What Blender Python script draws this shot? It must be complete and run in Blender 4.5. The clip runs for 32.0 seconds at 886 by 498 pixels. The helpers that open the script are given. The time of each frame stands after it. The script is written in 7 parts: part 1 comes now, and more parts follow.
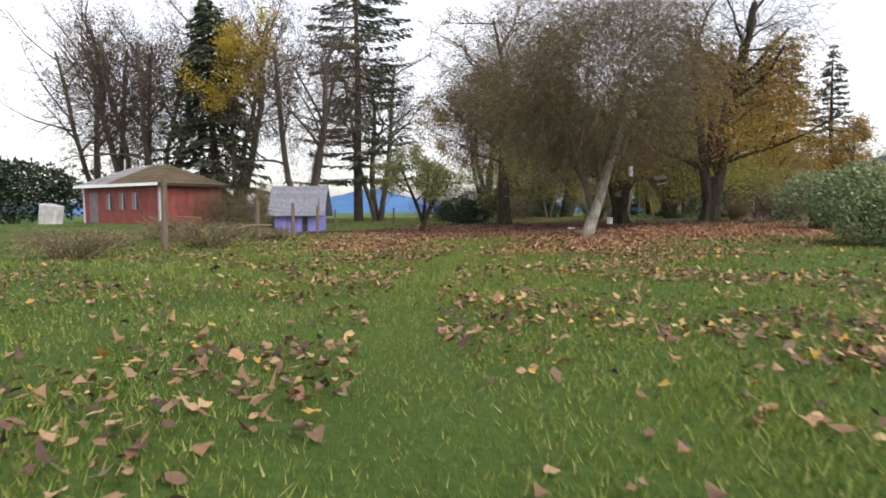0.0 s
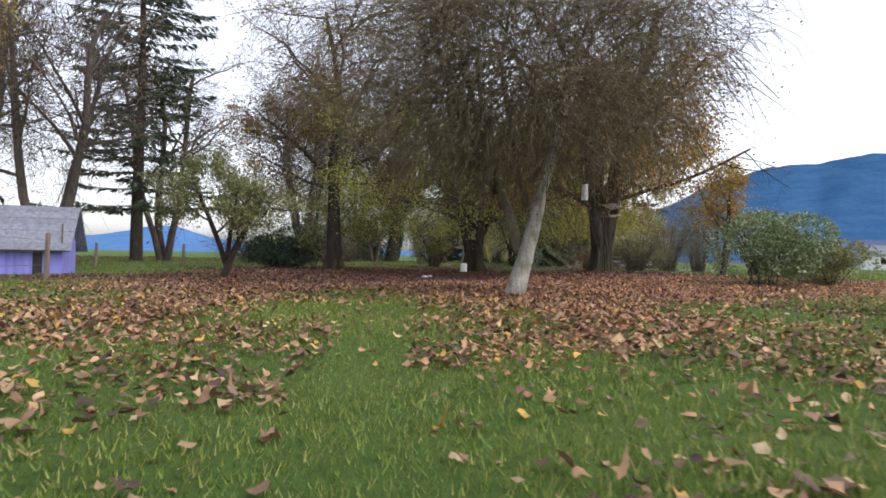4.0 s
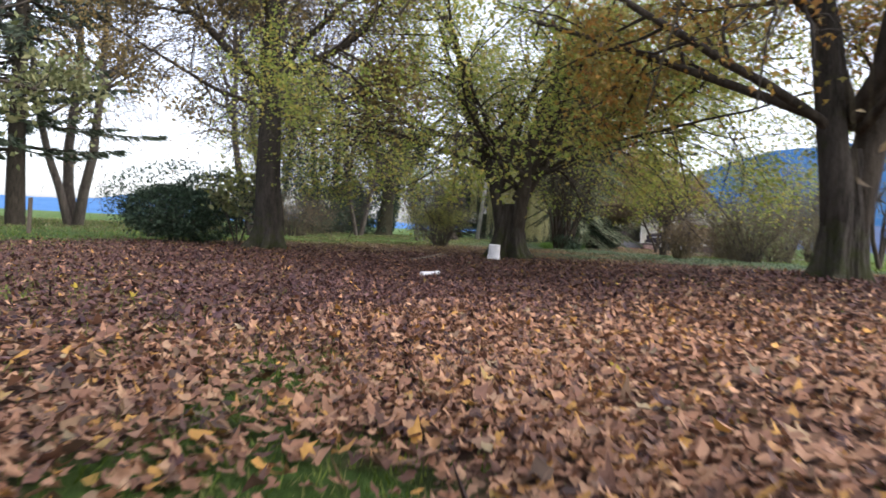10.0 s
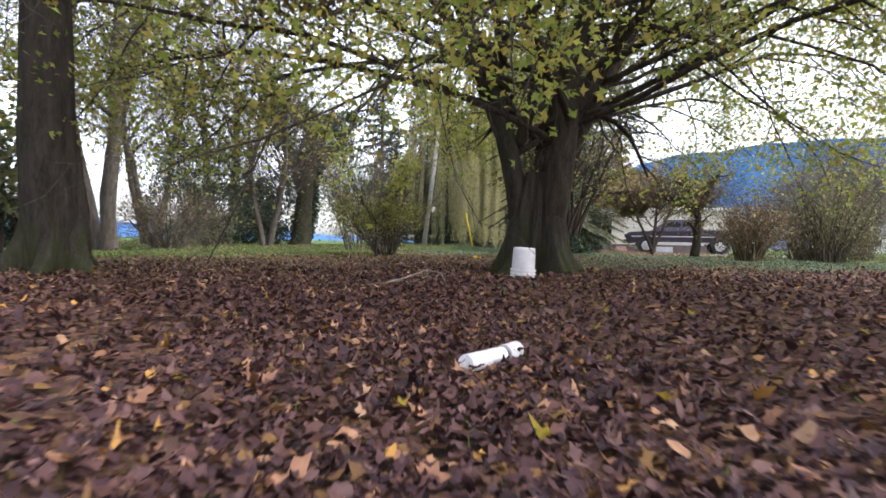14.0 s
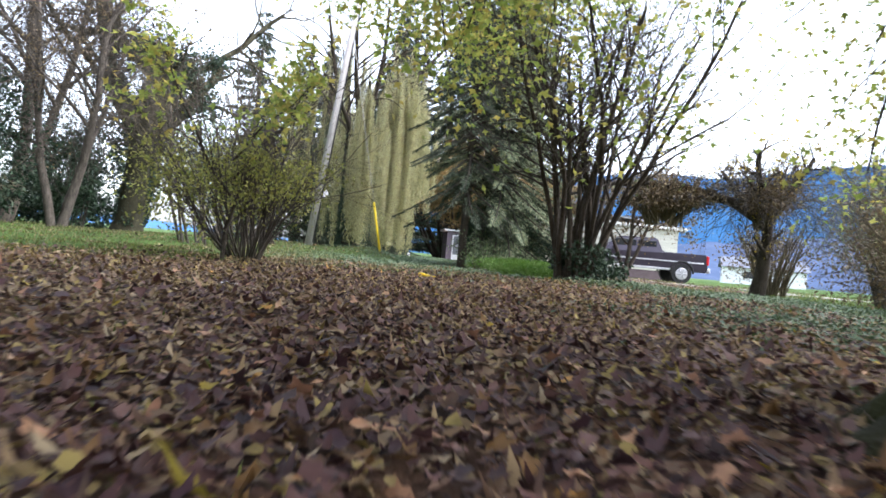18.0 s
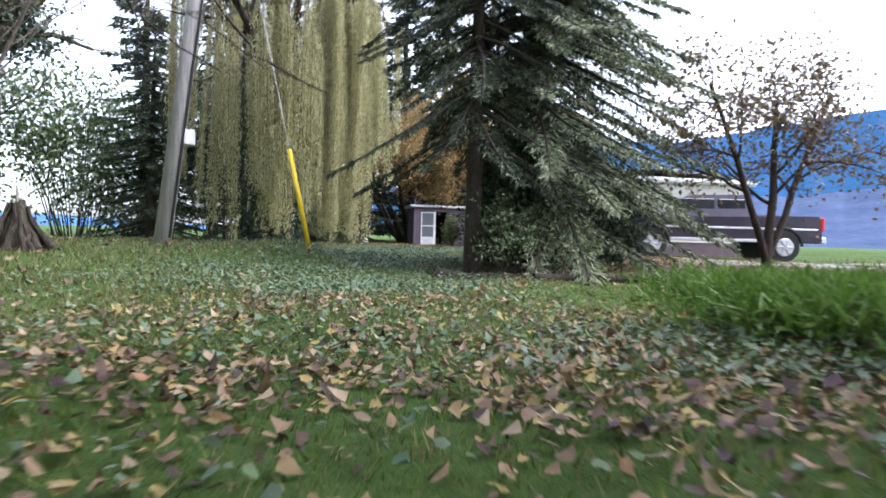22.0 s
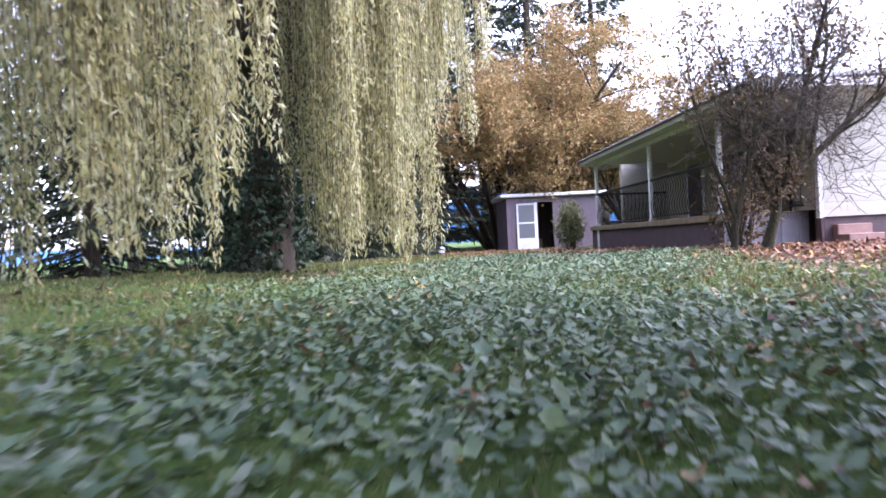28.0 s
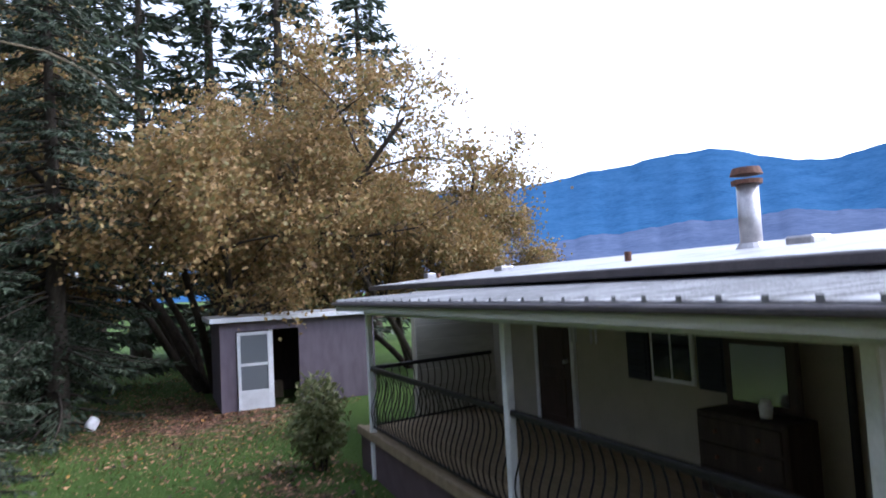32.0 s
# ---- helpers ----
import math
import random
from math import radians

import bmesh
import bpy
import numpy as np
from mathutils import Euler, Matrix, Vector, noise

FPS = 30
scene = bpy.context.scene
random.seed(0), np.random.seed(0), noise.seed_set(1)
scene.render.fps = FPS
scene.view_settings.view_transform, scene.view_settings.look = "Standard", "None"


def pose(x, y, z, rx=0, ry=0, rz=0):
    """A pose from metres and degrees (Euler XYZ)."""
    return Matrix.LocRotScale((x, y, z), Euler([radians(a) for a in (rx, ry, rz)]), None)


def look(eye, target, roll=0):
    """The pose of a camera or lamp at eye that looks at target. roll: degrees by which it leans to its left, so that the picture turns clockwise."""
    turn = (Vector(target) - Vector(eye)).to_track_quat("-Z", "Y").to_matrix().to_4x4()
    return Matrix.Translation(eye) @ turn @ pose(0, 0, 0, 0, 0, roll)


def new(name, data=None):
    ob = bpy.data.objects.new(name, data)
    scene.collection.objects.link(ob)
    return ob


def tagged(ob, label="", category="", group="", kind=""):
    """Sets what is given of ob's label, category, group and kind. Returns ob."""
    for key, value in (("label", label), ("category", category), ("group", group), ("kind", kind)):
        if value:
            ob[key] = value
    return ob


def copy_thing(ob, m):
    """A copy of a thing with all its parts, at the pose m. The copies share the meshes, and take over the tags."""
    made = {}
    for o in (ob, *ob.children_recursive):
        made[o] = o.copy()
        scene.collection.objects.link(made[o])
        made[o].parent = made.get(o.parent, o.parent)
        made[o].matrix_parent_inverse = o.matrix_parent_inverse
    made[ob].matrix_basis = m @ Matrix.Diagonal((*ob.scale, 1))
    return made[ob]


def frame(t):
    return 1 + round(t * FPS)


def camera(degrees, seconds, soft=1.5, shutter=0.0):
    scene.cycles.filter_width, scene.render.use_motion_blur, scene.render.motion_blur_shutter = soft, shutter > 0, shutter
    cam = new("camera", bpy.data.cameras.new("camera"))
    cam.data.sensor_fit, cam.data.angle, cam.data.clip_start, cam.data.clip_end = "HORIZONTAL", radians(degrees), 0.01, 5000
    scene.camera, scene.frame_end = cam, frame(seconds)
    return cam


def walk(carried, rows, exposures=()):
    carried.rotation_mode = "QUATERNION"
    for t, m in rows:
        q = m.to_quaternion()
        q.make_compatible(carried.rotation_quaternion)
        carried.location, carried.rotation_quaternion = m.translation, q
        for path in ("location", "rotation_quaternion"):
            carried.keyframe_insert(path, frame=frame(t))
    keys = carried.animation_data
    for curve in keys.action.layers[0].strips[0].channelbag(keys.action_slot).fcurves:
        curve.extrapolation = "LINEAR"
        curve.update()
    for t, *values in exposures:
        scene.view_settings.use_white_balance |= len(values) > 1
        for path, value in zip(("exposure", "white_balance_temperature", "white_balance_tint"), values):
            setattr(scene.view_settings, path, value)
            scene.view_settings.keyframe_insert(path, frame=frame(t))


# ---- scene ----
cam = camera(70.0, 32.0, soft=1.65, shutter=0.3)
# seconds, x, y, z, yaw, pitch, roll
PATH = (
    (0.0, -0.411, 5.685, 0.997, -3.10, -3.38, -0.44),
    (0.5, -0.508, 6.577, 1.002, -1.45, -1.87, 1.58),
    (1.0, -0.632, 7.625, 1.013, -5.08, -1.14, 1.97),
    (1.5, -0.678, 8.739, 1.009, -7.84, -2.02, -0.28),
    (2.0, -0.605, 9.831, 0.933, -15.00, -0.43, 1.99),
    (2.5, -0.483, 10.947, 0.760, -18.99, -0.40, 1.83),
    (3.0, -0.398, 12.103, 0.660, -20.60, 0.28, 2.18),
    (3.5, -0.395, 13.241, 0.885, -20.22, 1.00, 1.55),
    (5.5, -0.048, 16.643, 0.915, -22.64, -1.76, 0.63),
    (6.0, 0.425, 17.749, 1.013, -22.89, -1.52, 4.29),
    (6.5, 0.916, 18.986, 0.977, -22.63, -1.07, 4.14),
    (7.0, 1.274, 20.189, 0.932, -24.51, -0.74, 2.70),
    (7.5, 1.599, 21.342, 0.941, -24.28, -1.03, 0.95),
    (8.0, 1.996, 22.445, 0.999, -24.27, -2.03, 0.23),
    (8.5, 2.538, 23.711, 0.871, -25.18, -1.21, 3.23),
    (9.0, 3.076, 25.055, 0.711, -25.98, -0.59, 2.57),
    (9.5, 3.533, 26.201, 0.789, -25.69, -1.51, 1.82),
    (10.0, 4.062, 27.161, 0.905, -20.64, -1.69, 2.91),
    (10.5, 4.587, 28.452, 0.855, -18.72, 0.93, 7.74),
    (11.0, 4.858, 29.520, 0.808, -21.59, 0.51, 5.74),
    (11.5, 4.979, 30.604, 0.673, -22.81, -0.58, 2.82),
    (12.0, 5.108, 31.802, 0.600, -22.57, 0.68, 1.01),
    (12.5, 5.304, 32.848, 0.549, -23.45, -0.44, 1.43),
    (13.0, 5.587, 33.917, 0.499, -23.04, -0.26, 1.44),
    (13.5, 5.983, 34.912, 0.542, -26.46, -0.28, 0.80),
    (14.0, 6.436, 35.985, 0.629, -27.98, -0.61, 1.06),
    (14.5, 6.951, 37.137, 0.589, -27.62, -0.38, 3.67),
    (16.5, 8.226, 41.741, 0.476, -33.14, -0.51, -4.84),
    (17.0, 8.668, 42.478, 0.575, -36.48, -1.08, -2.30),
    (17.5, 9.371, 43.482, 0.570, -40.22, -1.67, 1.21),
    (18.0, 10.183, 44.513, 0.546, -39.44, 0.50, 5.26),
    (18.5, 10.780, 45.534, 0.623, -39.73, -0.90, -2.21),
    (19.0, 11.457, 46.475, 0.652, -40.28, -1.79, 0.89),
    (19.5, 12.272, 47.458, 0.578, -40.77, -1.61, 2.75),
    (20.0, 13.064, 48.464, 0.631, -41.83, -1.53, 1.08),
    (20.5, 13.861, 49.443, 0.662, -41.06, -0.64, 4.23),
    (21.0, 14.663, 50.614, 0.710, -41.36, -0.89, 0.08),
    (21.5, 15.393, 51.655, 0.753, -43.48, -1.44, -0.10),
    (22.0, 16.152, 52.644, 0.707, -43.36, -1.20, 1.63),
    (22.5, 17.111, 53.600, 0.596, -34.78, 0.48, 4.62),
    (23.0, 17.784, 54.687, 0.621, -28.31, 2.41, 2.77),
    (23.5, 18.242, 55.560, 0.705, -31.53, 0.62, -0.49),
    (24.0, 18.672, 56.233, 0.651, -32.71, 0.01, -0.92),
    (24.5, 19.143, 56.838, 0.690, -31.52, 0.51, -1.65),
    (25.0, 19.614, 57.392, 0.828, -32.93, -0.61, -1.10),
    (25.5, 20.238, 58.011, 0.849, -32.47, -0.32, 4.12),
    (27.5, 21.764, 60.247, 0.485, -36.67, 0.76, -4.32),
    (28.0, 22.451, 60.906, 0.607, -36.08, -0.55, -2.95),
    (28.5, 23.361, 61.704, 0.768, -37.62, 0.08, 0.12),
    (29.0, 24.187, 62.496, 1.006, -39.05, -1.28, 1.18),
    (29.5, 24.982, 63.287, 1.219, -39.24, -1.85, 2.46),
    (30.0, 25.765, 63.989, 1.463, -38.56, -3.88, 0.21),
    (30.5, 26.738, 65.023, 1.496, -40.91, -1.71, -3.29),
    (31.0, 27.895, 66.046, 1.743, -45.77, 1.77, -4.61),
    (31.5, 29.034, 66.805, 2.159, -52.89, 2.97, -3.31),
    (32.0, 29.920, 67.202, 2.950, -57.09, 3.43, -3.02),
)


def flown(x, y, z, yaw, pitch, roll):
    a, b = radians(yaw), radians(pitch)
    ahead = Vector((-math.sin(a) * math.cos(b), math.cos(a) * math.cos(b), math.sin(b)))
    return look(Vector((x, y, z)), Vector((x, y, z)) + ahead, roll)


EXPOSURE = ((0.0, 1.25, 6800, 13), (3.0, 1.25, 6500, 15), (6.0, 1.4, 6200, 14), (8.0, 1.85, 6450, 19), (9.0, 2.0, 6350, 17), (11.0, 1.5, 6100, 13), (13.0, 1.85, 6100, 16), (14.0, 2.05, 6200, 16), (17.0, 2.4, 5900, 11), (20.0, 2.52, 5900, 13), (23.0, 2.15, 5650, 18), (25.0, 2.15, 5550, 25), (28.0, 2.92, 5500, 31), (29.0, 2.4, 5500, 42), (30.0, 2.5, 5400, 52), (31.0, 2.5, 5350, 40), (32.0, 1.85, 5450, 17))
walk(cam, [(t, flown(*row)) for t, *row in PATH], EXPOSURE)

# ---- light: an overcast autumn sky ----
world = bpy.data.worlds.new("overcast")
scene.world = world
world.use_nodes = True
wn, wl = world.node_tree.nodes, world.node_tree.links
sky = wn.new("ShaderNodeTexSky")
sky.sky_type, sky.sun_disc = "NISHITA", False
sky.sun_elevation, sky.sun_rotation = radians(48), radians(140)
sky.air_density, sky.dust_density, sky.ozone_density = 1.0, 2.5, 1.0
grey = wn.new("ShaderNodeHueSaturation")
grey.inputs["Saturation"].default_value = 0.35
wl.new(sky.outputs["Color"], grey.inputs["Color"])
wl.new(grey.outputs["Color"], wn["Background"].inputs["Color"])
wn["Background"].inputs["Strength"].default_value = 0.15
sun_data = bpy.data.lights.new("sun", "SUN")
sun_data.energy, sun_data.angle, sun_data.color = 0.6, radians(50), (1.0, 0.96, 0.9)
sun = new("sun", sun_data)
sun.matrix_world = look((43, -51, 74), (0, 0, 0))


# ---- materials ----
def shader(name):
    m = bpy.data.materials.new(name)
    m.use_nodes = True
    return m, m.node_tree.nodes, m.node_tree.links, m.node_tree.nodes["Principled BSDF"]


def ramp(nodes, stops):
    r = nodes.new("ShaderNodeValToRGB")
    e = r.color_ramp.elements
    while len(e) < len(stops):
        e.new(0.5)
    for k, (at, col) in enumerate(stops):
        e[k].position, e[k].color = at, (*col, 1)
    return r


def surface(name, dark, light, scale=8.0, rough=0.8, bump=0.3, metal=0.0, fine=60.0, stretch=(1, 1, 1), dist=0.01, spec=0.4):
    """Two scales of noise between two colours, with relief."""
    m, n, l, p = shader(name)
    co = n.new("ShaderNodeTexCoord")
    mp = n.new("ShaderNodeMapping")
    mp.inputs["Scale"].default_value = stretch
    l.new(co.outputs["Object"], mp.inputs["Vector"])
    big, small = n.new("ShaderNodeTexNoise"), n.new("ShaderNodeTexNoise")
    big.inputs["Scale"].default_value, small.inputs["Scale"].default_value = scale, fine
    big.inputs["Detail"].default_value, small.inputs["Detail"].default_value = 6, 4
    for q in (big, small):
        l.new(mp.outputs["Vector"], q.inputs["Vector"])
    mix = n.new("ShaderNodeMath")
    mix.operation = "MULTIPLY_ADD"
    mix.inputs[1].default_value = 0.45
    l.new(small.outputs["Fac"], mix.inputs[0])
    half = n.new("ShaderNodeMath")
    half.operation = "MULTIPLY"
    half.inputs[1].default_value = 0.6
    l.new(big.outputs["Fac"], half.inputs[0])
    l.new(half.outputs[0], mix.inputs[2])
    r = ramp(n, [(0.33, dark), (0.68, light)])
    l.new(mix.outputs[0], r.inputs["Fac"])
    info = n.new("ShaderNodeObjectInfo")
    hs = n.new("ShaderNodeHueSaturation")
    vary = n.new("ShaderNodeMapRange")
    vary.inputs["To Min"].default_value, vary.inputs["To Max"].default_value = 0.88, 1.12
    l.new(info.outputs["Random"], vary.inputs["Value"])
    l.new(vary.outputs["Result"], hs.inputs["Value"])
    l.new(r.outputs["Color"], hs.inputs["Color"])
    l.new(hs.outputs["Color"], p.inputs["Base Color"])
    p.inputs["Roughness"].default_value, p.inputs["Metallic"].default_value = rough, metal
    p.inputs["Specular IOR Level"].default_value = spec
    b = n.new("ShaderNodeBump")
    b.inputs["Strength"].default_value, b.inputs["Distance"].default_value = bump, dist
    l.new(mix.outputs[0], b.inputs["Height"])
    l.new(b.outputs["Normal"], p.inputs["Normal"])
    return m


def leafy(name, stops, through_light=0.3, rough=0.6, spec=0.3):
    """Leaves or blades: each island takes its own colour; some light passes through."""
    m, n, l, p = shader(name)
    geo = n.new("ShaderNodeNewGeometry")
    k = len(stops)
    r = ramp(n, [((i + 0.5) / k, c) for i, c in enumerate(stops)])
    l.new(geo.outputs["Random Per Island"], r.inputs["Fac"])
    no = n.new("ShaderNodeTexNoise")
    no.inputs["Scale"].default_value = 30
    co = n.new("ShaderNodeTexCoord")
    l.new(co.outputs["Object"], no.inputs["Vector"])
    hs = n.new("ShaderNodeHueSaturation")
    mr = n.new("ShaderNodeMapRange")
    mr.inputs["To Min"].default_value, mr.inputs["To Max"].default_value = 0.6, 1.4
    l.new(no.outputs["Fac"], mr.inputs["Value"])
    l.new(mr.outputs["Result"], hs.inputs["Value"])
    l.new(r.outputs["Color"], hs.inputs["Color"])
    l.new(hs.outputs["Color"], p.inputs["Base Color"])
    p.inputs["Roughness"].default_value = rough
    p.inputs["Specular IOR Level"].default_value = spec
    if through_light:
        t = n.new("ShaderNodeBsdfTranslucent")
        l.new(hs.outputs["Color"], t.inputs["Color"])
        mx = n.new("ShaderNodeMixShader")
        mx.inputs["Fac"].default_value = through_light
        l.new(p.outputs["BSDF"], mx.inputs[1])
        l.new(t.outputs["BSDF"], mx.inputs[2])
        l.new(mx.outputs["Shader"], n["Material Output"].inputs["Surface"])
    return m


DEAD_STICK = surface("dead_stick", (0.10, 0.08, 0.062), (0.27, 0.23, 0.19), 9, 0.9, 0.6, fine=60)
BARK_DARK = surface("bark_dark", (0.016, 0.013, 0.010), (0.07, 0.056, 0.042), 5, 0.95, 0.9, fine=30, stretch=(2, 2, 0.5), dist=0.05, spec=0.2)
BARK_GREY = surface("bark_grey", (0.10, 0.085, 0.065), (0.34, 0.30, 0.25), 5, 0.9, 0.8, fine=28, stretch=(2, 2, 0.45), dist=0.03, spec=0.2)
BARK_OLIVE = surface("bark_olive", (0.05, 0.042, 0.028), (0.17, 0.145, 0.10), 5, 0.95, 0.8, fine=28, stretch=(2, 2, 0.5), dist=0.03, spec=0.2)
BARK_MOSS = surface("bark_moss", (0.014, 0.014, 0.008), (0.062, 0.055, 0.033), 6, 0.95, 0.8, fine=30, stretch=(1.5, 1.5, 0.7), dist=0.04, spec=0.2)
BARK_BROWN = surface("bark_brown", (0.035, 0.029, 0.024), (0.12, 0.10, 0.082), 5, 0.95, 0.8, fine=30, stretch=(2, 2, 0.5), dist=0.03, spec=0.2)


def mossy(name, dark, light, moss, low, high, full=0.16):
    """Furrowed bark with moss that thins out from `low` to `high` metres above the root."""
    m = surface(name, dark, light, 5, 0.95, 1.0, fine=26, stretch=(2.2, 2.2, 0.4), dist=0.06, spec=0.15)
    n, l = m.node_tree.nodes, m.node_tree.links
    p = n["Principled BSDF"]
    base = p.inputs["Base Color"].links[0].from_socket
    co = n.new("ShaderNodeTexCoord")
    sep = n.new("ShaderNodeSeparateXYZ")
    l.new(co.outputs["Object"], sep.inputs["Vector"])
    no = n.new("ShaderNodeTexNoise")
    no.inputs["Scale"].default_value, no.inputs["Detail"].default_value = 4.5, 8
    l.new(co.outputs["Object"], no.inputs["Vector"])
    mr = n.new("ShaderNodeMapRange")
    mr.inputs["From Min"].default_value, mr.inputs["From Max"].default_value = low, high
    mr.inputs["To Min"].default_value, mr.inputs["To Max"].default_value = full, -0.15
    l.new(sep.outputs["Z"], mr.inputs["Value"])
    add = n.new("ShaderNodeMath")
    l.new(no.outputs["Fac"], add.inputs[0])
    l.new(mr.outputs["Result"], add.inputs[1])
    r = ramp(n, [(0.42, (0, 0, 0)), (0.78, (1, 1, 1))])
    l.new(add.outputs[0], r.inputs["Fac"])
    mx = n.new("ShaderNodeMix")
    mx.data_type = "RGBA"
    l.new(r.outputs["Color"], mx.inputs["Factor"])
    l.new(base, mx.inputs["A"])
    mx.inputs["B"].default_value = (*moss, 1)
    l.new(mx.outputs["Result"], p.inputs["Base Color"])
    return m


BARK_FOOT = mossy("mossy_footed_bark", (0.014, 0.012, 0.010), (0.062, 0.052, 0.043), (0.034, 0.04, 0.012), 0.0, 1.3, 0.10)
BARK_LICHEN = mossy("pale_bark_with_lichen", (0.16, 0.145, 0.12), (0.44, 0.41, 0.36), (0.13, 0.13, 0.07), 0.2, 3.5, 0.03)
TWIG = surface("twig_bark", (0.05, 0.04, 0.024), (0.19, 0.155, 0.095), 3, 0.9, 0.3, spec=0.2)
TWIG_DARK = surface("twig_dark", (0.03, 0.024, 0.02), (0.09, 0.075, 0.06), 3, 0.9, 0.3, spec=0.2)
GREEN_BANK = leafy("lush_blades", [(0.056, 0.123, 0.012), (0.08, 0.164, 0.02), (0.112, 0.205, 0.03), (0.144, 0.221, 0.05)], 0.4, 0.5)
GRASS_DULL = leafy("worn_grass_blades", [(0.07, 0.088, 0.025), (0.101, 0.117, 0.038), (0.139, 0.147, 0.05), (0.184, 0.175, 0.076), (0.24, 0.2, 0.107)], 0.35, 0.6)
GRASS = leafy("grass_blades", [(0.075, 0.118, 0.015), (0.109, 0.165, 0.021), (0.144, 0.206, 0.032), (0.196, 0.242, 0.047), (0.265, 0.26, 0.089)], 0.35, 0.5)
LITTER = leafy("fallen_leaf", [(0.069, 0.035, 0.025), (0.138, 0.065, 0.042), (0.22, 0.107, 0.064), (0.316, 0.16, 0.092), (0.384, 0.208, 0.116), (0.467, 0.251, 0.138), (0.207, 0.096, 0.055), (0.508, 0.309, 0.176), (0.117, 0.065, 0.052), (0.276, 0.131, 0.069), (0.098, 0.048, 0.033), (0.356, 0.179, 0.101), (0.165, 0.077, 0.052), (0.426, 0.238, 0.138), (0.247, 0.12, 0.074), (0.494, 0.261, 0.064)], 0.12, 0.6)
LITTER_RED = leafy("fallen_leaf_red", [(0.025, 0.012, 0.014), (0.049, 0.021, 0.023), (0.077, 0.034, 0.031), (0.106, 0.05, 0.044), (0.039, 0.017, 0.023), (0.141, 0.071, 0.063), (0.064, 0.027, 0.027), (0.032, 0.017, 0.023), (0.183, 0.101, 0.088), (0.092, 0.04, 0.03), (0.042, 0.019, 0.019), (0.169, 0.088, 0.03)], 0.12, 0.6)
LITTER_LAWN = leafy("lawn_leaf", [(0.05, 0.03, 0.024), (0.09, 0.052, 0.034), (0.28, 0.17, 0.09), (0.15, 0.08, 0.045), (0.38, 0.25, 0.14), (0.06, 0.036, 0.03), (0.2, 0.11, 0.06), (0.12, 0.07, 0.045), (0.33, 0.2, 0.1), (0.045, 0.03, 0.028), (0.4, 0.3, 0.17), (0.36, 0.22, 0.045)], 0.15, 0.6)
LITTER_SMALL = leafy("fallen_leaf_small", [(0.055, 0.034, 0.025), (0.13, 0.078, 0.049), (0.216, 0.137, 0.078), (0.28, 0.19, 0.097), (0.324, 0.242, 0.068), (0.097, 0.058, 0.039), (0.367, 0.273, 0.167)], 0.12, 0.6)
COVER = leafy("ground_ivy", [(0.062, 0.105, 0.053), (0.088, 0.138, 0.072), (0.126, 0.169, 0.101), (0.1, 0.152, 0.043), (0.175, 0.21, 0.145)], 0.2, 0.5)
HAZEL = leafy("hazel_leaf", [(0.193, 0.123, 0.052), (0.28, 0.18, 0.072), (0.348, 0.223, 0.087), (0.261, 0.19, 0.067), (0.184, 0.157, 0.06)], 0.35)
MAPLE_ORANGE = leafy("maple_orange", [(0.3, 0.144, 0.033), (0.4, 0.216, 0.039), (0.325, 0.24, 0.055), (0.25, 0.204, 0.05), (0.188, 0.168, 0.044)], 0.4)
MAPLE_GREEN = leafy("maple_green", [(0.198, 0.246, 0.05), (0.275, 0.328, 0.069), (0.352, 0.386, 0.088), (0.462, 0.421, 0.101), (0.396, 0.304, 0.076), (0.22, 0.281, 0.063)], 0.65)
SPARSE_GOLD = leafy("gold_leaf", [(0.228, 0.162, 0.06), (0.171, 0.133, 0.05), (0.285, 0.19, 0.06), (0.114, 0.095, 0.05)], 0.35)
YELLOW_LEAF = leafy("yellow_leaf", [(0.36, 0.27, 0.03), (0.28, 0.22, 0.03), (0.42, 0.30, 0.04)], 0.4)
BROWN_LEAF = leafy("withered_leaf", [(0.12, 0.085, 0.05), (0.17, 0.12, 0.06), (0.1, 0.07, 0.045), (0.2, 0.15, 0.07)], 0.25)
OLIVE_LEAF = leafy("olive_leaf", [(0.125, 0.146, 0.057), (0.187, 0.206, 0.085), (0.156, 0.163, 0.067), (0.234, 0.232, 0.104)], 0.3)
DARK_LEAF = leafy("evergreen_leaf", [(0.015, 0.03, 0.017), (0.025, 0.048, 0.024), (0.037, 0.063, 0.034), (0.056, 0.081, 0.048)], 0.1, 0.55, 0.25)
LAUREL = leafy("laurel_leaf", [(0.078, 0.13, 0.046), (0.117, 0.182, 0.065), (0.182, 0.234, 0.104), (0.26, 0.286, 0.156)], 0.2, 0.4, 0.5)
NEEDLE = leafy("conifer_needle", [(0.019, 0.031, 0.016), (0.03, 0.046, 0.023), (0.043, 0.06, 0.03), (0.068, 0.079, 0.048)], 0.1, 0.6)
NEEDLE_LIGHT = leafy("spruce_needle", [(0.055, 0.077, 0.043), (0.112, 0.138, 0.075), (0.188, 0.215, 0.122), (0.3, 0.31, 0.187)], 0.25, 0.7)
WILLOW = leafy("willow_leaf", [(0.439, 0.435, 0.221), (0.526, 0.514, 0.295), (0.615, 0.606, 0.412), (0.489, 0.449, 0.221), (0.377, 0.382, 0.163), (0.577, 0.5, 0.235)], 0.68)
FORSYTHIA = leafy("forsythia_leaf", [(0.182, 0.195, 0.039), (0.26, 0.273, 0.065), (0.338, 0.325, 0.078), (0.143, 0.13, 0.052)], 0.4)
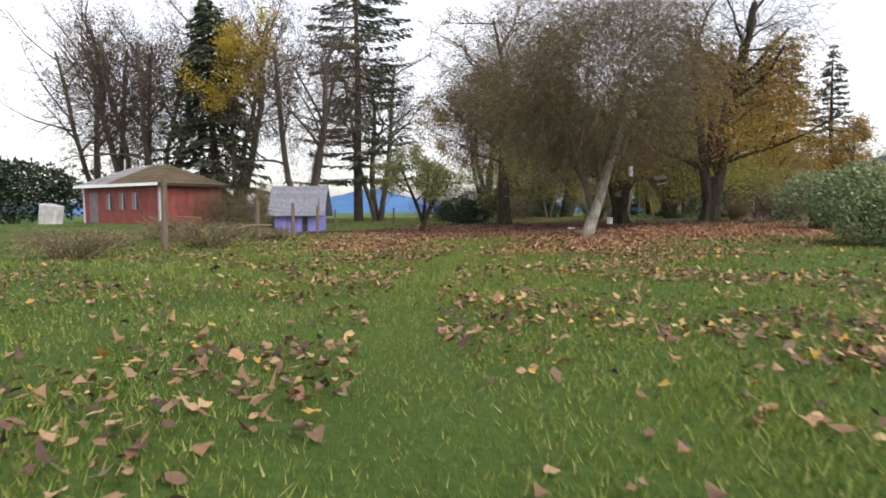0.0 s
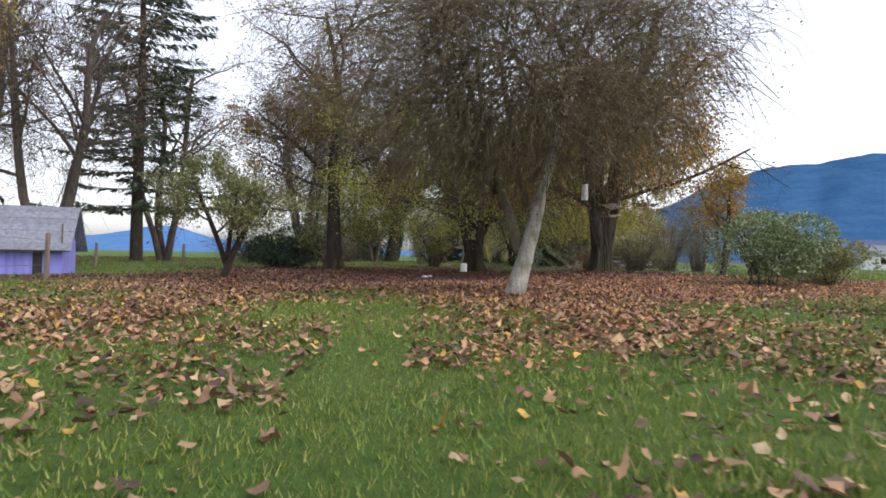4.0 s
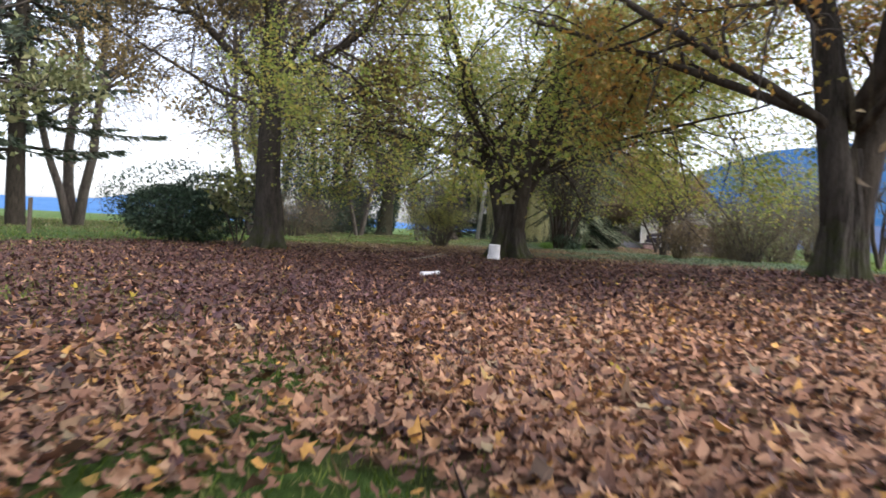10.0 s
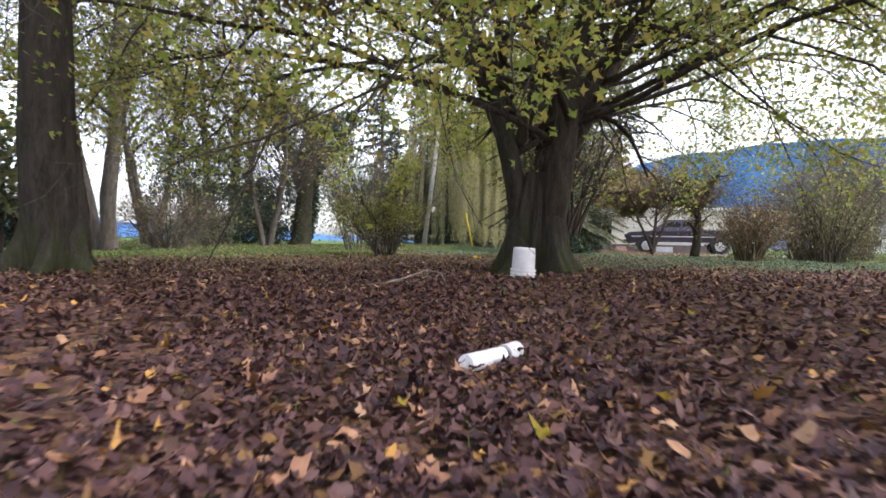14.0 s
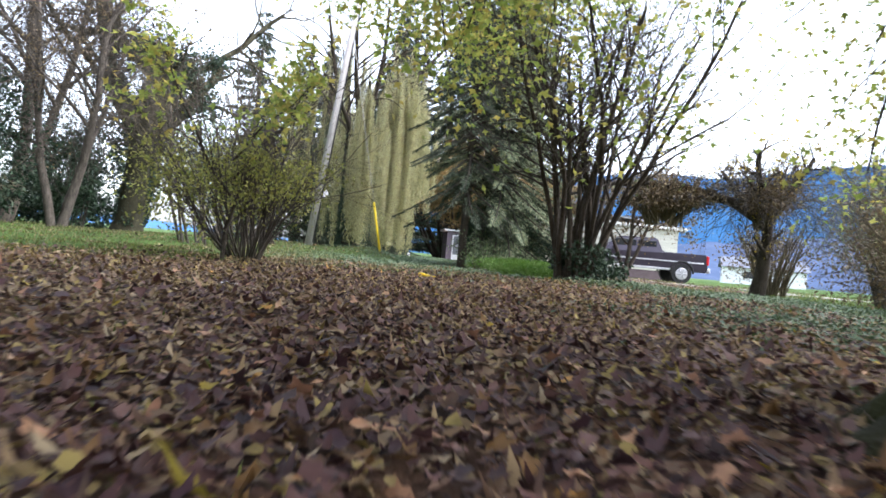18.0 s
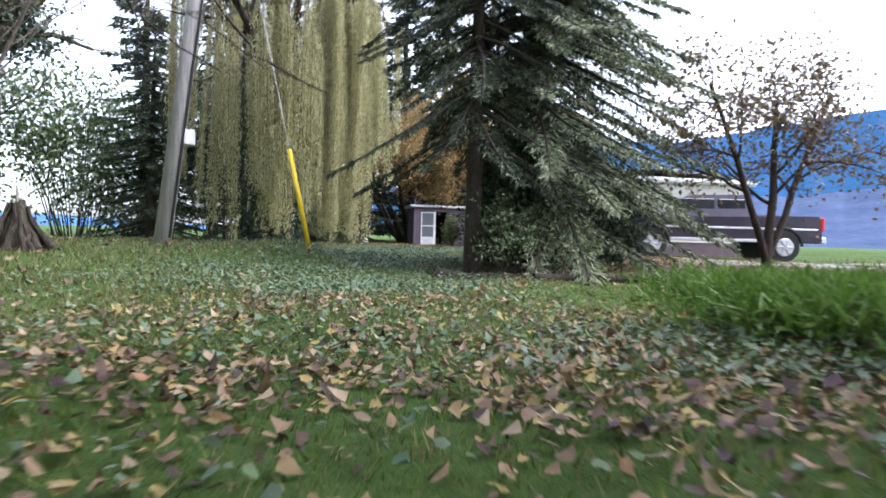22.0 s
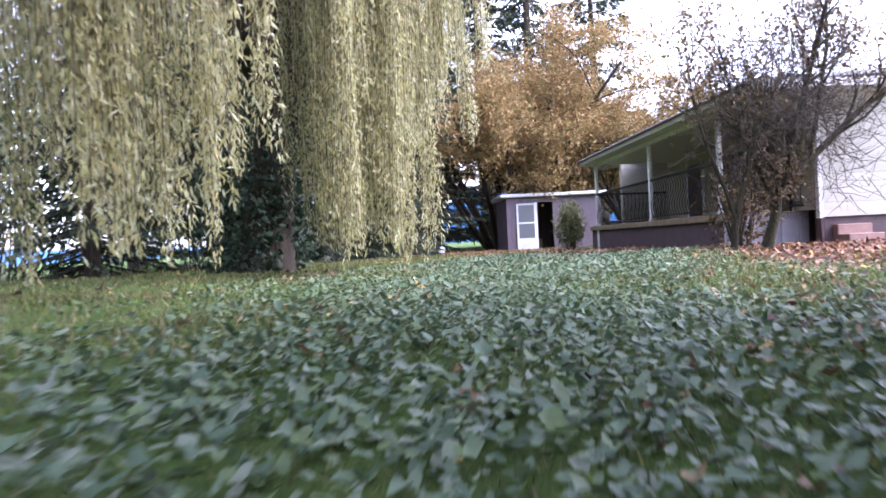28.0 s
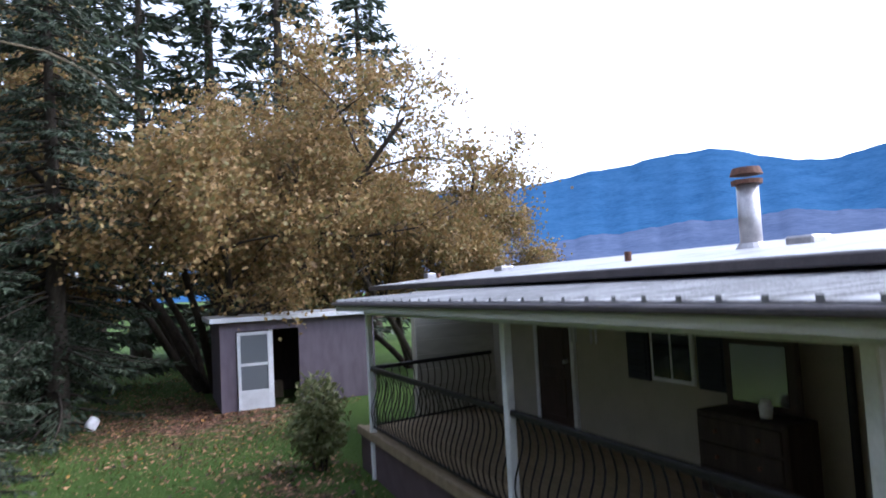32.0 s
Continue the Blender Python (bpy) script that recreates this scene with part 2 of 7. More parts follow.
DRY_WEED = leafy("dry_weed", [(0.16, 0.12, 0.07), (0.22, 0.17, 0.10), (0.12, 0.10, 0.055), (0.10, 0.12, 0.04)], 0.2)


# ---- helpers for building ----
def link_mesh(name, me, mat, parent=None, label=""):
    if mat is not None:
        me.materials.append(mat)
    ob = new(name, me)
    if parent is not None:
        ob.parent = parent
    if label:
        ob["label"] = label
    return ob


def thing(name, label, category, m=None, group="", kind=""):
    ob = new(name)
    ob.empty_display_size = 0.2
    if m is not None:
        ob.matrix_world = m
    return tagged(ob, label, category, group, kind)


def part(name, bm, mat, parent, label="", smooth=False):
    me = bpy.data.meshes.new(name)
    bm.to_mesh(me)
    bm.free()
    if smooth:
        me.polygons.foreach_set("use_smooth", np.ones(len(me.polygons), bool))
    return link_mesh(name, me, mat, parent, label)


def soup(name, verts, faces, mat, parent=None, label="", smooth=False):
    """A mesh from arrays: verts (n, 3), faces (m, 3) or (m, 4)."""
    me = bpy.data.meshes.new(name)
    verts, faces = np.asarray(verts, np.float32), np.asarray(faces, np.int32)
    m, k = faces.shape
    me.vertices.add(len(verts))
    me.vertices.foreach_set("co", verts.ravel())
    me.loops.add(m * k)
    me.loops.foreach_set("vertex_index", faces.ravel())
    me.polygons.add(m)
    me.polygons.foreach_set("loop_start", np.arange(0, m * k, k, dtype=np.int32))
    me.polygons.foreach_set("loop_total", np.full(m, k, np.int32))
    if smooth:
        me.polygons.foreach_set("use_smooth", np.ones(m, bool))
    me.update(calc_edges=True)
    return link_mesh(name, me, mat, parent, label)


def box(bm, x0, x1, y0, y1, z0, z1, bevel=0.0, m=None):
    mat = Matrix.Translation(((x0 + x1) / 2, (y0 + y1) / 2, (z0 + z1) / 2)) @ Matrix.Diagonal((x1 - x0, y1 - y0, z1 - z0, 1))
    got = bmesh.ops.create_cube(bm, size=1, matrix=mat)["verts"]
    if bevel:
        edges = list({e for v in got for e in v.link_edges})
        new_geo = bmesh.ops.bevel(bm, geom=edges, offset=bevel, segments=1, affect="EDGES")
        got = list({v for f in new_geo["faces"] for v in f.verts})
    if m is not None:
        bmesh.ops.transform(bm, matrix=m, verts=bm.verts)
    return bm


def boxed(*a, **k):
    return box(bmesh.new(), *a, **k)


def cyl(bm, p0, p1, r0, r1=None, sides=12):
    p0, p1 = Vector(p0), Vector(p1)
    d = p1 - p0
    m = Matrix.Translation((p0 + p1) / 2) @ d.to_track_quat("Z", "Y").to_matrix().to_4x4()
    bmesh.ops.create_cone(bm, cap_ends=True, segments=sides, radius1=r0, radius2=r0 if r1 is None else r1, depth=d.length, matrix=m)
    return bm


def unit(v):
    return v / (np.linalg.norm(v, axis=-1, keepdims=True) + 1e-9)


def tube_arrays(lines, sides):
    """Tubes round polylines [(points (n, 3), radii (n,))], as quads."""
    vs, fs, base = [], [], 0
    ang = np.linspace(0, 2 * np.pi, sides, endpoint=False)
    for pts, rad in lines:
        pts = np.asarray(pts, float)
        n = len(pts)
        d = unit(np.gradient(pts, axis=0))
        ref = np.array([1.0, 0, 0]) if abs(d[0, 0]) < 0.8 else np.array([0, 1.0, 0])
        a = unit(np.cross(d, ref))
        b = np.cross(d, a)
        ring = pts[:, None] + np.asarray(rad)[:, None, None] * (np.cos(ang)[None, :, None] * a[:, None] + np.sin(ang)[None, :, None] * b[:, None])
        vs.append(ring.reshape(-1, 3))
        i = np.arange(n - 1)[:, None] * sides + np.arange(sides)[None]
        j = np.arange(n - 1)[:, None] * sides + (np.arange(sides)[None] + 1) % sides
        fs.append((np.stack([i, j, j + sides, i + sides], -1).reshape(-1, 4)) + base)
        base += n * sides
    return np.concatenate(vs), np.concatenate(fs)


def frusta(p0, p1, r0, r1, sides=3):
    """Many short tapered sticks at once."""
    d = unit(p1 - p0)
    ref = np.where(np.abs(d[:, :1]) < 0.8, [[1.0, 0, 0]], [[0, 1.0, 0]])
    a = unit(np.cross(d, ref))
    b = np.cross(d, a)
    ang = np.linspace(0, 2 * np.pi, sides, endpoint=False)
    off = np.cos(ang)[None, :, None] * a[:, None] + np.sin(ang)[None, :, None] * b[:, None]
    v = np.concatenate([p0[:, None] + off * r0[:, None, None], p1[:, None] + off * r1[:, None, None]], 1).reshape(-1, 3)
    k = np.arange(sides)
    f = np.stack([k, (k + 1) % sides, (k + 1) % sides + sides, k + sides], -1)
    return v, (f[None] + (np.arange(len(p0)) * 2 * sides)[:, None, None]).reshape(-1, 4)


def leaf_arrays(rng, at, long, wide, droop=0.0, along=None, spread=1.0, flat=0.0, lobed=False):
    """Folded leaves of four corners at the points `at`; along: main direction of each; flat: how far they lie level."""
    n = len(at)
    d = rng.normal(size=(n, 3)) * spread
    if along is not None:
        d = d + along
    d[:, 2] -= droop
    d[:, 2] *= 1 - flat
    d = unit(d)
    s = rng.normal(size=(n, 3))
    s[:, 2] *= 1 - flat
    s = unit(np.cross(d, unit(np.cross(d, s))))
    up = np.cross(d, s)
    L = (long * rng.uniform(0.6, 1.3, n))[:, None]
    W = (wide * rng.uniform(0.7, 1.25, n))[:, None]
    fold = rng.uniform(-0.25, 0.35, n)[:, None] * W
    if lobed:
        lobe, notch = at + d * L * 0.5, at + d * L * 0.52
        v = np.stack([at, lobe + s * W * 0.62 + up * fold, notch + s * W * 0.2, at + d * L, notch - s * W * 0.2, lobe - s * W * 0.62 + up * fold * 0.6], 1).reshape(-1, 3)
        f = np.array([[0, 1, 2], [0, 2, 3], [0, 3, 4], [0, 4, 5]])
        return v, (f[None] + (np.arange(n) * 6)[:, None, None]).reshape(-1, 3)
    v = np.stack([at, at + d * L * 0.45 + s * W * 0.5 + up * fold, at + d * L, at + d * L * 0.45 - s * W * 0.5 + up * fold], 1).reshape(-1, 3)
    f = np.array([[0, 1, 2], [0, 2, 3]])
    return v, (f[None] + (np.arange(n) * 4)[:, None, None]).reshape(-1, 3)


def grow(rng, starts, cfg):
    """Branches by recursion. starts: (point, direction, length, radius). Returns lines by level, and the tips for leaves."""
    levels, tips, dirs = [[] for _ in range(4)], [], []
    top = cfg["levels"]

    def branch(p, d, L, r, lev):
        n = (7, 6, 4, 3)[lev]
        pts, rad, heads = [p], [r], [d]
        for i in range(n):
            d = d + rng.normal(size=3) * cfg["wiggle"][lev]
            d[2] += cfg["rise"][lev]
            d = d / np.linalg.norm(d)
            p = p + d * (L / n)
            pts.append(p)
            rad.append(r * (1 - (1 - cfg["tip"][lev]) * (i + 1) / n))
            heads.append(d)
        levels[lev].append((np.array(pts), np.array(rad)))
        if lev + 1 < top and (lev or L > 2.4 or r < 0.2):
            count = cfg["children"][lev]
            for c in range(count):
                t = cfg["from"][lev] + (1 - cfg["from"][lev]) * (c + rng.uniform(0.1, 0.9)) / count
                q = min(int(t * n), n - 1)
                w = t * n - q
                at = pts[q] * (1 - w) + pts[q + 1] * w
                side = np.cross(heads[q], rng.normal(size=3))
                side = side / (np.linalg.norm(side) + 1e-9)
                a = math.radians(cfg["angle"][lev] * rng.uniform(0.7, 1.25))
                nd = heads[q] * math.cos(a) + side * math.sin(a)
                branch(at, nd, L * cfg["ratio"][lev] * rng.uniform(0.65, 1.2) * (1.15 - 0.5 * t), rad[q] * cfg["thin"][lev], lev + 1)
        if lev + 1 == top or lev == 2:
            for q in range(1, len(pts)):
                tips.append(pts[q])
                dirs.append(heads[q])

    for p, d, L, r in starts:
        d = np.array(d, float)
        branch(np.array(p, float), d / np.linalg.norm(d), L, r, 0)
    return levels, np.array(tips), np.array(dirs)


def tree(name, label, m, seed, starts, cfg, bark, twig_mat=None, leaf=None, leaves=0, long=0.1, wide=0.07, droop=0.4, cluster=0.25, flare=None, group="", keep=None, category="tree", stem_mat=None, flat=0.0, lobed=False):
    """A tree with trunk, limbs, twigs and a crown of single leaves. keep: which tips carry leaves, given their points."""
    rng = np.random.default_rng(seed)
    ob = thing(name, label, category, m, group)
    levels, tips, dirs = grow(rng, starts, cfg)
    trunk = levels[0]
    if flare:
        fl, hgt = flare
        trunk = [(np.vstack([p[:1] - [0, 0, 0.25], p[:1] + (p[1] - p[0]) * 0.12, p[:1] + (p[1] - p[0]) * 0.4, p[1:]]),
                  np.concatenate([[r[0] * fl, r[0] * (1 + (fl - 1) * 0.55), r[0] * (1 + (fl - 1) * 0.15)], r[1:]])) if p[0, 2] < 0.4 else (p, r) for p, r in trunk]
    trunk = [(np.vstack([p, p[-1:] + (p[-1:] - p[-2:-1]) * 0.1]), np.append(r, 0.004)) for p, r in trunk]
    trunk = [(np.vstack([p[:1] - (p[1:2] - p[:1]) * 0.12, p]), np.append(0.004, r)) if p[0, 2] > 0.4 else (p, r) for p, r in trunk]
    for k, line in enumerate(trunk):
        v, f = tube_arrays([line], 14)
        bump = noise_field(v * 2.2) * 0.24 * line[1][-2] * np.minimum(1.0, 2.5 / (1 + v[:, 2:3].clip(0))) if flare else 0
        soup("stem" if k else "trunk", v + bump, f, stem_mat if k and stem_mat else bark, ob, smooth=True)
    if len(levels[1]) > 130:
        v, f = tube_arrays(levels[1], 7)
        tagged(soup("branchwork", v, f, stem_mat or bark, ob, smooth=True), kind="stuff")
    else:
        for line in levels[1]:
            v, f = tube_arrays([line], 7)
            soup("limb", v, f, stem_mat or bark, ob, smooth=True)
    fine = levels[2] + levels[3]
    if fine:
        p0 = np.concatenate([p[:-1] for p, _ in fine])
        p1 = np.concatenate([p[1:] for p, _ in fine])
        r0 = np.concatenate([r[:-1] for _, r in fine])
        r1 = np.concatenate([r[1:] for _, r in fine])
        v, f = frusta(p0, p1, np.maximum(r0, 0.003), np.maximum(r1, 0.002))
        tagged(soup("twigwork", v, f, twig_mat or bark, ob), kind="stuff")
    if leaf and leaves:
        ok = np.arange(len(tips)) if keep is None else np.flatnonzero(keep(tips))
        pick = rng.choice(ok, leaves)
        at = tips[pick] + rng.normal(size=(leaves, 3)) * cluster * rng.uniform(0.2, 1, (leaves, 1))
        v, f = leaf_arrays(rng, at, long, wide, droop, dirs[pick] * 0.6, flat=flat, lobed=lobed)
        tagged(soup("crown", v, f, leaf, ob), kind="stuff")
    return ob


def noise_field(p):
    """Smooth vector noise from sums of sines."""
    x, y, z = p[:, 0:1], p[:, 1:2], p[:, 2:3]
    return np.hstack([np.sin(x * 1.7 + z * 2.3 + 1) + np.sin(y * 3.1 - z * 1.3), np.sin(y * 1.9 + z * 1.7 + 2) + np.sin(x * 2.7 + z * 2.9), np.sin(x * 2.1 + y * 1.3) * 0.5]) * 0.5


def conifer(name, label, m, seed, height, spread, needle, bark=BARK_DARK, start=0.12, whorl=0.45, arms=6, droop=0.25, sprays=26, long=0.32, wide=0.1, taper=0.9, group="", clear=None, girth=1.0, fuzz=0.25):
    """A conifer: a straight trunk, tiers of drooping arms and hanging sprays of needles."""
    rng = np.random.default_rng(seed)
    ob = thing(name, label, "conifer", m, group)
    z = np.linspace(-0.3, height, 12)
    r = np.linspace((height * 0.018 + 0.06) * girth, 0.02, 12)
    v, f = tube_arrays([(np.stack([np.sin(z * 0.3 + seed) * 0.06, np.cos(z * 0.25) * 0.05, z], 1), r)], 10)
    soup("trunk", v, f, bark, ob, smooth=True)
    arms_l, at, along = [], [], []
    h = height * start
    while h < height * 0.985:
        u = (h - height * start) / (height * (1 - start))
        reach = spread * (1 - u) ** taper + 0.15
        for k in range(arms):
            if rng.uniform() < 0.12:
                continue
            a = rng.uniform(0, 2 * np.pi)
            L = reach * rng.uniform(0.55, 1.1)
            if clear and clear[0] < a < clear[1]:
                L = min(L, 0.8 + 1.9 * max(0.0, min(1.0, (h - 2.4) / 2.0)))
            t = np.linspace(0, 1, 6)[:, None]
            d = np.array([math.cos(a), math.sin(a), 0.0])
            side = np.array([-d[1], d[0], 0])
            pts = np.array([0, 0, h + rng.uniform(-0.2, 0.2)]) + d * L * t + side * L * 0.12 * rng.normal() * t**2 + np.array([0, 0, 1.0]) * (-droop * L * t**1.3 + 0.12 * L * t**3)
            arms_l.append((pts, np.linspace(0.012 + 0.012 * L, 0.006, 6)))
            n = max(4, int(sprays * L / spread))
            q = rng.uniform(0.15, 1, n) ** 0.8
            base = np.stack([np.interp(q, t[:, 0], pts[:, c]) for c in range(3)], 1)
            out = side[None] * rng.choice([-1, 1], n)[:, None] * rng.uniform(0.3, 1, n)[:, None] * L * 0.22 * (1.1 - q)[:, None]
            at.append(base + out * rng.uniform(0, 1, n)[:, None])
            along.append(d[None] * 0.8 + unit(out + 1e-6) * 0.7)
        h += whorl * (0.6 + 0.6 * (1 - u)) * rng.uniform(0.8, 1.2)
    v, f = tube_arrays(arms_l, 4)
    tagged(soup("branchwork", v, f, bark, ob), kind="stuff")
    at, along = np.concatenate(at), np.concatenate(along)
    v, f = leaf_arrays(rng, at, long, wide, 0.35 + droop, along, spread=fuzz)
    tagged(soup("foliage", v, f, needle, ob), kind="stuff")
    return ob


def bush(name, label, m, seed, size, leaf, leaves, long, wide, stems=14, stem_mat=TWIG_DARK, hollow=0.55, droop=0.2, group="", category="shrub", low=0.05, lumps=5, squash=1.0):
    """A shrub: stems from the ground that fan out, and leaves over a lumpy outline."""
    rng = np.random.default_rng(seed)
    ob = thing(name, label, category, m, group)
    sx, sy, sz = size
    lines = []
    for k in range(stems):
        a = rng.uniform(0, 2 * np.pi)
        e = np.array([math.cos(a) * sx * rng.uniform(0.2, 0.9), math.sin(a) * sy * rng.uniform(0.2, 0.9), sz * rng.uniform(0.6, 0.98)])
        b = np.array([math.cos(a) * sx * 0.12, math.sin(a) * sy * 0.12, -0.1]) * rng.uniform(0.3, 1.6)
        t = np.linspace(0, 1, 6)[:, None]
        pts = b + (e - b) * (t * [1, 1, 0] + (t**0.75) * [0, 0, 1]) + rng.normal(size=(6, 3)) * 0.03
        lines.append((pts, np.linspace(0.025, 0.006, 6)))
    v, f = tube_arrays(lines, 5)
    tagged(soup("stemwork", v, f, stem_mat, ob), kind="stuff")
    c = rng.uniform(-0.45, 0.45, (lumps, 3)) * [sx, sy, sz * 0.6] + [0, 0, sz * 0.5]
    which = rng.integers(0, lumps + 1, leaves)
    d = unit(rng.normal(size=(leaves, 3)))
    rad = rng.uniform(hollow, 1.0, (leaves, 1)) ** 0.6
    big = d * rad * [sx, sy, sz * 0.52] + [0, 0, sz * 0.5]
    sm = c[np.minimum(which, lumps - 1)] + d * rad * np.array([sx, sy, sz * 0.55]) * 0.55
    at = np.where((which == lumps)[:, None], big, sm)
    at[:, 2] = np.maximum(at[:, 2], low + rng.uniform(0, 0.25, leaves))
    v, f = leaf_arrays(rng, at, long, wide, droop, d * 0.8)
    tagged(soup("foliage", v, f, leaf, ob), kind="stuff")
    return ob


def twig_cloud(ob, seed, centre, size, count, long, mat, droop=0.35, r=0.0045, inner=0.35, floor=None, outward=1.0, open_to=None):
    """Fine crooked twigs through a dome, pointing outwards and drooping at the ends."""
    rng = np.random.default_rng(seed)
    d = unit(rng.normal(size=(count, 3)))
    rad = rng.uniform(inner, 1, (count, 1)) ** 0.7
    lump = 1 + 0.16 * np.sin(5 * d[:, :1] + 1) + 0.14 * np.sin(6 * d[:, 1:2] + 4 * d[:, 2:])
    p = np.array(centre) + d * rad * lump * np.array(size)
    if floor is not None:
        p[:, 2] = np.where(p[:, 2] < floor, floor + rng.uniform(0, 1.2, count), p[:, 2])
    if open_to is not None:
        ok = (d @ unit(np.array([open_to], float))[0] < 0.25) | (rng.uniform(0, 1, count) < 0.18)
        p, d, count = p[ok], d[ok], int(ok.sum())
    w = d * outward + rng.normal(size=(count, 3)) * 0.7
    L = long * rng.uniform(0.5, 1.3, (count, 1))
    segs0, segs1, ra, rb = [], [], [], []
    for k in range(3):
        w = unit(w + rng.normal(size=(count, 3)) * 0.34 - np.array([0, 0, droop * (0.45 + 0.5 * k)]))
        q = p + w * L / 3
        segs0.append(p)
        segs1.append(q)
        ra.append(np.full(count, r * (1 - 0.25 * k)))
        rb.append(np.full(count, r * (0.75 - 0.25 * k)))
        p = q
    v, f = frusta(np.concatenate(segs0), np.concatenate(segs1), np.concatenate(ra), np.concatenate(rb))
    tagged(soup("twigwork", v, f, mat, ob), kind="stuff")
    return p


# ---- ground ----
LEVELS = ((-1, 4, 0.05), (-0.5, 12, 0.05), (-7, 43, -0.1), (5.1, 24.7, 0.2), (5.8, 46.5, 0.1), (13.5, 34.2, 0.45), (8.1, 38.6, -0.05), (11.8, 43.6, 0.12), (18.4, 51.2, 0.3),
          (13.5, 53.3, 0.12), (21.65, 61.8, 0.47), (19.82, 63.06, 0.62), (21.9, 60.2, -0.1), (22.6, 61.0, 0.0), (22.4, 59.0, 0.12), (25.5, 60.5, 0.25), (30.9, 65.2, 0.27), (37.2, 73.3, 0.16), (33.3, 67.2, 0.24), (5.3, 32.5, 0.0), (8.2, 41.6, 0.0),
          (40.4, 80.3, 0.12), (60, 60, 0.4), (-20, 20, 0), (30, 20, 0.3), (-10, 70, 0), (-20, 51, 0.36), (20, 90, 0.2), (60, 100, 0.2), (16, 52.3, 0.15), (14, 49, 0.1), (20, 57, 0.15))
LV = np.array(LEVELS)


def land(x, y):
    """Height of the ground."""
    x, y = np.asarray(x, float), np.asarray(y, float)
    w = 1 / ((LV[:, 0] - x[..., None]) ** 2 + (LV[:, 1] - y[..., None]) ** 2 + 4) ** 1.5
    z = (w * LV[:, 2]).sum(-1) / w.sum(-1)
    z = z + 0.24 * np.exp(-((x - 21.5) ** 2 + (y - 61.9) ** 2) / 0.8)
    return z + 0.018 * (np.sin(x * 1.9 + 0.6 * y) + np.sin(y * 2.3 - 0.8 * x))


def on(x, y, rz=0.0, dz=0.0, s=1.0):
    return pose(x, y, float(land(x, y)) + dz, 0, 0, rz) @ Matrix.Scale(s, 4)


def wave(x, y):
    return 0.5 * np.sin(x * 0.9 + 1.3 * np.sin(y * 0.7)) + 0.5 * np.sin(y * 1.1 + 1.7 * np.sin(x * 0.6 + 2)) + 0.35 * np.sin(2.7 * x + 1.9 * y) + 0.3 * np.sin(3.3 * y - 2.2 * x)


def disc(x, y, cx, cy, r, soft):
    return 1 / (1 + np.exp(np.minimum((np.hypot(x - cx, y - cy) - r) / soft, 60)))


def capsule(x, y, ax, ay, bx, by, r, soft):
    t = np.clip(((x - ax) * (bx - ax) + (y - ay) * (by - ay)) / ((bx - ax) ** 2 + (by - ay) ** 2), 0, 1)
    return 1 / (1 + np.exp(np.minimum((np.hypot(x - ax - t * (bx - ax), y - ay - t * (by - ay)) - r) / soft, 60)))


def litter_at(x, y):
    """How far fallen leaves cover the ground, 0 to 1."""
    k = 0.6 * wave(x, y)
    x2, y2 = x + k, y + k * 0.7
    a = np.maximum.reduce([disc(x2, y2, 14, 36, 12, 0.9), disc(x2, y2, 8.5, 42.5, 10.0, 0.8), disc(x2, y2, 13, 46.5, 7.4, 0.7), disc(x2, y2, 8, 28.5, 5.0, 0.8), disc(x2, y2, 1.5, 31.5, 4.4, 1.0), disc(x2, y2, -2.0, 37.5, 3.5, 1.5), 0.6 * capsule(x2, y2, 3.6, 20.2, 6.0, 26, 1.4, 0.6), 0.45 * capsule(x2, y2, -1.7, 21.2, 0.4, 29, 1.2, 0.6)])
    green = np.maximum(capsule(x2, y2, 0.5, 17, 2.6, 25.2, 1.3, 0.35), capsule(x2, y2, 2.6, 25.2, 3.6, 28.2, 0.75, 0.3))
    green = np.maximum.reduce([green, capsule(x, y, 3.45, 26.4, 3.6, 28.6, 0.72 + 0.12 * k, 0.16), capsule(x, y, 3.6, 28.6, 4.7, 31.3, 0.3 + 0.15 * k, 0.18)])
    a = a * (1 - 0.93 * green)
    b = np.maximum.reduce([0.62 * capsule(x2, y2, 32.2, 67.6, 37, 75.4, 0.8, 0.5), 0.75 * disc(x2, y2, 39.6, 80.6, 3.2, 1.1), capsule(x2, y2, 30.6, 63.8, 35, 66.6, 1.3, 0.4), disc(x2, y2, 25.6, 59.6, 1.9, 0.4), disc(x2, y2, 29.5, 57.5, 4.5, 0.8)])
    return np.clip(np.maximum(a, 0.85 * b), 0, 1)


def axis_steps(lo, hi, step):
    a = list(np.arange(lo, hi + step / 2, step))
    g = step
    while a[-1] < 4400:
        g *= 1.45
        a.append(a[-1] + g)
    g = step
    while a[0] > -4400:
        g *= 1.45
        a.insert(0, a[0] - g)
    return np.array(a)


gx, gy = axis_steps(-22, 62, 0.6), axis_steps(-6, 100, 0.6)
GX, GY = np.meshgrid(gx, gy)
far = np.clip((np.hypot(GX - 15, GY - 45) - 80) / 400, 0, 1)
GZ = land(GX, GY) * (1 - far) - far * 0.5
nx = len(gx)
ii = (np.arange(len(gy) - 1)[:, None] * nx + np.arange(nx - 1)[None]).ravel()
ground = soup("ground", np.stack([GX, GY, GZ], -1).reshape(-1, 3), np.stack([ii, ii + 1, ii + 1 + nx, ii + nx], 1), None, smooth=True)
tagged(ground, "green lawn and leaf-strewn earth running out to flat fields", "ground", kind="structure")
at = ground.data.attributes.new("litter", "FLOAT", "POINT")
at.data.foreach_set("value", litter_at(GX, GY).ravel().astype(np.float32))

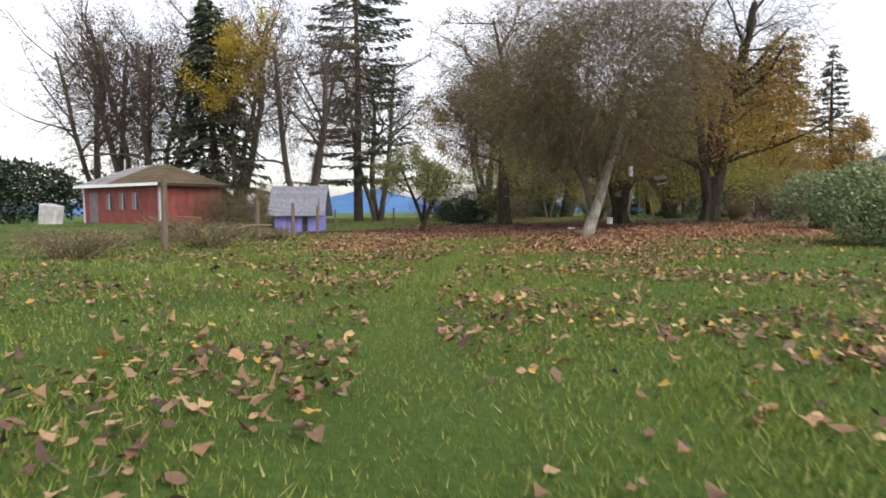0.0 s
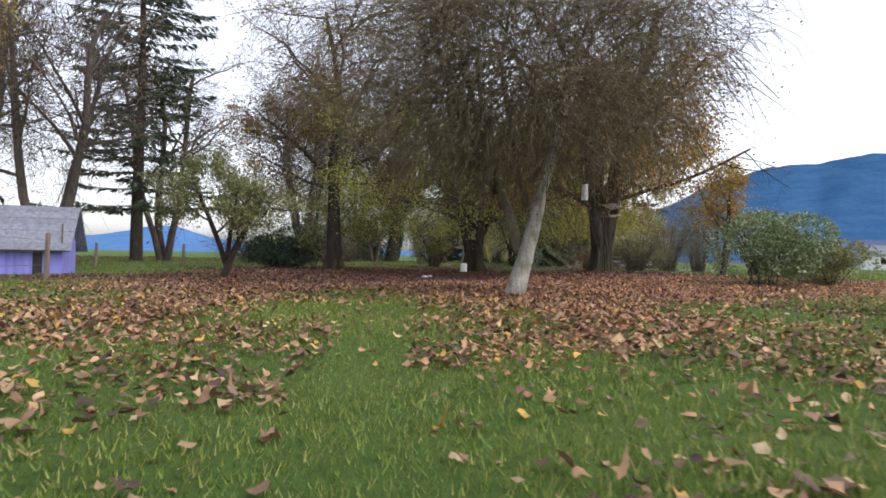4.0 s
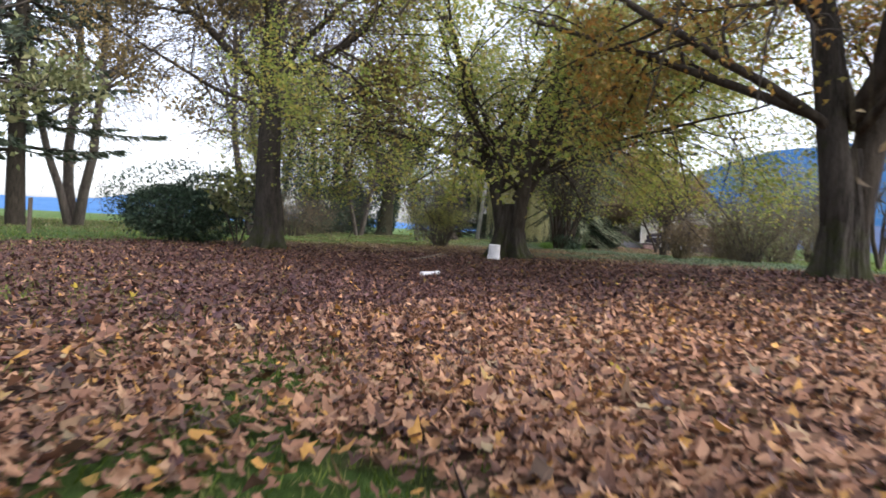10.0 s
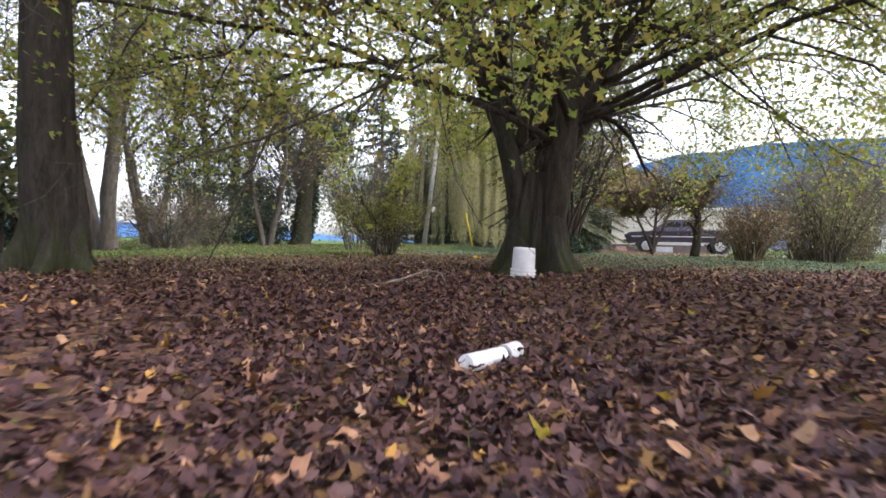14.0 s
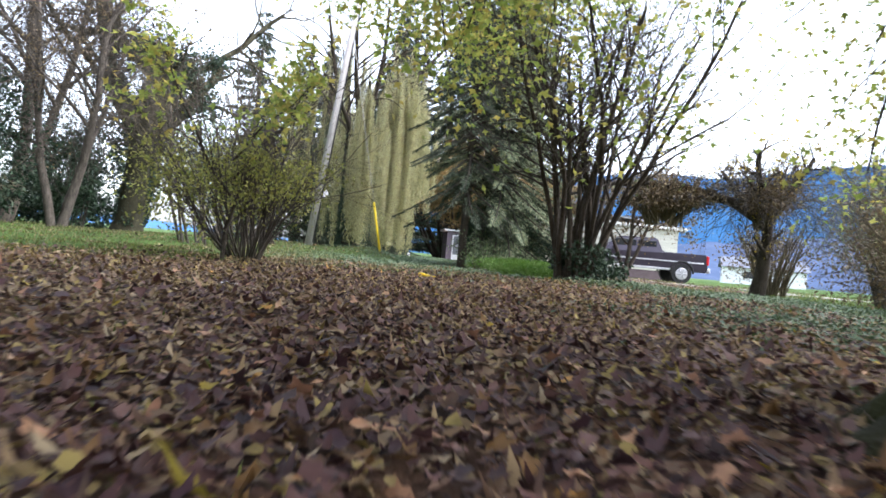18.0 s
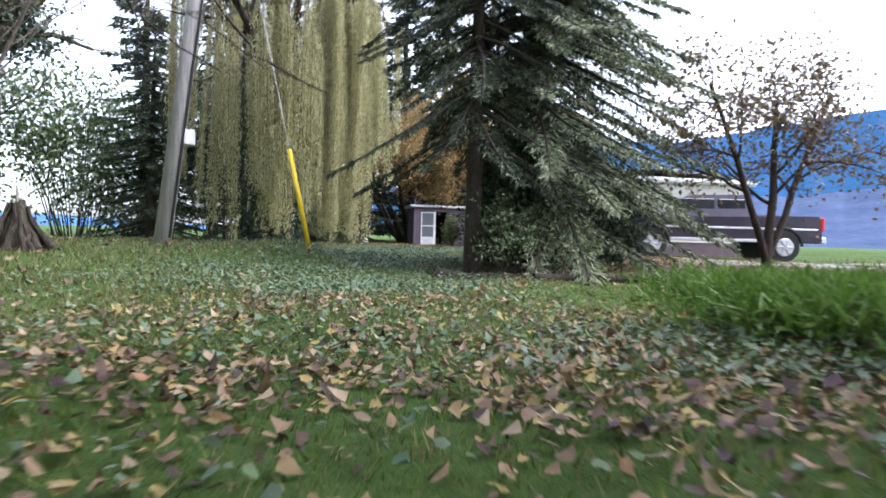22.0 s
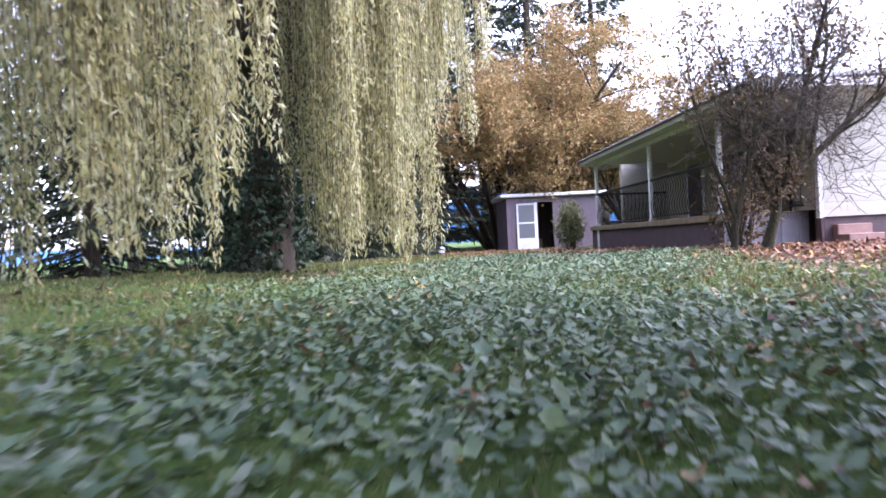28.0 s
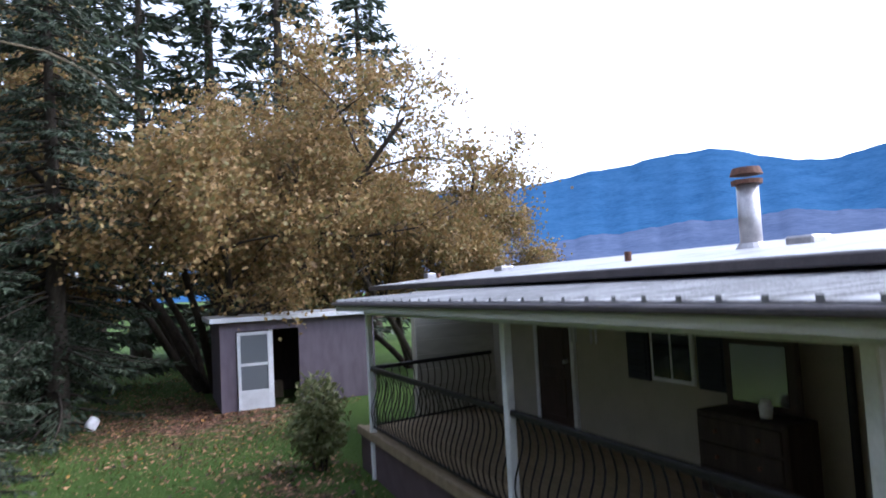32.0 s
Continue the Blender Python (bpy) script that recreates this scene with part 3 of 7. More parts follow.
m, n, l, p = shader("ground_cover")
co = n.new("ShaderNodeTexCoord")
no = [n.new("ShaderNodeTexNoise") for _ in range(4)]
for q, s in zip(no, (0.35, 3.0, 22.0, 90.0)):
    q.inputs["Scale"].default_value, q.inputs["Detail"].default_value = s, 6
    l.new(co.outputs["Object"], q.inputs["Vector"])
rg = ramp(n, [(0.3, (0.035, 0.06, 0.012)), (0.5, (0.06, 0.105, 0.02)), (0.7, (0.10, 0.14, 0.035))])
addn = n.new("ShaderNodeMath")
addn.operation = "MULTIPLY_ADD"
addn.inputs[1].default_value = 0.5
l.new(no[2].outputs["Fac"], addn.inputs[0])
half = n.new("ShaderNodeMath")
half.operation = "MULTIPLY"
half.inputs[1].default_value = 0.5
l.new(no[0].outputs["Fac"], half.inputs[0])
l.new(half.outputs[0], addn.inputs[2])
l.new(addn.outputs[0], rg.inputs["Fac"])
vor = n.new("ShaderNodeTexVoronoi")
vor.inputs["Scale"].default_value = 11
l.new(co.outputs["Object"], vor.inputs["Vector"])
rl = ramp(n, [(0.1, (0.035, 0.02, 0.015)), (0.35, (0.09, 0.05, 0.035)), (0.6, (0.16, 0.09, 0.06)), (0.9, (0.26, 0.15, 0.10))])
sepc = n.new("ShaderNodeSeparateColor")
l.new(vor.outputs["Color"], sepc.inputs["Color"])
l.new(sepc.outputs["Red"], rl.inputs["Fac"])
att = n.new("ShaderNodeAttribute")
att.attribute_name = "litter"
edge = n.new("ShaderNodeMath")
edge.operation = "MULTIPLY_ADD"
edge.inputs[1].default_value = 0.9
shift = n.new("ShaderNodeMath")
shift.operation = "SUBTRACT"
shift.inputs[1].default_value = 0.5
l.new(no[1].outputs["Fac"], shift.inputs[0])
l.new(shift.outputs[0], edge.inputs[0])
l.new(att.outputs["Fac"], edge.inputs[2])
cut = ramp(n, [(0.35, (0, 0, 0)), (0.6, (1, 1, 1))])
l.new(edge.outputs[0], cut.inputs["Fac"])
mx = n.new("ShaderNodeMix")
mx.data_type = "RGBA"
l.new(cut.outputs["Color"], mx.inputs["Factor"])
l.new(rg.outputs["Color"], mx.inputs["A"])
l.new(rl.outputs["Color"], mx.inputs["B"])
l.new(mx.outputs["Result"], p.inputs["Base Color"])
p.inputs["Roughness"].default_value = 0.95
p.inputs["Specular IOR Level"].default_value = 0.15
b = n.new("ShaderNodeBump")
b.inputs["Strength"].default_value, b.inputs["Distance"].default_value = 0.9, 0.04
l.new(no[3].outputs["Fac"], b.inputs["Height"])
l.new(b.outputs["Normal"], p.inputs["Normal"])
ground.data.materials.append(m)

TRAIL = np.array([(-0.3, 4), (-0.5, 12), (0.4, 18), (3.2, 25.5), (5, 31), (7.5, 38), (9, 43), (13, 48.5), (17, 54), (20, 58), (23.2, 61.5), (28, 66.5), (32, 71)], float)


def trail_gap(x, y):
    best = np.full(np.shape(x), 1e9)
    for (ax, ay), (bx, by) in zip(TRAIL[:-1], TRAIL[1:]):
        t = np.clip(((x - ax) * (bx - ax) + (y - ay) * (by - ay)) / ((bx - ax) ** 2 + (by - ay) ** 2), 0, 1)
        best = np.minimum(best, np.hypot(x - ax - t * (bx - ax), y - ay - t * (by - ay)))
    return best


def scatter(rng, count, weight, x0=-14, x1=45, y0=3, y1=90):
    """Points spread over the plan with a density given by weight(x, y), 0 to 1."""
    got, have = [], 0
    while have < count:
        x, y = rng.uniform(x0, x1, 400000), rng.uniform(y0, y1, 400000)
        ok = rng.uniform(0, 1, 400000) < weight(x, y)
        got.append(np.stack([x[ok], y[ok]], 1))
        have += ok.sum()
    return np.concatenate(got)[:count]


HOUSE_AT, HOUSE_U, HOUSE_N = np.array([33.27, 67.16]), np.array([0.542, 0.8404]), np.array([0.8404, -0.542])


def under_house(x, y):
    s = (x - HOUSE_AT[0]) * HOUSE_U[0] + (y - HOUSE_AT[1]) * HOUSE_U[1]
    d = (x - HOUSE_AT[0]) * HOUSE_N[0] + (y - HOUSE_AT[1]) * HOUSE_N[1]
    return ((d > -0.05) & (s > -0.3) & (s < 14)) | ((d > 1.8) & (s > -2)) | ((s > 14.8) & (s < 18.5) & (d > -1.7) & (d < 2.7))


def grass_weight(x, y):
    g = trail_gap(x, y)
    near = np.where(g < 2, 1.0, np.where(g < 5, 0.42, np.where(g < 10, 0.1, 0.02)))
    return near * (1 - 0.97 * litter_at(x, y)) * (1 - 0.5 * disc(x, y, 16.6, 53.0, 2.4, 0.5)) * ~under_house(x, y) * (0.75 + 0.25 * np.clip(wave(x * 1.7, y * 1.7), -1, 1))


rng = np.random.default_rng(11)
pts = scatter(rng, 400000, grass_weight)
N = len(pts)
g = trail_gap(pts[:, 0], pts[:, 1])
root = np.column_stack([pts, land(pts[:, 0], pts[:, 1]) - 0.005])
hgt = rng.uniform(0.02, 0.066, N) * (1 + 0.06 * g) * (1 + 0.35 * np.clip(wave(pts[:, 0] * 0.8, pts[:, 1] * 0.8), -0.8, 1))
ang = rng.uniform(0, 2 * np.pi, N)
wid = rng.uniform(0.003, 0.006, N) * (1 + 0.25 * g)
side = np.column_stack([np.cos(ang), np.sin(ang), np.zeros(N)]) * wid[:, None]
lean = np.column_stack([rng.normal(size=N) * 0.45, rng.normal(size=N) * 0.45, np.ones(N)]) * hgt[:, None]
v = np.stack([root - side, root + side, root + lean], 1)
worn = rng.uniform(0, 1, N) < 1 / (1 + np.exp(-(pts[:, 1] - 54) / 1.5)) * 0.85
for pick, mat, label in ((~worn, GRASS, "short uneven green lawn grass growing on the ground"), (worn, GRASS_DULL, "worn dull-green lawn grass growing near the house")):
    w = v[pick].reshape(-1, 3)
    tagged(soup("grass", w, np.arange(len(w)).reshape(-1, 3), mat), label, "grass", kind="stuff")


def fallen(name, label, seed, count, weight, size, mat, lobes=5, lift=0.02, notch=0.72):
    """Curled, lobed leaves lying on the ground: a fan of corners round each centre."""
    rng = np.random.default_rng(seed)
    pts = scatter(rng, count, weight)
    N, K = len(pts), lobes * 2
    th = np.arange(K) * 2 * np.pi / K
    prof = np.where(np.arange(K) % 2 == 0, 1.0, notch)
    prof[0], prof[K // 2] = 1.25, 0.8
    R = size * rng.uniform(0.55, 1.2, N)
    rr = prof[None] * R[:, None] * rng.uniform(0.6, 1.15, (N, K))
    curl = rng.uniform(-0.4, 1.3, N)
    ax = rng.uniform(0, np.pi, N)
    X, Y = rr * np.cos(th), rr * np.sin(th) * rng.uniform(0.6, 1, N)[:, None]
    Z = curl[:, None] * (X * np.cos(ax)[:, None] + Y * np.sin(ax)[:, None]) ** 2 / R[:, None] + rng.normal(size=(N, K)) * 0.09 * R[:, None]
    tilt = rng.normal(size=(N, 2)) * 0.3
    Z = Z + X * tilt[:, :1] + Y * tilt[:, 1:]
    a = rng.uniform(0, 2 * np.pi, N)[:, None]
    low = np.minimum(Z.min(1), 0)[:, None]
    z0 = land(pts[:, 0], pts[:, 1])[:, None] + 0.004 + rng.uniform(0, lift, (N, 1))
    px, py, pz = pts[:, :1] + X * np.cos(a) - Y * np.sin(a), pts[:, 1:] + X * np.sin(a) + Y * np.cos(a), z0 + Z - low * 0.8
    rim = np.stack([px, py, pz], -1)
    mid = np.stack([pts[:, 0], pts[:, 1], (z0 - low * 0.8)[:, 0]], -1)[:, None]
    v = np.concatenate([mid, rim], 1).reshape(-1, 3)
    k = np.arange(K)
    f = np.stack([np.zeros(K, int), 1 + k, 1 + (k + 1) % K], -1)
    f = (f[None] + (np.arange(N) * (K + 1))[:, None, None]).reshape(-1, 3)
    ob = soup(name, v, f, mat)
    return tagged(ob, label, "leaf litter", kind="stuff")


def dense_weight(x, y):
    g = trail_gap(x, y)
    late = 1 / (1 + np.exp(-(y - 46 + 0.3 * (x - 10)) / 1.2))
    return litter_at(x, y) * (0.25 + 0.75 * np.exp(-((g / 6) ** 2))) * (1 - 0.85 * late) * ~under_house(x, y)


def late_weight(x, y):
    g = trail_gap(x, y)
    late = 1 / (1 + np.exp(-(y - 45 + 0.3 * (x - 10)) / 1.2))
    lawn = disc(x, y, 16.9, 53.2, 2.9, 0.7) * 1.4 * np.clip(0.5 + 0.7 * wave(x * 1.6, y * 1.6), 0.1, 1) + disc(x, y, 18.3, 55.6, 2.6, 1.0) * 0.14
    return np.maximum(litter_at(x, y) * late * ((x < 29) | (y < 62)), lawn) * np.exp(-((g / 6) ** 2)) * ~under_house(x, y)


def lawn_weight(x, y):
    g = trail_gap(x, y)
    k = np.clip(0.45 + 0.8 * wave(x * 1.3 + 3, y * 1.3), 0.1, 1) * (g > 0.3)
    south = np.clip((34 - y) / 6, 0, 1) * (0.34 + 0.22 * np.clip((y - 5) / 12, 0, 1)) * (0.55 + 0.45 * np.clip((x + 3) / 6, 0, 1))
    south = np.maximum(south, 0.9 * disc(x, y, 3.0, 9.5, 2.2, 0.6) + 0.8 * disc(x, y, 4.5, 20.5, 2.2, 0.8) + 0.8 * disc(x, y, -1.6, 21.5, 1.5, 0.6))
    north = 0.03 * np.clip((y - 52) / 3, 0, 1)
    return np.maximum(south, north) * k * np.exp(-((g / 8) ** 2)) * ~under_house(x, y)


def red_share(x, y):
    """Where the dark red leaves of the spreading maple lie."""
    return 1 / (1 + np.exp(-(y - 31.6 + 1.5 * wave(x * 0.7, y * 0.7)) / 1.0))


def beside(x, y):
    return trail_gap(x, y) < 1.3


def tan_weight(x, y):
    return dense_weight(x, y) * (1 - 0.95 * red_share(x, y))


def red_weight(x, y):
    return dense_weight(x, y) * red_share(x, y)


fallen("fallen_leaves", "thick carpet of brown and tan fallen leaves under the trees", 21, 48000, lambda x, y: tan_weight(x, y) * ~beside(x, y), 0.043, LITTER, 3, 0.05)
fallen("fallen_leaves", "brown and tan lobed leaves lying thick beside the track", 27, 14000, lambda x, y: tan_weight(x, y) * beside(x, y), 0.04, LITTER, 5, 0.05)
fallen("red_fallen_leaves", "thick carpet of dark reddish-brown fallen maple leaves", 26, 54000, lambda x, y: red_weight(x, y) * ~beside(x, y), 0.041, LITTER_RED, 3, 0.05)
fallen("red_fallen_leaves", "dark reddish-brown lobed maple leaves beside the track", 28, 31000, lambda x, y: red_weight(x, y) * beside(x, y), 0.033, LITTER_RED, 5, 0.05)
fallen("small_fallen_leaves", "small yellowish and brown fallen leaves among the bushes", 22, 68000, late_weight, 0.03, LITTER_SMALL, 3, 0.035)
fallen("scattered_leaves", "scattered tan and dark brown leaves lying on the lawn", 23, 24000, lawn_weight, 0.049, LITTER_LAWN, 4, 0.06)


fallen("yellow_maple_leaves", "single bright yellow maple leaves lying on the brown litter", 29, 300, lambda x, y: litter_at(x, y) * (y > 30) * (y < 53) * (trail_gap(x, y) < 5), 0.046, YELLOW_LEAF, 5, 0.05, 0.62)


def yard_weight(x, y):
    return litter_at(x, y) * (x > 29) * (y > 62) * ~under_house(x, y)


fallen("yard_leaves", "tan and brown leaves lying on the bare earth along the house", 30, 9000, yard_weight, 0.038, LITTER, 3, 0.04)


def cover_weight(x, y):
    w = np.maximum.reduce([capsule(x, y, 22.2, 61.2, 29.0, 67.5, 1.6, 0.35), 0.7 * capsule(x, y, 19.4, 58.2, 22.5, 61.3, 1.5, 0.5), disc(x, y, 24.0, 61.8, 1.9, 0.5), capsule(x, y, 18.0, 55.8, 19.5, 58, 2.0, 0.6) * 0.2, disc(x, y, 20.6, 50.2, 2.6, 0.5), disc(x, y, 22.5, 46.5, 2.5, 0.6), 0.7 * capsule(x, y, 17.0, 46.5, 24, 43, 1.4, 0.5), disc(x, y, 19.2, 53.4, 1.0, 0.4) * 0.8])
    return w * np.clip(0.65 + 0.6 * wave(x * 1.5, y * 1.5), 0.12, 1) * ~under_house(x, y)


cover = fallen("ground_ivy", "low green creeping plants with lobed leaves covering the lawn", 24, 76000, cover_weight, 0.024, COVER, 3, 0.085, 0.95)
tagged(cover, category="ground cover")


# ---- trees and shrubs ----
def ivy_sleeve(ob, seed, foot, head, r0, r1, count, leaf=DARK_LEAF, long=0.11, wide=0.1):
    """Ivy leaves crowding round a trunk, shaggier towards the top."""
    rng = np.random.default_rng(seed)
    t = rng.uniform(0, 1, (count, 1))
    a = rng.uniform(0, 2 * np.pi, (count, 1))
    shag = 1 + 0.3 * np.sin(3 * a + 9 * t) + 0.25 * np.sin(14 * t + 2 * a)
    r = (r0 + (r1 - r0) * t) * shag * rng.uniform(0.55, 1, (count, 1))
    out = np.hstack([np.cos(a), np.sin(a), np.zeros_like(a)])
    at = np.array(foot) + (np.array(head) - np.array(foot)) * t + out * r
    v, f = leaf_arrays(rng, at, long, wide, 0.5, out * 0.8)
    tagged(soup("ivy", v, f, leaf, ob), kind="stuff")


def up(x=0.0, y=0.0, z=1.0):
    return (x, y, z)


OAK = dict(levels=4, children=(7, 7, 6), wiggle=(0.07, 0.16, 0.2, 0.25), rise=(0.03, 0.03, 0.0, -0.02), tip=(0.45, 0.3, 0.35, 0.4), ratio=(0.5, 0.5, 0.45), thin=(0.5, 0.45, 0.5), angle=(58, 50, 45))
OAK["from"] = (0.35, 0.2, 0.15)
BARE = dict(OAK, children=(8, 6, 5), angle=(45, 42, 40), rise=(0.05, 0.05, 0.03, 0.0))
TWIGGY = dict(levels=4, children=(10, 11, 9), wiggle=(0.12, 0.2, 0.22, 0.28), rise=(0.05, 0.05, -0.03, -0.09), tip=(0.4, 0.3, 0.35, 0.4), ratio=(0.62, 0.5, 0.5), thin=(0.55, 0.4, 0.5), angle=(62, 52, 48))
TWIGGY["from"] = (0.3, 0.15, 0.1)
SPRAY = dict(levels=3, children=(7, 6), wiggle=(0.08, 0.14, 0.2), rise=(0.0, 0.02, 0.0), tip=(0.3, 0.3, 0.4), ratio=(0.42, 0.45), thin=(0.5, 0.5), angle=(35, 40))
SPRAY["from"] = (0.3, 0.2)

def fluted_foot(ob, mat, seed, outline, z_top, lobes, roots, lean=(0.0, 0.0), label=""):
    """The lower trunk: a fluted column that spreads into root buttresses. outline: (x, y, r) of the fused stems at the top."""
    rng = np.random.default_rng(seed)
    ring, rows = 132, 26
    th = np.linspace(0, 2 * np.pi, ring, endpoint=False)
    d = np.stack([np.cos(th), np.sin(th)], 1)
    hull = np.zeros(ring)
    for x, y, r in outline:
        along = d @ np.array([x, y])
        off = x * x + y * y - along**2
        hull = np.maximum(hull, np.where(off < r * r, along + np.sqrt(np.maximum(r * r - off, 0)), 0))
    hull = np.maximum(hull, hull.max() * 0.45)
    for _ in range(2):
        hull = (np.roll(hull, 1) + 2 * hull + np.roll(hull, -1)) / 4
    ph = np.sort(rng.uniform(0, 2 * np.pi / lobes * 0.7, lobes) + np.arange(lobes) * 2 * np.pi / lobes)
    out = rng.uniform(0.55, 1.0, lobes) * roots
    verts = []
    for z in np.linspace(0, 1, rows) ** 1.5:
        h = -0.2 + (z_top + 0.2) * z
        foot = math.exp(-max(h - 0.02, 0) * 3.6)
        mid = math.exp(-max(h, 0) * 1.6)
        r = hull * (1.0 - 0.55 * max(0.0, (z - 0.3) / 0.7) ** 1.5)
        for a, o in zip(ph, out):
            gap = np.angle(np.exp(1j * (th - a - 0.25 * h)))
            r = r + (o * foot + 0.1 * roots * mid) * np.exp(-((gap / (0.23 + 0.1 * z)) ** 2))
        r = r + 0.014 * np.sin(th * 23 + 1.5 * np.sin(4 * h)) + 0.012 * np.sin(th * 15 + 3 * h) + 0.022 * np.sin(th * 7 - 2 * h + 1)
        verts.append(np.column_stack([d[:, 0] * r + lean[0] * h, d[:, 1] * r + lean[1] * h, np.full(ring, h)]))
    v = np.concatenate(verts)
    i = np.arange(rows - 1)[:, None] * ring + np.arange(ring)[None]
    j = np.arange(rows - 1)[:, None] * ring + (np.arange(ring)[None] + 1) % ring
    return soup("root_flare", v, np.stack([i, j, j + ring, i + ring], -1).reshape(-1, 4), mat, ob, label, smooth=True)


# the pale leaning tree at the lawn's edge, a dense dome of fine twigs
wt = tree("pale_leaning_tree", "leaning pale-barked tree with a dense dome of bare olive-brown twigs", on(5.0, 24.7), 3,
          [((0, 0, 0), (0.36, 0.4, 1.0), 5.4, 0.172), ((0.0, 0.9, 2.0), (-0.55, 0.1, 1.0), 3.4, 0.085), ((0.27, 0.33, 0.85), (-0.2, 0.42, 1.0), 3.0, 0.12), ((-0.02, 1.1, 2.4), (0.05, 0.6, 1.0), 3.4, 0.08),
           ((0.6, 0.7, 1.75), (0.05, 0.6, 1.1), 3.8, 0.085), ((0.8, 0.9, 2.3), (0.8, -0.15, 1.0), 3.4, 0.075), ((0.95, 1.05, 2.7), (0.1, -0.6, 1.0), 3.0, 0.06), ((0.1, 0.75, 1.7), (-0.6, -0.45, 1.0), 3.0, 0.065)],
          dict(TWIGGY, children=(6, 6, 5), wiggle=(0.05, 0.2, 0.22, 0.28), rise=(0.05, 0.05, -0.03, -0.09), **{"from": (0.5, 0.15, 0.1)}), BARK_LICHEN, TWIG, BROWN_LEAF, 3500, 0.06, 0.03, 0.5, 0.2, flare=(1.35, 0.5), stem_mat=BARK_OLIVE)
twig_cloud(wt, 6, (0.7, 0.9, 4.6), (3.0, 2.9, 2.4), 520, 2.4, TWIG, 0.25, 0.018, 0.1, 2.6)
ends = twig_cloud(wt, 4, (0.7, 0.9, 4.7), (4.1, 3.9, 3.4), 12000, 1.25, TWIG, 0.5, 0.0075, 0.3, 2.35, open_to=(0.8, 0.5, -0.35))
rng = np.random.default_rng(17)
v, f = leaf_arrays(rng, ends[rng.integers(0, len(ends), 9000)] + rng.normal(size=(9000, 3)) * 0.1, 0.06, 0.035, 0.5)
tagged(soup("crown", v, f, BROWN_LEAF, wt), kind="stuff")

# the three great trunks over the leaf carpet
gold = tree("tall_left_tree", "tall dark trunk with moss at its foot and sparse golden leaves", on(5.8, 46.3), 5,
     [((0, 0, 0), (0.02, 0, 1), 13, 0.40), ((-0.1, 0.05, 4.5), (-1.15, 0.5, 1.0), 5.6, 0.15), ((-0.1, 0.0, 4.0), (-1.2, 0.4, 0.45), 5.4, 0.075), ((0.1, 0, 4.3), (0.95, -0.4, 0.12), 3.6, 0.06), ((0.15, 0, 5.2), (0.6, -0.25, 1.0), 4.6, 0.13), ((0.0, 0.1, 5.6), (0.2, 1.0, 0.8), 4.5, 0.12), ((0.0, -0.1, 5.4), (-0.3, -1.0, 0.7), 4.2, 0.11)],
     dict(OAK, children=(9, 7, 5), wiggle=(0.09, 0.18, 0.2, 0.25), rise=(0.02, 0.02, -0.03, -0.05), tip=(0.18, 0.25, 0.35, 0.4)), BARK_FOOT, TWIG_DARK, SPARSE_GOLD, 30000, 0.105, 0.08, 0.5, 0.4, stem_mat=BARK_DARK, keep=lambda p: (p[:, 2] > 3.8) & ((p[:, 2] > 6.0) | (np.hypot(p[:, 0], p[:, 1]) > 2.4)))
fluted_foot(gold, BARK_FOOT, 205, ((0, 0, 0.405),), 1.9, 6, 0.42, (0.02, 0))
twig_cloud(gold, 18, (0, 0, 8.4), (4.4, 4.4, 4.4), 1700, 1.8, TWIG_DARK, 0.1, 0.011, 0.3)
limbs = []
forks = (((-0.2, 0.12), (-0.12, 0.07), 0.19), ((0.1, -0.1), (0.15, -0.11), 0.23), ((0.14, 0.22), (0.17, 0.22), 0.19))
for k in range(15):
    a = k * 2.4 + 0.4
    q, w, z = (1.7, 2.7, 1.3, 2.2, 3.2)[k % 5], (7.4, 8.0, 7.0, 8.2, 7.8)[k % 5], 2.0 + 0.12 * k
    (fx, fy), (dx, dy), r = forks[k % 3]
    limbs.append(((fx + dx * (z - 0.6), fy + dy * (z - 0.6), z), (q * math.cos(a), q * math.sin(a), 1.0), w, 0.062))
for a, z, w in ((-1.15, 2.4, 8.4), (-0.7, 2.9, 9.0), (-0.2, 2.6, 8.6), (0.25, 3.0, 8.0)):
    limbs.append(((0.32, -0.28, z), (math.cos(a), math.sin(a), 0.32), w, 0.05))
stems = [((x, y, 0.5), (dx, dy, 1), 7.2, r) for (x, y), (dx, dy), r in forks]
stems += [((-0.34, 0.2, 1.7), (-0.42, 0.28, 1), 5.8, 0.1), ((-0.3, 0.15, 2.2), (0.06, -0.4, 1), 5.8, 0.1), ((0.29, -0.24, 1.8), (0.55, -0.32, 1), 6.0, 0.11), ((0.3, -0.26, 2.3), (0.2, -0.65, 1), 5.5, 0.09), ((0.36, 0.5, 1.9), (0.5, 0.5, 1), 5.6, 0.1), ((0.38, 0.55, 2.3), (-0.25, 0.5, 1), 5.5, 0.09)]


def maple_tips(p):
    """Leaves hang in the outer shell, low at the sides, and leave the space round the stems open."""
    out = np.hypot(p[:, 0], p[:, 1])
    return (p[:, 2] > 1.6) & (p[:, 2] < 9) & ((out > 2.0) | (p[:, 2] > 3.6)) & ((p[:, 2] > 3.0) | (out > 3.4)) & ((p[:, 2] > 3.0) | (p[:, 1] < 5.6))


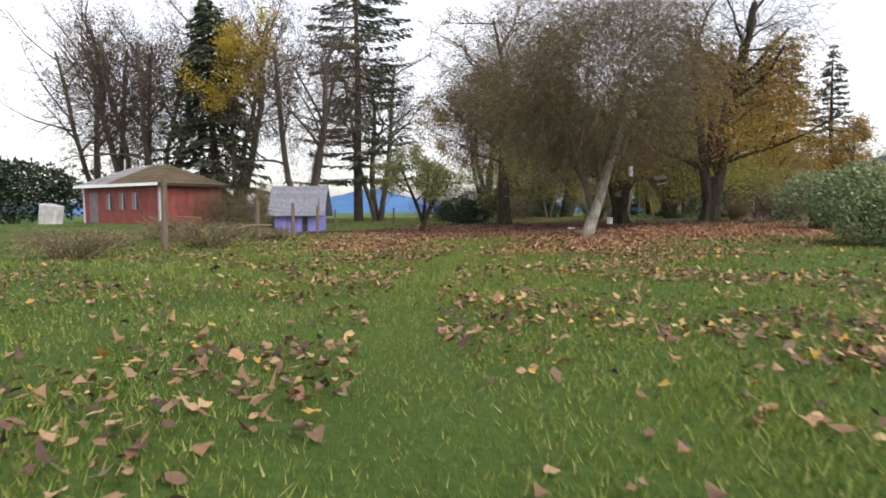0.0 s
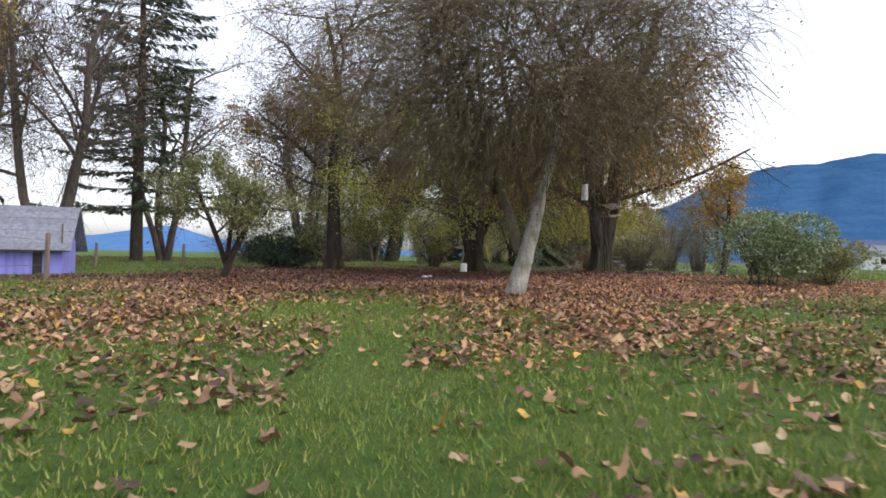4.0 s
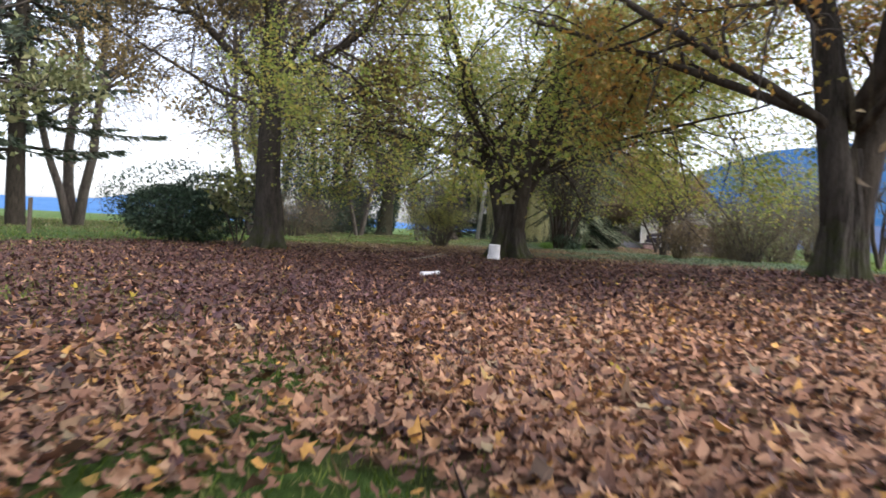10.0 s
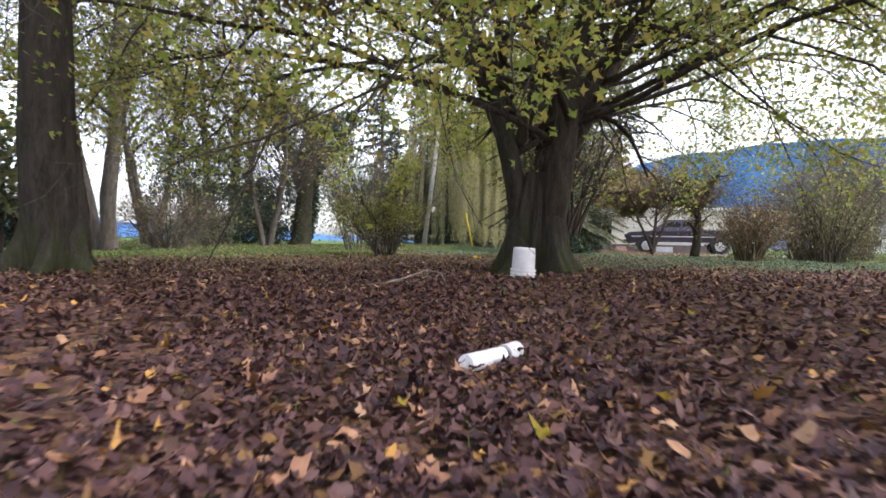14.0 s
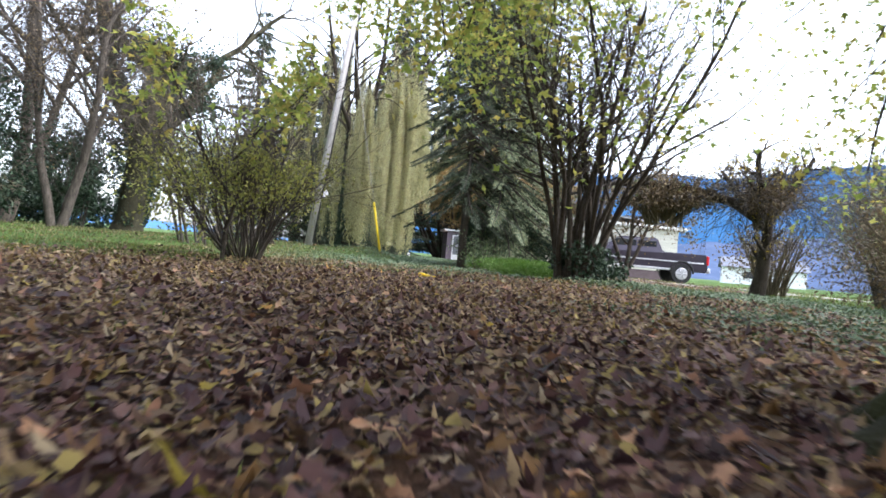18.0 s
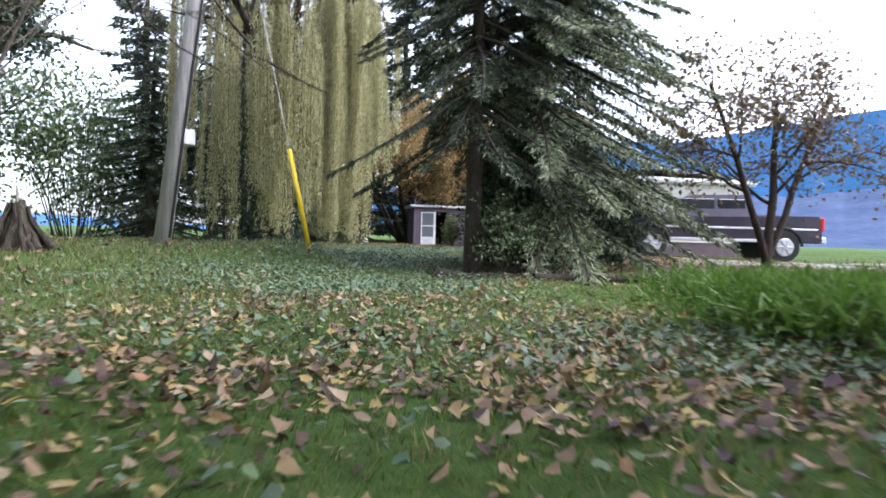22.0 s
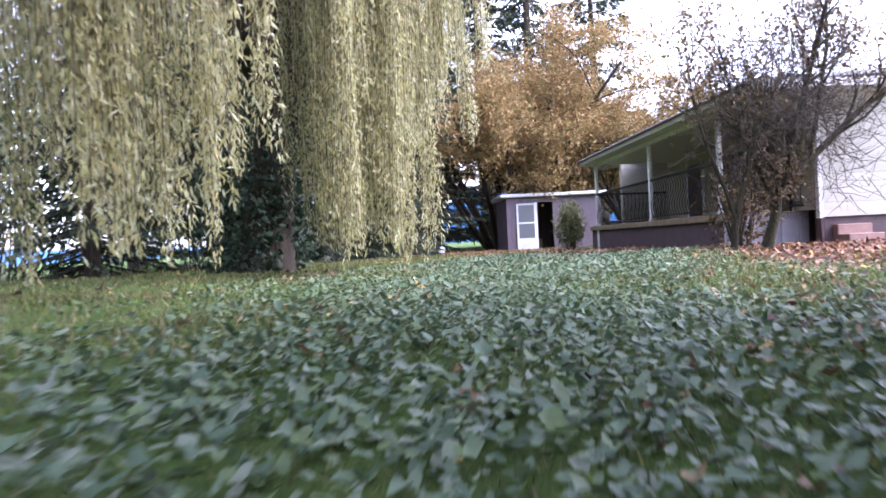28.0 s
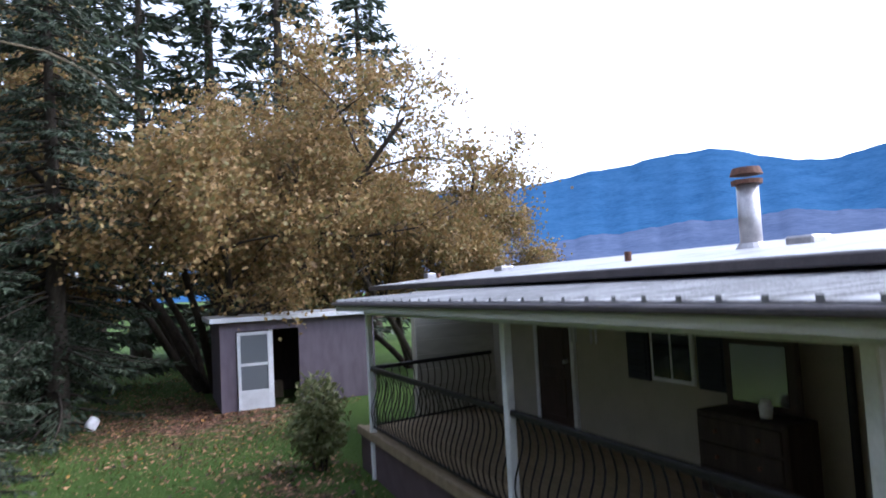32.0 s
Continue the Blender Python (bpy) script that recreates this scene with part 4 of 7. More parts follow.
maple = tree("spreading_maple", "broad multi-stemmed maple with a dark trunk and yellow-green leaves", on(12.74, 44.49), 7,
     stems + limbs,
     dict(OAK, children=(9, 8, 5), angle=(55, 46, 42), wiggle=(0.10, 0.17, 0.2, 0.25), rise=(-0.015, -0.07, -0.05, -0.06), tip=(0.4, 0.3, 0.35, 0.4)), BARK_FOOT, TWIG_DARK, MAPLE_GREEN, 112000, 0.092, 0.08, 0.35, 0.35, keep=maple_tips, flat=0.5, stem_mat=BARK_DARK, lobed=True)
fluted_foot(maple, BARK_FOOT, 207, ((-0.24, 0.14, 0.24), (0.14, -0.12, 0.29), (0.18, 0.26, 0.24)), 1.7, 9, 0.5)
twin = tree("twin_trunk_maple", "double-trunked maple with moss and orange-yellow leaves", on(13.6, 34.4), 9,
     [((-0.08, 0, 0.5), (-0.055, 0, 1), 8.8, 0.255), ((0.1, 0.02, 0.5), (0.085, 0.02, 1), 9.2, 0.275), ((0.05, 0.1, 2.6), (0.1, 0.5, 1), 6.5, 0.2), ((0.0, -0.1, 2.6), (-0.1, -0.6, 1), 6.5, 0.18), ((-0.2, 0, 2.3), (-1.0, 0.15, 0.55), 5.2, 0.09), ((-0.15, 0.1, 2.5), (-0.7, 0.9, 0.5), 5.5, 0.09), ((0.1, -0.1, 2.4), (-0.5, -1.0, 0.55), 5.2, 0.09), ((0.2, 0.1, 2.5), (1.0, 0.5, 0.5), 5.0, 0.09), ((0.2, 0.0, 2.6), (1.0, -0.4, 0.45), 5.4, 0.085)],
     dict(OAK, children=(8, 7, 5), rise=(0.02, 0.0, -0.04, -0.05)), BARK_FOOT, TWIG_DARK, MAPLE_ORANGE, 22000, 0.11, 0.095, 0.5, 0.4, lobed=True, stem_mat=BARK_DARK, keep=lambda p: (p[:, 2] < 7.5) & (np.hypot(p[:, 0], p[:, 1]) < 4.4) & ((p[:, 2] > 3.6) | ((p[:, 2] > 2.4) & (np.hypot(p[:, 0], p[:, 1]) > 2.2))))
fluted_foot(twin, BARK_FOOT, 209, ((-0.09, 0, 0.275), (0.12, 0.02, 0.295)), 2.1, 7, 0.24)
twig_cloud(twin, 19, (0.3, 0, 8.0), (4.6, 4.6, 3.8), 1500, 1.8, TWIG_DARK, 0.12, 0.01, 0.3)
tree("magnolia", "small crooked tree with pale olive leaves at the lawn's edge", on(0.2, 36.0), 13,
     [((0, 0, 0), (0.25, 0, 1), 3.2, 0.13), ((0.1, 0, 0.4), (-0.5, 0.1, 1), 3.0, 0.10), ((0.1, 0, 0.5), (0.1, -0.5, 1), 2.8, 0.09)],
     dict(OAK, children=(6, 6, 4), levels=4), BARK_DARK, TWIG_DARK, OLIVE_LEAF, 13000, 0.105, 0.055, 0.1, 0.25)
bush("rhododendron", "dense dark evergreen rhododendron, rounded and glossy", on(3.4, 49.3), 31, (2.5, 1.9, 2.6), DARK_LEAF, 17000, 0.13, 0.05, hollow=0.7)
tree("pale_leaf_sapling", "low spreading bush with large pale yellow leaves beside the trunk", on(5.0, 47.9), 14,
     [((0, 0, 0), (0.4, -0.3, 1), 2.0, 0.03), ((0, 0, 0), (-0.5, -0.2, 1), 2.0, 0.03), ((0, 0, 0), (0.0, 0.3, 1), 2.2, 0.03)], SPRAY, TWIG_DARK, None, OLIVE_LEAF, 500, 0.2, 0.13, 0.5, 0.25, category="shrub")
for k, (x, y, s, r) in enumerate(((23.4, 50.4, 1.0, 0), (27.6, 40.6, 1.15, 70))):
    po = tree("pollarded_tree", "short pollarded tree with a knobby head and thin shoots", on(x, y, r, 0, s), 40 + k,
         [((0, 0, 0), (0.1, 0, 1), 1.7, 0.17), ((0.15, 0, 1.6), (0.9, 0.2, 0.8), 1.6, 0.09), ((0.15, 0, 1.6), (-0.9, 0.1, 0.8), 1.6, 0.09), ((0.15, 0, 1.65), (0.1, 0.8, 0.9), 1.5, 0.08), ((0.15, 0, 1.65), (0.0, -0.7, 1.0), 1.5, 0.08)],
         BARE, BARK_DARK, TWIG, YELLOW_LEAF, 700, 0.07, 0.04, 0.5, 0.2, group="pollarded trees")
    if not k:
        v, f = tube_arrays([(np.array([(0.1, 0, 1.6), (-0.4, 0.5, 2.0), (-1.1, 1.3, 2.25), (-2.0, 2.2, 2.2), (-2.6, 2.9, 1.9)]), np.array([0.11, 0.1, 0.085, 0.06, 0.03]))], 10)
        soup("bough", v, f, BARK_DARK, po, "long level bough", smooth=True)
    twig_cloud(po, 170 + k, (0.15, 0, 2.2), (1.7, 1.7, 0.75), 900, 0.8, TWIG_DARK, 0.2, 0.006, 0.2)
bush("hanging_vine", "brown withered vine hanging in a tangle from the level bough", on(22.1, 51.9, 131, 1.55), 111, (1.75, 0.55, 1.0), BROWN_LEAF, 3400, 0.075, 0.045, stems=70, stem_mat=TWIG, hollow=0.1, droop=0.8, category="vine")
bush("hanging_vine", "brown withered vine heaped over the head of the pollarded tree", on(23.5, 50.4, 0, 1.65), 112, (0.9, 0.9, 1.25), BROWN_LEAF, 2600, 0.075, 0.045, stems=60, stem_mat=TWIG, hollow=0.2, droop=0.5, category="vine")
bush("yellow_shrub", "upright shrub with yellowing leaves beside the pollarded tree", on(26.9, 41.9), 33, (0.8, 0.8, 2.2), FORSYTHIA, 2600, 0.07, 0.03, hollow=0.2)
tree("vase_tree", "bare vase-shaped young tree in the field", on(30.5, 45.5), 43,
     [((0, 0, 0), (0.25, 0, 1), 4.2, 0.1), ((0, 0, 0), (-0.3, 0.1, 1), 4.2, 0.1), ((0, 0, 0), (0, 0.3, 1), 4, 0.09)], BARE, BARK_DARK, TWIG)
tree("orange_tree", "young tree with bright orange autumn leaves", on(21.5, 36.5), 44,
     [((0, 0, 0), (0.05, 0, 1), 4.5, 0.12)], OAK, BARK_DARK, TWIG_DARK, MAPLE_ORANGE, 6000, 0.1, 0.08, 0.4, 0.3, keep=lambda p: p[:, 2] > 2.0)

# evergreen bushes at the right of the lawn
bush("laurel_bush", "broad pale-green laurel bush at the lawn's edge", on(14.4, 27.7), 35, (1.7, 1.5, 2.1), LAUREL, 15000, 0.095, 0.042, hollow=0.7)
bush("laurel_bush", "tall silvery-green laurel bush at the lawn's edge", on(10.3, 19.6), 36, (1.4, 1.3, 2.0), LAUREL, 15000, 0.095, 0.042, hollow=0.7)
bush("dull_green_bush", "loose green bush behind the laurels", on(17.6, 28.2), 37, (1.5, 1.5, 1.4), OLIVE_LEAF, 5000, 0.12, 0.05, hollow=0.6)

# the trees behind the lawn to the north-west
conifer("dark_cedar", "tall dark cedar with dense drooping foliage", on(-15.8, 57), 51, 18, 4.6, NEEDLE, start=0.04, arms=9, sprays=44, long=0.6, wide=0.2, droop=0.35, taper=0.6)
tree("yellow_topped_tree", "slender tree with a bright yellow crown in front of the cedar", on(-13.6, 55.5), 52,
     [((0, 0, 0), (0.0, 0, 1), 12.5, 0.2)], dict(BARE, children=(10, 6, 5)), BARK_DARK, TWIG_DARK, YELLOW_LEAF, 9000, 0.16, 0.12, 0.4, 0.4, keep=lambda p: p[:, 2] > 8.5)
first = tree("bare_maple", "tall bare tree with many fine upright branches", on(-7.6, 50), 53,
             [((-0.3, 0, 0), (-0.22, 0, 1), 12, 0.24), ((0.2, 0, 0), (0.16, 0.05, 1), 13, 0.26), ((0.0, 0.3, 0), (0.05, 0.2, 1), 12, 0.2)], BARE, BARK_BROWN, TWIG_DARK, BROWN_LEAF, 4500, 0.12, 0.09, 0.5, 0.4, group="bare trees")
first["label"] = "tall bare tree with several trunks and fine branches"
twig_cloud(first, 58, (0, 0, 8.5), (4.2, 4.2, 5.2), 1700, 2.1, TWIG_DARK, 0.05, 0.014, 0.3)
for x, y, rz, s in ((-21.5, 62, 40, 1.25), (-30, 70, 150, 1.4), (-25, 64, 220, 1.3), (6.5, 60, 80, 1.0), (12.5, 75, 300, 1.0), (-3.5, 72, 120, 1.3), 
                    (8.5, 75, 170, 0.9), (13.5, 68, 330, 0.6), (-16.5, 66, 20, 1.5)):
    copy_thing(first, on(x, y, rz, 0, s))
tall = conifer("tall_pine", "tall pine with layered dark branches and open gaps", on(-5.0, 65.0), 54, 31, 6.2, NEEDLE, start=0.13, whorl=0.9, arms=8, sprays=90, long=0.6, wide=0.14, droop=0.1, taper=0.35, girth=0.75)
far_c = conifer("distant_conifer", "dark conifer standing behind the trees", on(31, 87), 55, 15, 3.4, NEEDLE, start=0.06, whorl=0.6, arms=8, sprays=70, long=0.38, wide=0.11, droop=0.2, group="distant conifers", fuzz=0.4)
tagged(far_c, "dark conifer standing behind the trees", "conifer", "distant conifers")
for x, y, rz, s in ((27, 86, 120, 1.05), (50, 93.5, 130, 1.6), (43.5, 93, 200, 1.6), (52.5, 91.5, 10, 1.65), (57.5, 90, 200, 1.55), (35.5, 92, 310, 1.2), (47, 95, 20, 1.5), (39.3, 87.3, 70, 1.3), (39.5, 89.5, 250, 1.0)):
    copy_thing(far_c, on(x, y, rz, 0, s))
yard_c = conifer("yard_conifer", "dense dark conifer with fine drooping sprays at the yard's edge", on(32.0, 80.5), 155, 11, 2.7, NEEDLE, start=0.02, whorl=0.34, arms=9, sprays=150, long=0.17, wide=0.05, droop=0.35, taper=0.55, group="yard conifers", fuzz=0.4)
for x, y, rz, s in ((37.2, 82.6, 150, 1.1), (29.2, 79.4, 10, 0.85), (24.6, 77.8, 90, 0.8), (34.6, 82.4, 240, 0.95), (33.2, 79.2, 60, 0.8), (31.0, 78.0, 200, 0.75)):
    copy_thing(yard_c, on(x, y, rz, 0, s))
hedge = bush("hedge", "long tall clipped dark-green hedge", on(-40, 64, 20), 56, (15, 1.8, 6.0), DARK_LEAF, 16000, 0.5, 0.25, stems=20, hollow=0.75, lumps=14)
tagged(hedge, category="hedge")

# the thicket and trees beyond the leaf carpet
bush("holly_tree", "dense dark holly bush growing as broad as it is high", on(10.6, 68.5), 61, (2.9, 2.6, 5.2), DARK_LEAF, 11500, 0.16, 0.08, hollow=0.55)
bush("holly_tree", "dense dark holly bush growing as broad as it is high", on(15.4, 77.0), 60, (2.5, 2.2, 5.0), DARK_LEAF, 8500, 0.2, 0.1, hollow=0.5)
tree("ivy_clad_tree", "leaning old tree wrapped in dark ivy, forked, with bare crooked limbs", on(17.5, 76.5), 62,
     [((0, 0, 0), (0.12, 0, 1), 8.5, 0.6), ((0.5, 0, 4.0), (-0.5, 0.15, 1.0), 7.5, 0.42), ((0.6, 0, 4.5), (0.9, 0.1, 0.9), 5.0, 0.36), ((0.9, 0, 7), (-0.9, 0.2, 0.8), 6, 0.25), ((1.0, 0, 7.5), (0.9, 0.1, 0.3), 8, 0.2), ((-0.6, 0.2, 6.0), (-1.0, -0.3, 0.6), 5.5, 0.16)],
     dict(BARE, rise=(0.04, 0.02, -0.03, -0.06), wiggle=(0.07, 0.25, 0.25, 0.3)), BARK_MOSS, TWIG_DARK, DARK_LEAF, 7000, 0.16, 0.13, 0.6, 0.5, flare=(1.5, 0.5), keep=lambda p: (p[:, 2] < 9) & (np.hypot(p[:, 0] - 0.8, p[:, 1]) < 3))
ivy_sleeve(bpy.data.objects["ivy_clad_tree"], 160, (0, 0, 0.3), (1.1, 0, 8.5), 0.55, 0.95, 15000, DARK_LEAF, 0.15, 0.12)
fo = tree("forsythia", "wide arching bush with thin stems and yellow-green leaves", on(14.4, 54.9), 63,
     [((math.cos(a) * 0.25, math.sin(a) * 0.25, 0), (math.cos(a) * q, math.sin(a) * q, 1), 2.5 * w, 0.016) for a, q, w in [(k * 2.4, (0.2 + 0.9 * ((k * 7) % 10) / 10) * (0.4 if math.cos(k * 2.4 + 0.6) > 0.15 else 1.0), 0.75 + 0.5 * ((k * 3) % 7) / 7) for k in range(60)]],
     dict(SPRAY, wiggle=(0.15, 0.2, 0.25), children=(7, 5)), TWIG_DARK, TWIG_DARK, FORSYTHIA, 6000, 0.07, 0.04, 0.3, 0.16, category="shrub", keep=lambda p: (p[:, 2] < 1.75) & (p[:, 0] < 1.15))
tree("grey_thicket", "tall thicket of bare grey upright shoots behind the bushes", on(15.8, 60.4), 164,
     [((math.cos(a) * 0.8, math.sin(a) * 0.6, 0), (math.cos(a) * q, math.sin(a) * q, 1), 4.6 * w, 0.03) for a, q, w in [(k * 2.4, 0.05 + 0.2 * ((k * 7) % 10) / 10, 0.75 + 0.4 * ((k * 3) % 7) / 7) for k in range(22)]],
     dict(SPRAY, wiggle=(0.1, 0.16, 0.2), children=(9, 6), angle=(26, 32)), BARK_BROWN, TWIG, category="shrub")
tree("maple_sapling", "thin crooked maple sapling with a few large bright yellow-green leaves", on(13.7, 54.0), 163,
     [((0, 0, 0), (0.05, 0, 1), 3.4, 0.035), ((0.02, 0, 1.0), (-0.75, 0.1, 1), 2.6, 0.022), ((0.03, 0, 1.2), (0.7, -0.3, 1), 2.4, 0.02), ((0.02, 0, 1.5), (0.1, -0.8, 0.9), 2.0, 0.018)],
     dict(SPRAY, wiggle=(0.14, 0.2, 0.25), children=(7, 5)), BARK_DARK, TWIG_DARK, MAPLE_GREEN, 900, 0.12, 0.11, 0.35, 0.15, flat=0.5, lobed=True, keep=lambda p: p[:, 0] < 0.8)
tree("clump_of_stems", "shrubby tree of many crowded upright dark stems with few leaves", on(18.75, 51.4), 64,
     [((math.cos(a) * 0.3, math.sin(a) * 0.25, 0), (math.cos(a) * q, math.sin(a) * q, 1), 5.0 * w, 0.048) for a, q, w in [(k * 2.4, 0.04 + 0.27 * ((k * 7) % 10) / 10, 0.7 + 0.35 * ((k * 3) % 7) / 7) for k in range(22)]],
     dict(BARE, children=(7, 7, 5), levels=4, wiggle=(0.1, 0.2, 0.22, 0.25)), BARK_DARK, TWIG_DARK, OLIVE_LEAF, 3200, 0.07, 0.035, 0.5, 0.2, category="shrub")
bush("ivy_mound", "low mound of dark ivy round the foot of the stems", on(18.95, 51.25), 65, (0.75, 0.7, 0.7), DARK_LEAF, 2500, 0.07, 0.055, hollow=0.6)
for x, y, sx, sz, sd in ((25.5, 48.0, 2.6, 2.6, 66), (21.5, 47.0, 1.6, 1.7, 67), (29, 52.5, 2.0, 2.6, 68)):
    bush("bramble", "untidy tangle of brambles and bare stems", on(x, y), sd, (sx, sx * 0.8, sz), BROWN_LEAF, 2600, 0.08, 0.05, stems=60, stem_mat=TWIG, hollow=0.2, group="brambles")
bush("evergreen_thicket", "loose evergreen bushes along the field's edge", on(22.5, 80), 69, (5.5, 1.6, 6.4), LAUREL, 11000, 0.2, 0.12, stems=30, hollow=0.3)
bush("evergreen_thicket", "loose evergreen bushes along the field's edge", on(14, 83), 70, (6, 1.6, 2.2), DARK_LEAF, 5000, 0.25, 0.15, stems=30, hollow=0.5)

# the spruce beside the drive
conifer("blue_spruce", "broad spruce with drooping blue-green boughs over dark brush", on(25.2, 60.0), 71, 11.5, 3.5, NEEDLE_LIGHT, start=0.10, whorl=0.26, arms=12, sprays=520, long=0.135, wide=0.032, droop=0.6, taper=0.5, clear=(0.4, 3.9), fuzz=0.45)
conifer("dark_spruce", "bare-stemmed dark spruce with long drooping boughs beside the lawn", on(23.45, 59.7), 171, 10.5, 2.1, NEEDLE, start=0.22, whorl=0.3, arms=8, sprays=420, long=0.095, wide=0.022, droop=0.7, taper=0.35, girth=0.6, fuzz=0.55, clear=(0.0, 1.75))
bush("dark_underbrush", "dark evergreen brush under the spruce", on(25.8, 59.5), 72, (1.9, 1.5, 2.7), DARK_LEAF, 24000, 0.085, 0.045, hollow=0.4)
bush("dark_underbrush", "dark evergreen brush filling the foot of the spruces", on(24.9, 60.5), 173, (0.9, 0.8, 1.9), DARK_LEAF, 6000, 0.085, 0.045, hollow=0.4)
tree("bramble_thicket", "loose bramble thicket with pale stems and dull green leaves", on(24.15, 59.0), 172,
     [((math.cos(a) * 0.5, math.sin(a) * 0.4, 0), (math.cos(a) * q, math.sin(a) * q, 1), 1.15 * w, 0.01) for a, q, w in [(k * 2.4, 0.2 + 0.8 * ((k * 7) % 10) / 10, 0.7 + 0.5 * ((k * 3) % 7) / 7) for k in range(26)]],
     dict(SPRAY, wiggle=(0.2, 0.22, 0.25), children=(7, 5)), TWIG_DARK, TWIG_DARK, LAUREL, 1500, 0.075, 0.04, 0.4, 0.12, category="shrub")
bush("laurel_shoots", "young laurel with large bright-green leaves under the spruce", on(24.3, 59.6), 73, (0.6, 0.6, 1.8), LAUREL, 520, 0.14, 0.05, stems=12, hollow=0.1, low=0.5)
tree("sparse_leaf_tree", "small tree with sparse hanging brown and yellow leaves beside the drive", on(28.4, 57.0), 74,
     [((0, 0, 0), (0.1, 0, 1), 3.2, 0.09), ((0, 0, 0.2), (-0.4, 0.1, 1), 3.4, 0.07), ((0, 0, 0.2), (0.5, -0.2, 1), 3.4, 0.07)], dict(BARE, rise=(0.0, -0.02, -0.06, -0.08)), BARK_DARK, TWIG_DARK, BROWN_LEAF, 5200, 0.1, 0.06, 0.6, 0.3)
bush("grass_bank", "bright green low clump of lush grass", on(19.3, 52.5), 76, (0.9, 0.8, 0.2), GREEN_BANK, 5000, 0.09, 0.012, stems=16, stem_mat=GREEN_BANK, hollow=0.1, droop=-1.0)
bush("grass_bank", "bright green clump of long lush grass", on(19.85, 53.6), 75, (1.3, 1.2, 0.3), GREEN_BANK, 11000, 0.11, 0.012, stems=20, stem_mat=GREEN_BANK, hollow=0.1, droop=-1.2)


# the weeping willow
def willow(m, seed, label):
    rng = np.random.default_rng(seed)
    ob = thing("weeping_willow", label, "tree", m)
    starts = [((0, 0, 0), (0.05, 0, 1), 5.0, 0.5)]
    for k in range(9):
        a = k * 2 * np.pi / 9 + rng.uniform(-0.2, 0.2)
        starts.append(((0.1, 0, 2.5 + 0.25 * k), (math.cos(a), math.sin(a), 2.0), 7.6, 0.2))
    starts.append(((0.0, -0.1, 3.2), (-0.5, -0.9, 0.62), 7.2, 0.2))
    starts.append(((0.0, -0.1, 3.6), (-0.35, -0.9, 0.75), 6.6, 0.16))
    cfg = dict(OAK, levels=3, children=(7, 6), rise=(0.0, -0.06, -0.1, 0), ratio=(0.5, 0.5), angle=(45, 45), wiggle=(0.06, 0.12, 0.15, 0.2), thin=(0.45, 0.5), tip=(0.3, 0.3, 0.4))
    levels, tips, dirs = grow(rng, starts, cfg)
    for k, line in enumerate(levels[0]):
        v, f = tube_arrays([line], 10)
        soup("stem" if k else "trunk", v, f, BARK_DARK, ob, smooth=True)
    for line in levels[1]:
        v, f = tube_arrays([line], 5)
        soup("limb", v, f, BARK_DARK, ob, smooth=True)
    p0 = np.concatenate([p[:-1] for p, _ in levels[2]])
    p1 = np.concatenate([p[1:] for p, _ in levels[2]])
    v, f = frusta(p0, p1, np.full(len(p0), 0.012), np.full(len(p0), 0.008))
    tagged(soup("twigwork", v, f, TWIG, ob), kind="stuff")
    # tassels of strands: short ones about the crown, a low bundle beside the trunk, and a bough that reaches out over the lawn
    count, clumps = 1850, 96
    kind = rng.choice(4, clumps, p=(0.46, 0.21, 0.19, 0.14))
    a, q = rng.uniform(0, 2 * np.pi, clumps), np.sqrt(rng.uniform(0, 1, clumps))
    middle = np.array([(0.0, -0.2), (0.2, -2.9), (-3.0, -5.2), (1.5, -2.5)])[kind]
    reach = np.array([3.5, 1.0, 1.15, 1.1])[kind]
    q = np.where(kind == 0, 0.35 + 0.65 * q, q)
    spot = middle + np.stack([np.cos(a), np.sin(a)], 1) * (reach * q)[:, None]
    high = np.where(kind == 0, 11.0 - 4.2 * q**2, np.where(kind == 2, 5.2, 7.4)) + rng.normal(size=clumps) * 0.6
    low = np.where(kind == 0, 2.0 + 2.4 * rng.uniform(0, 1, clumps), np.where(kind == 1, 0.1 + 1.1 * rng.uniform(0, 1, clumps) ** 1.4, 0.2 + 1.6 * rng.uniform(0, 1, clumps) ** 1.4))
    low = np.where(kind == 3, 1.7 + 1.3 * rng.uniform(0, 1, clumps), low)
    low = np.where((kind == 0) & (spot[:, 1] > 0), low * 0.5, low)
    pick = rng.integers(0, clumps, count)
    wide = rng.uniform(0.03, 0.1, clumps)[pick]
    top = np.column_stack([spot[pick] + rng.normal(size=(count, 2)) * wide[:, None], high[pick] + rng.normal(size=count) * 0.3])
    out = unit(top * [1, 1, 0])
    grow_out = np.where(kind[pick] == 0, 0.3, 0.12)
    bottom = low[pick] + rng.exponential(0.45, count)
    drop = np.maximum(top[:, 2] - bottom, 0.6)
    sway = rng.normal(size=(count, 2)) * 0.012 + rng.normal(size=(clumps, 2))[pick] * 0.025
    lines, at, along = [], [], []
    for k in range(count):
        n = 7
        t = np.linspace(0, 1, n)
        x = top[k, 0] + out[k, 0] * grow_out[k] * (1 - (1 - t) ** 2) * 0.5 + sway[k, 0] * t * drop[k]
        y = top[k, 1] + out[k, 1] * grow_out[k] * (1 - (1 - t) ** 2) * 0.5 + sway[k, 1] * t * drop[k]
        z = top[k, 2] - drop[k] * t
        pts = np.stack([x, y, z], 1)
        lines.append(pts)
        c = int(drop[k] * 28)
        q = rng.uniform(0.03, 1, c)
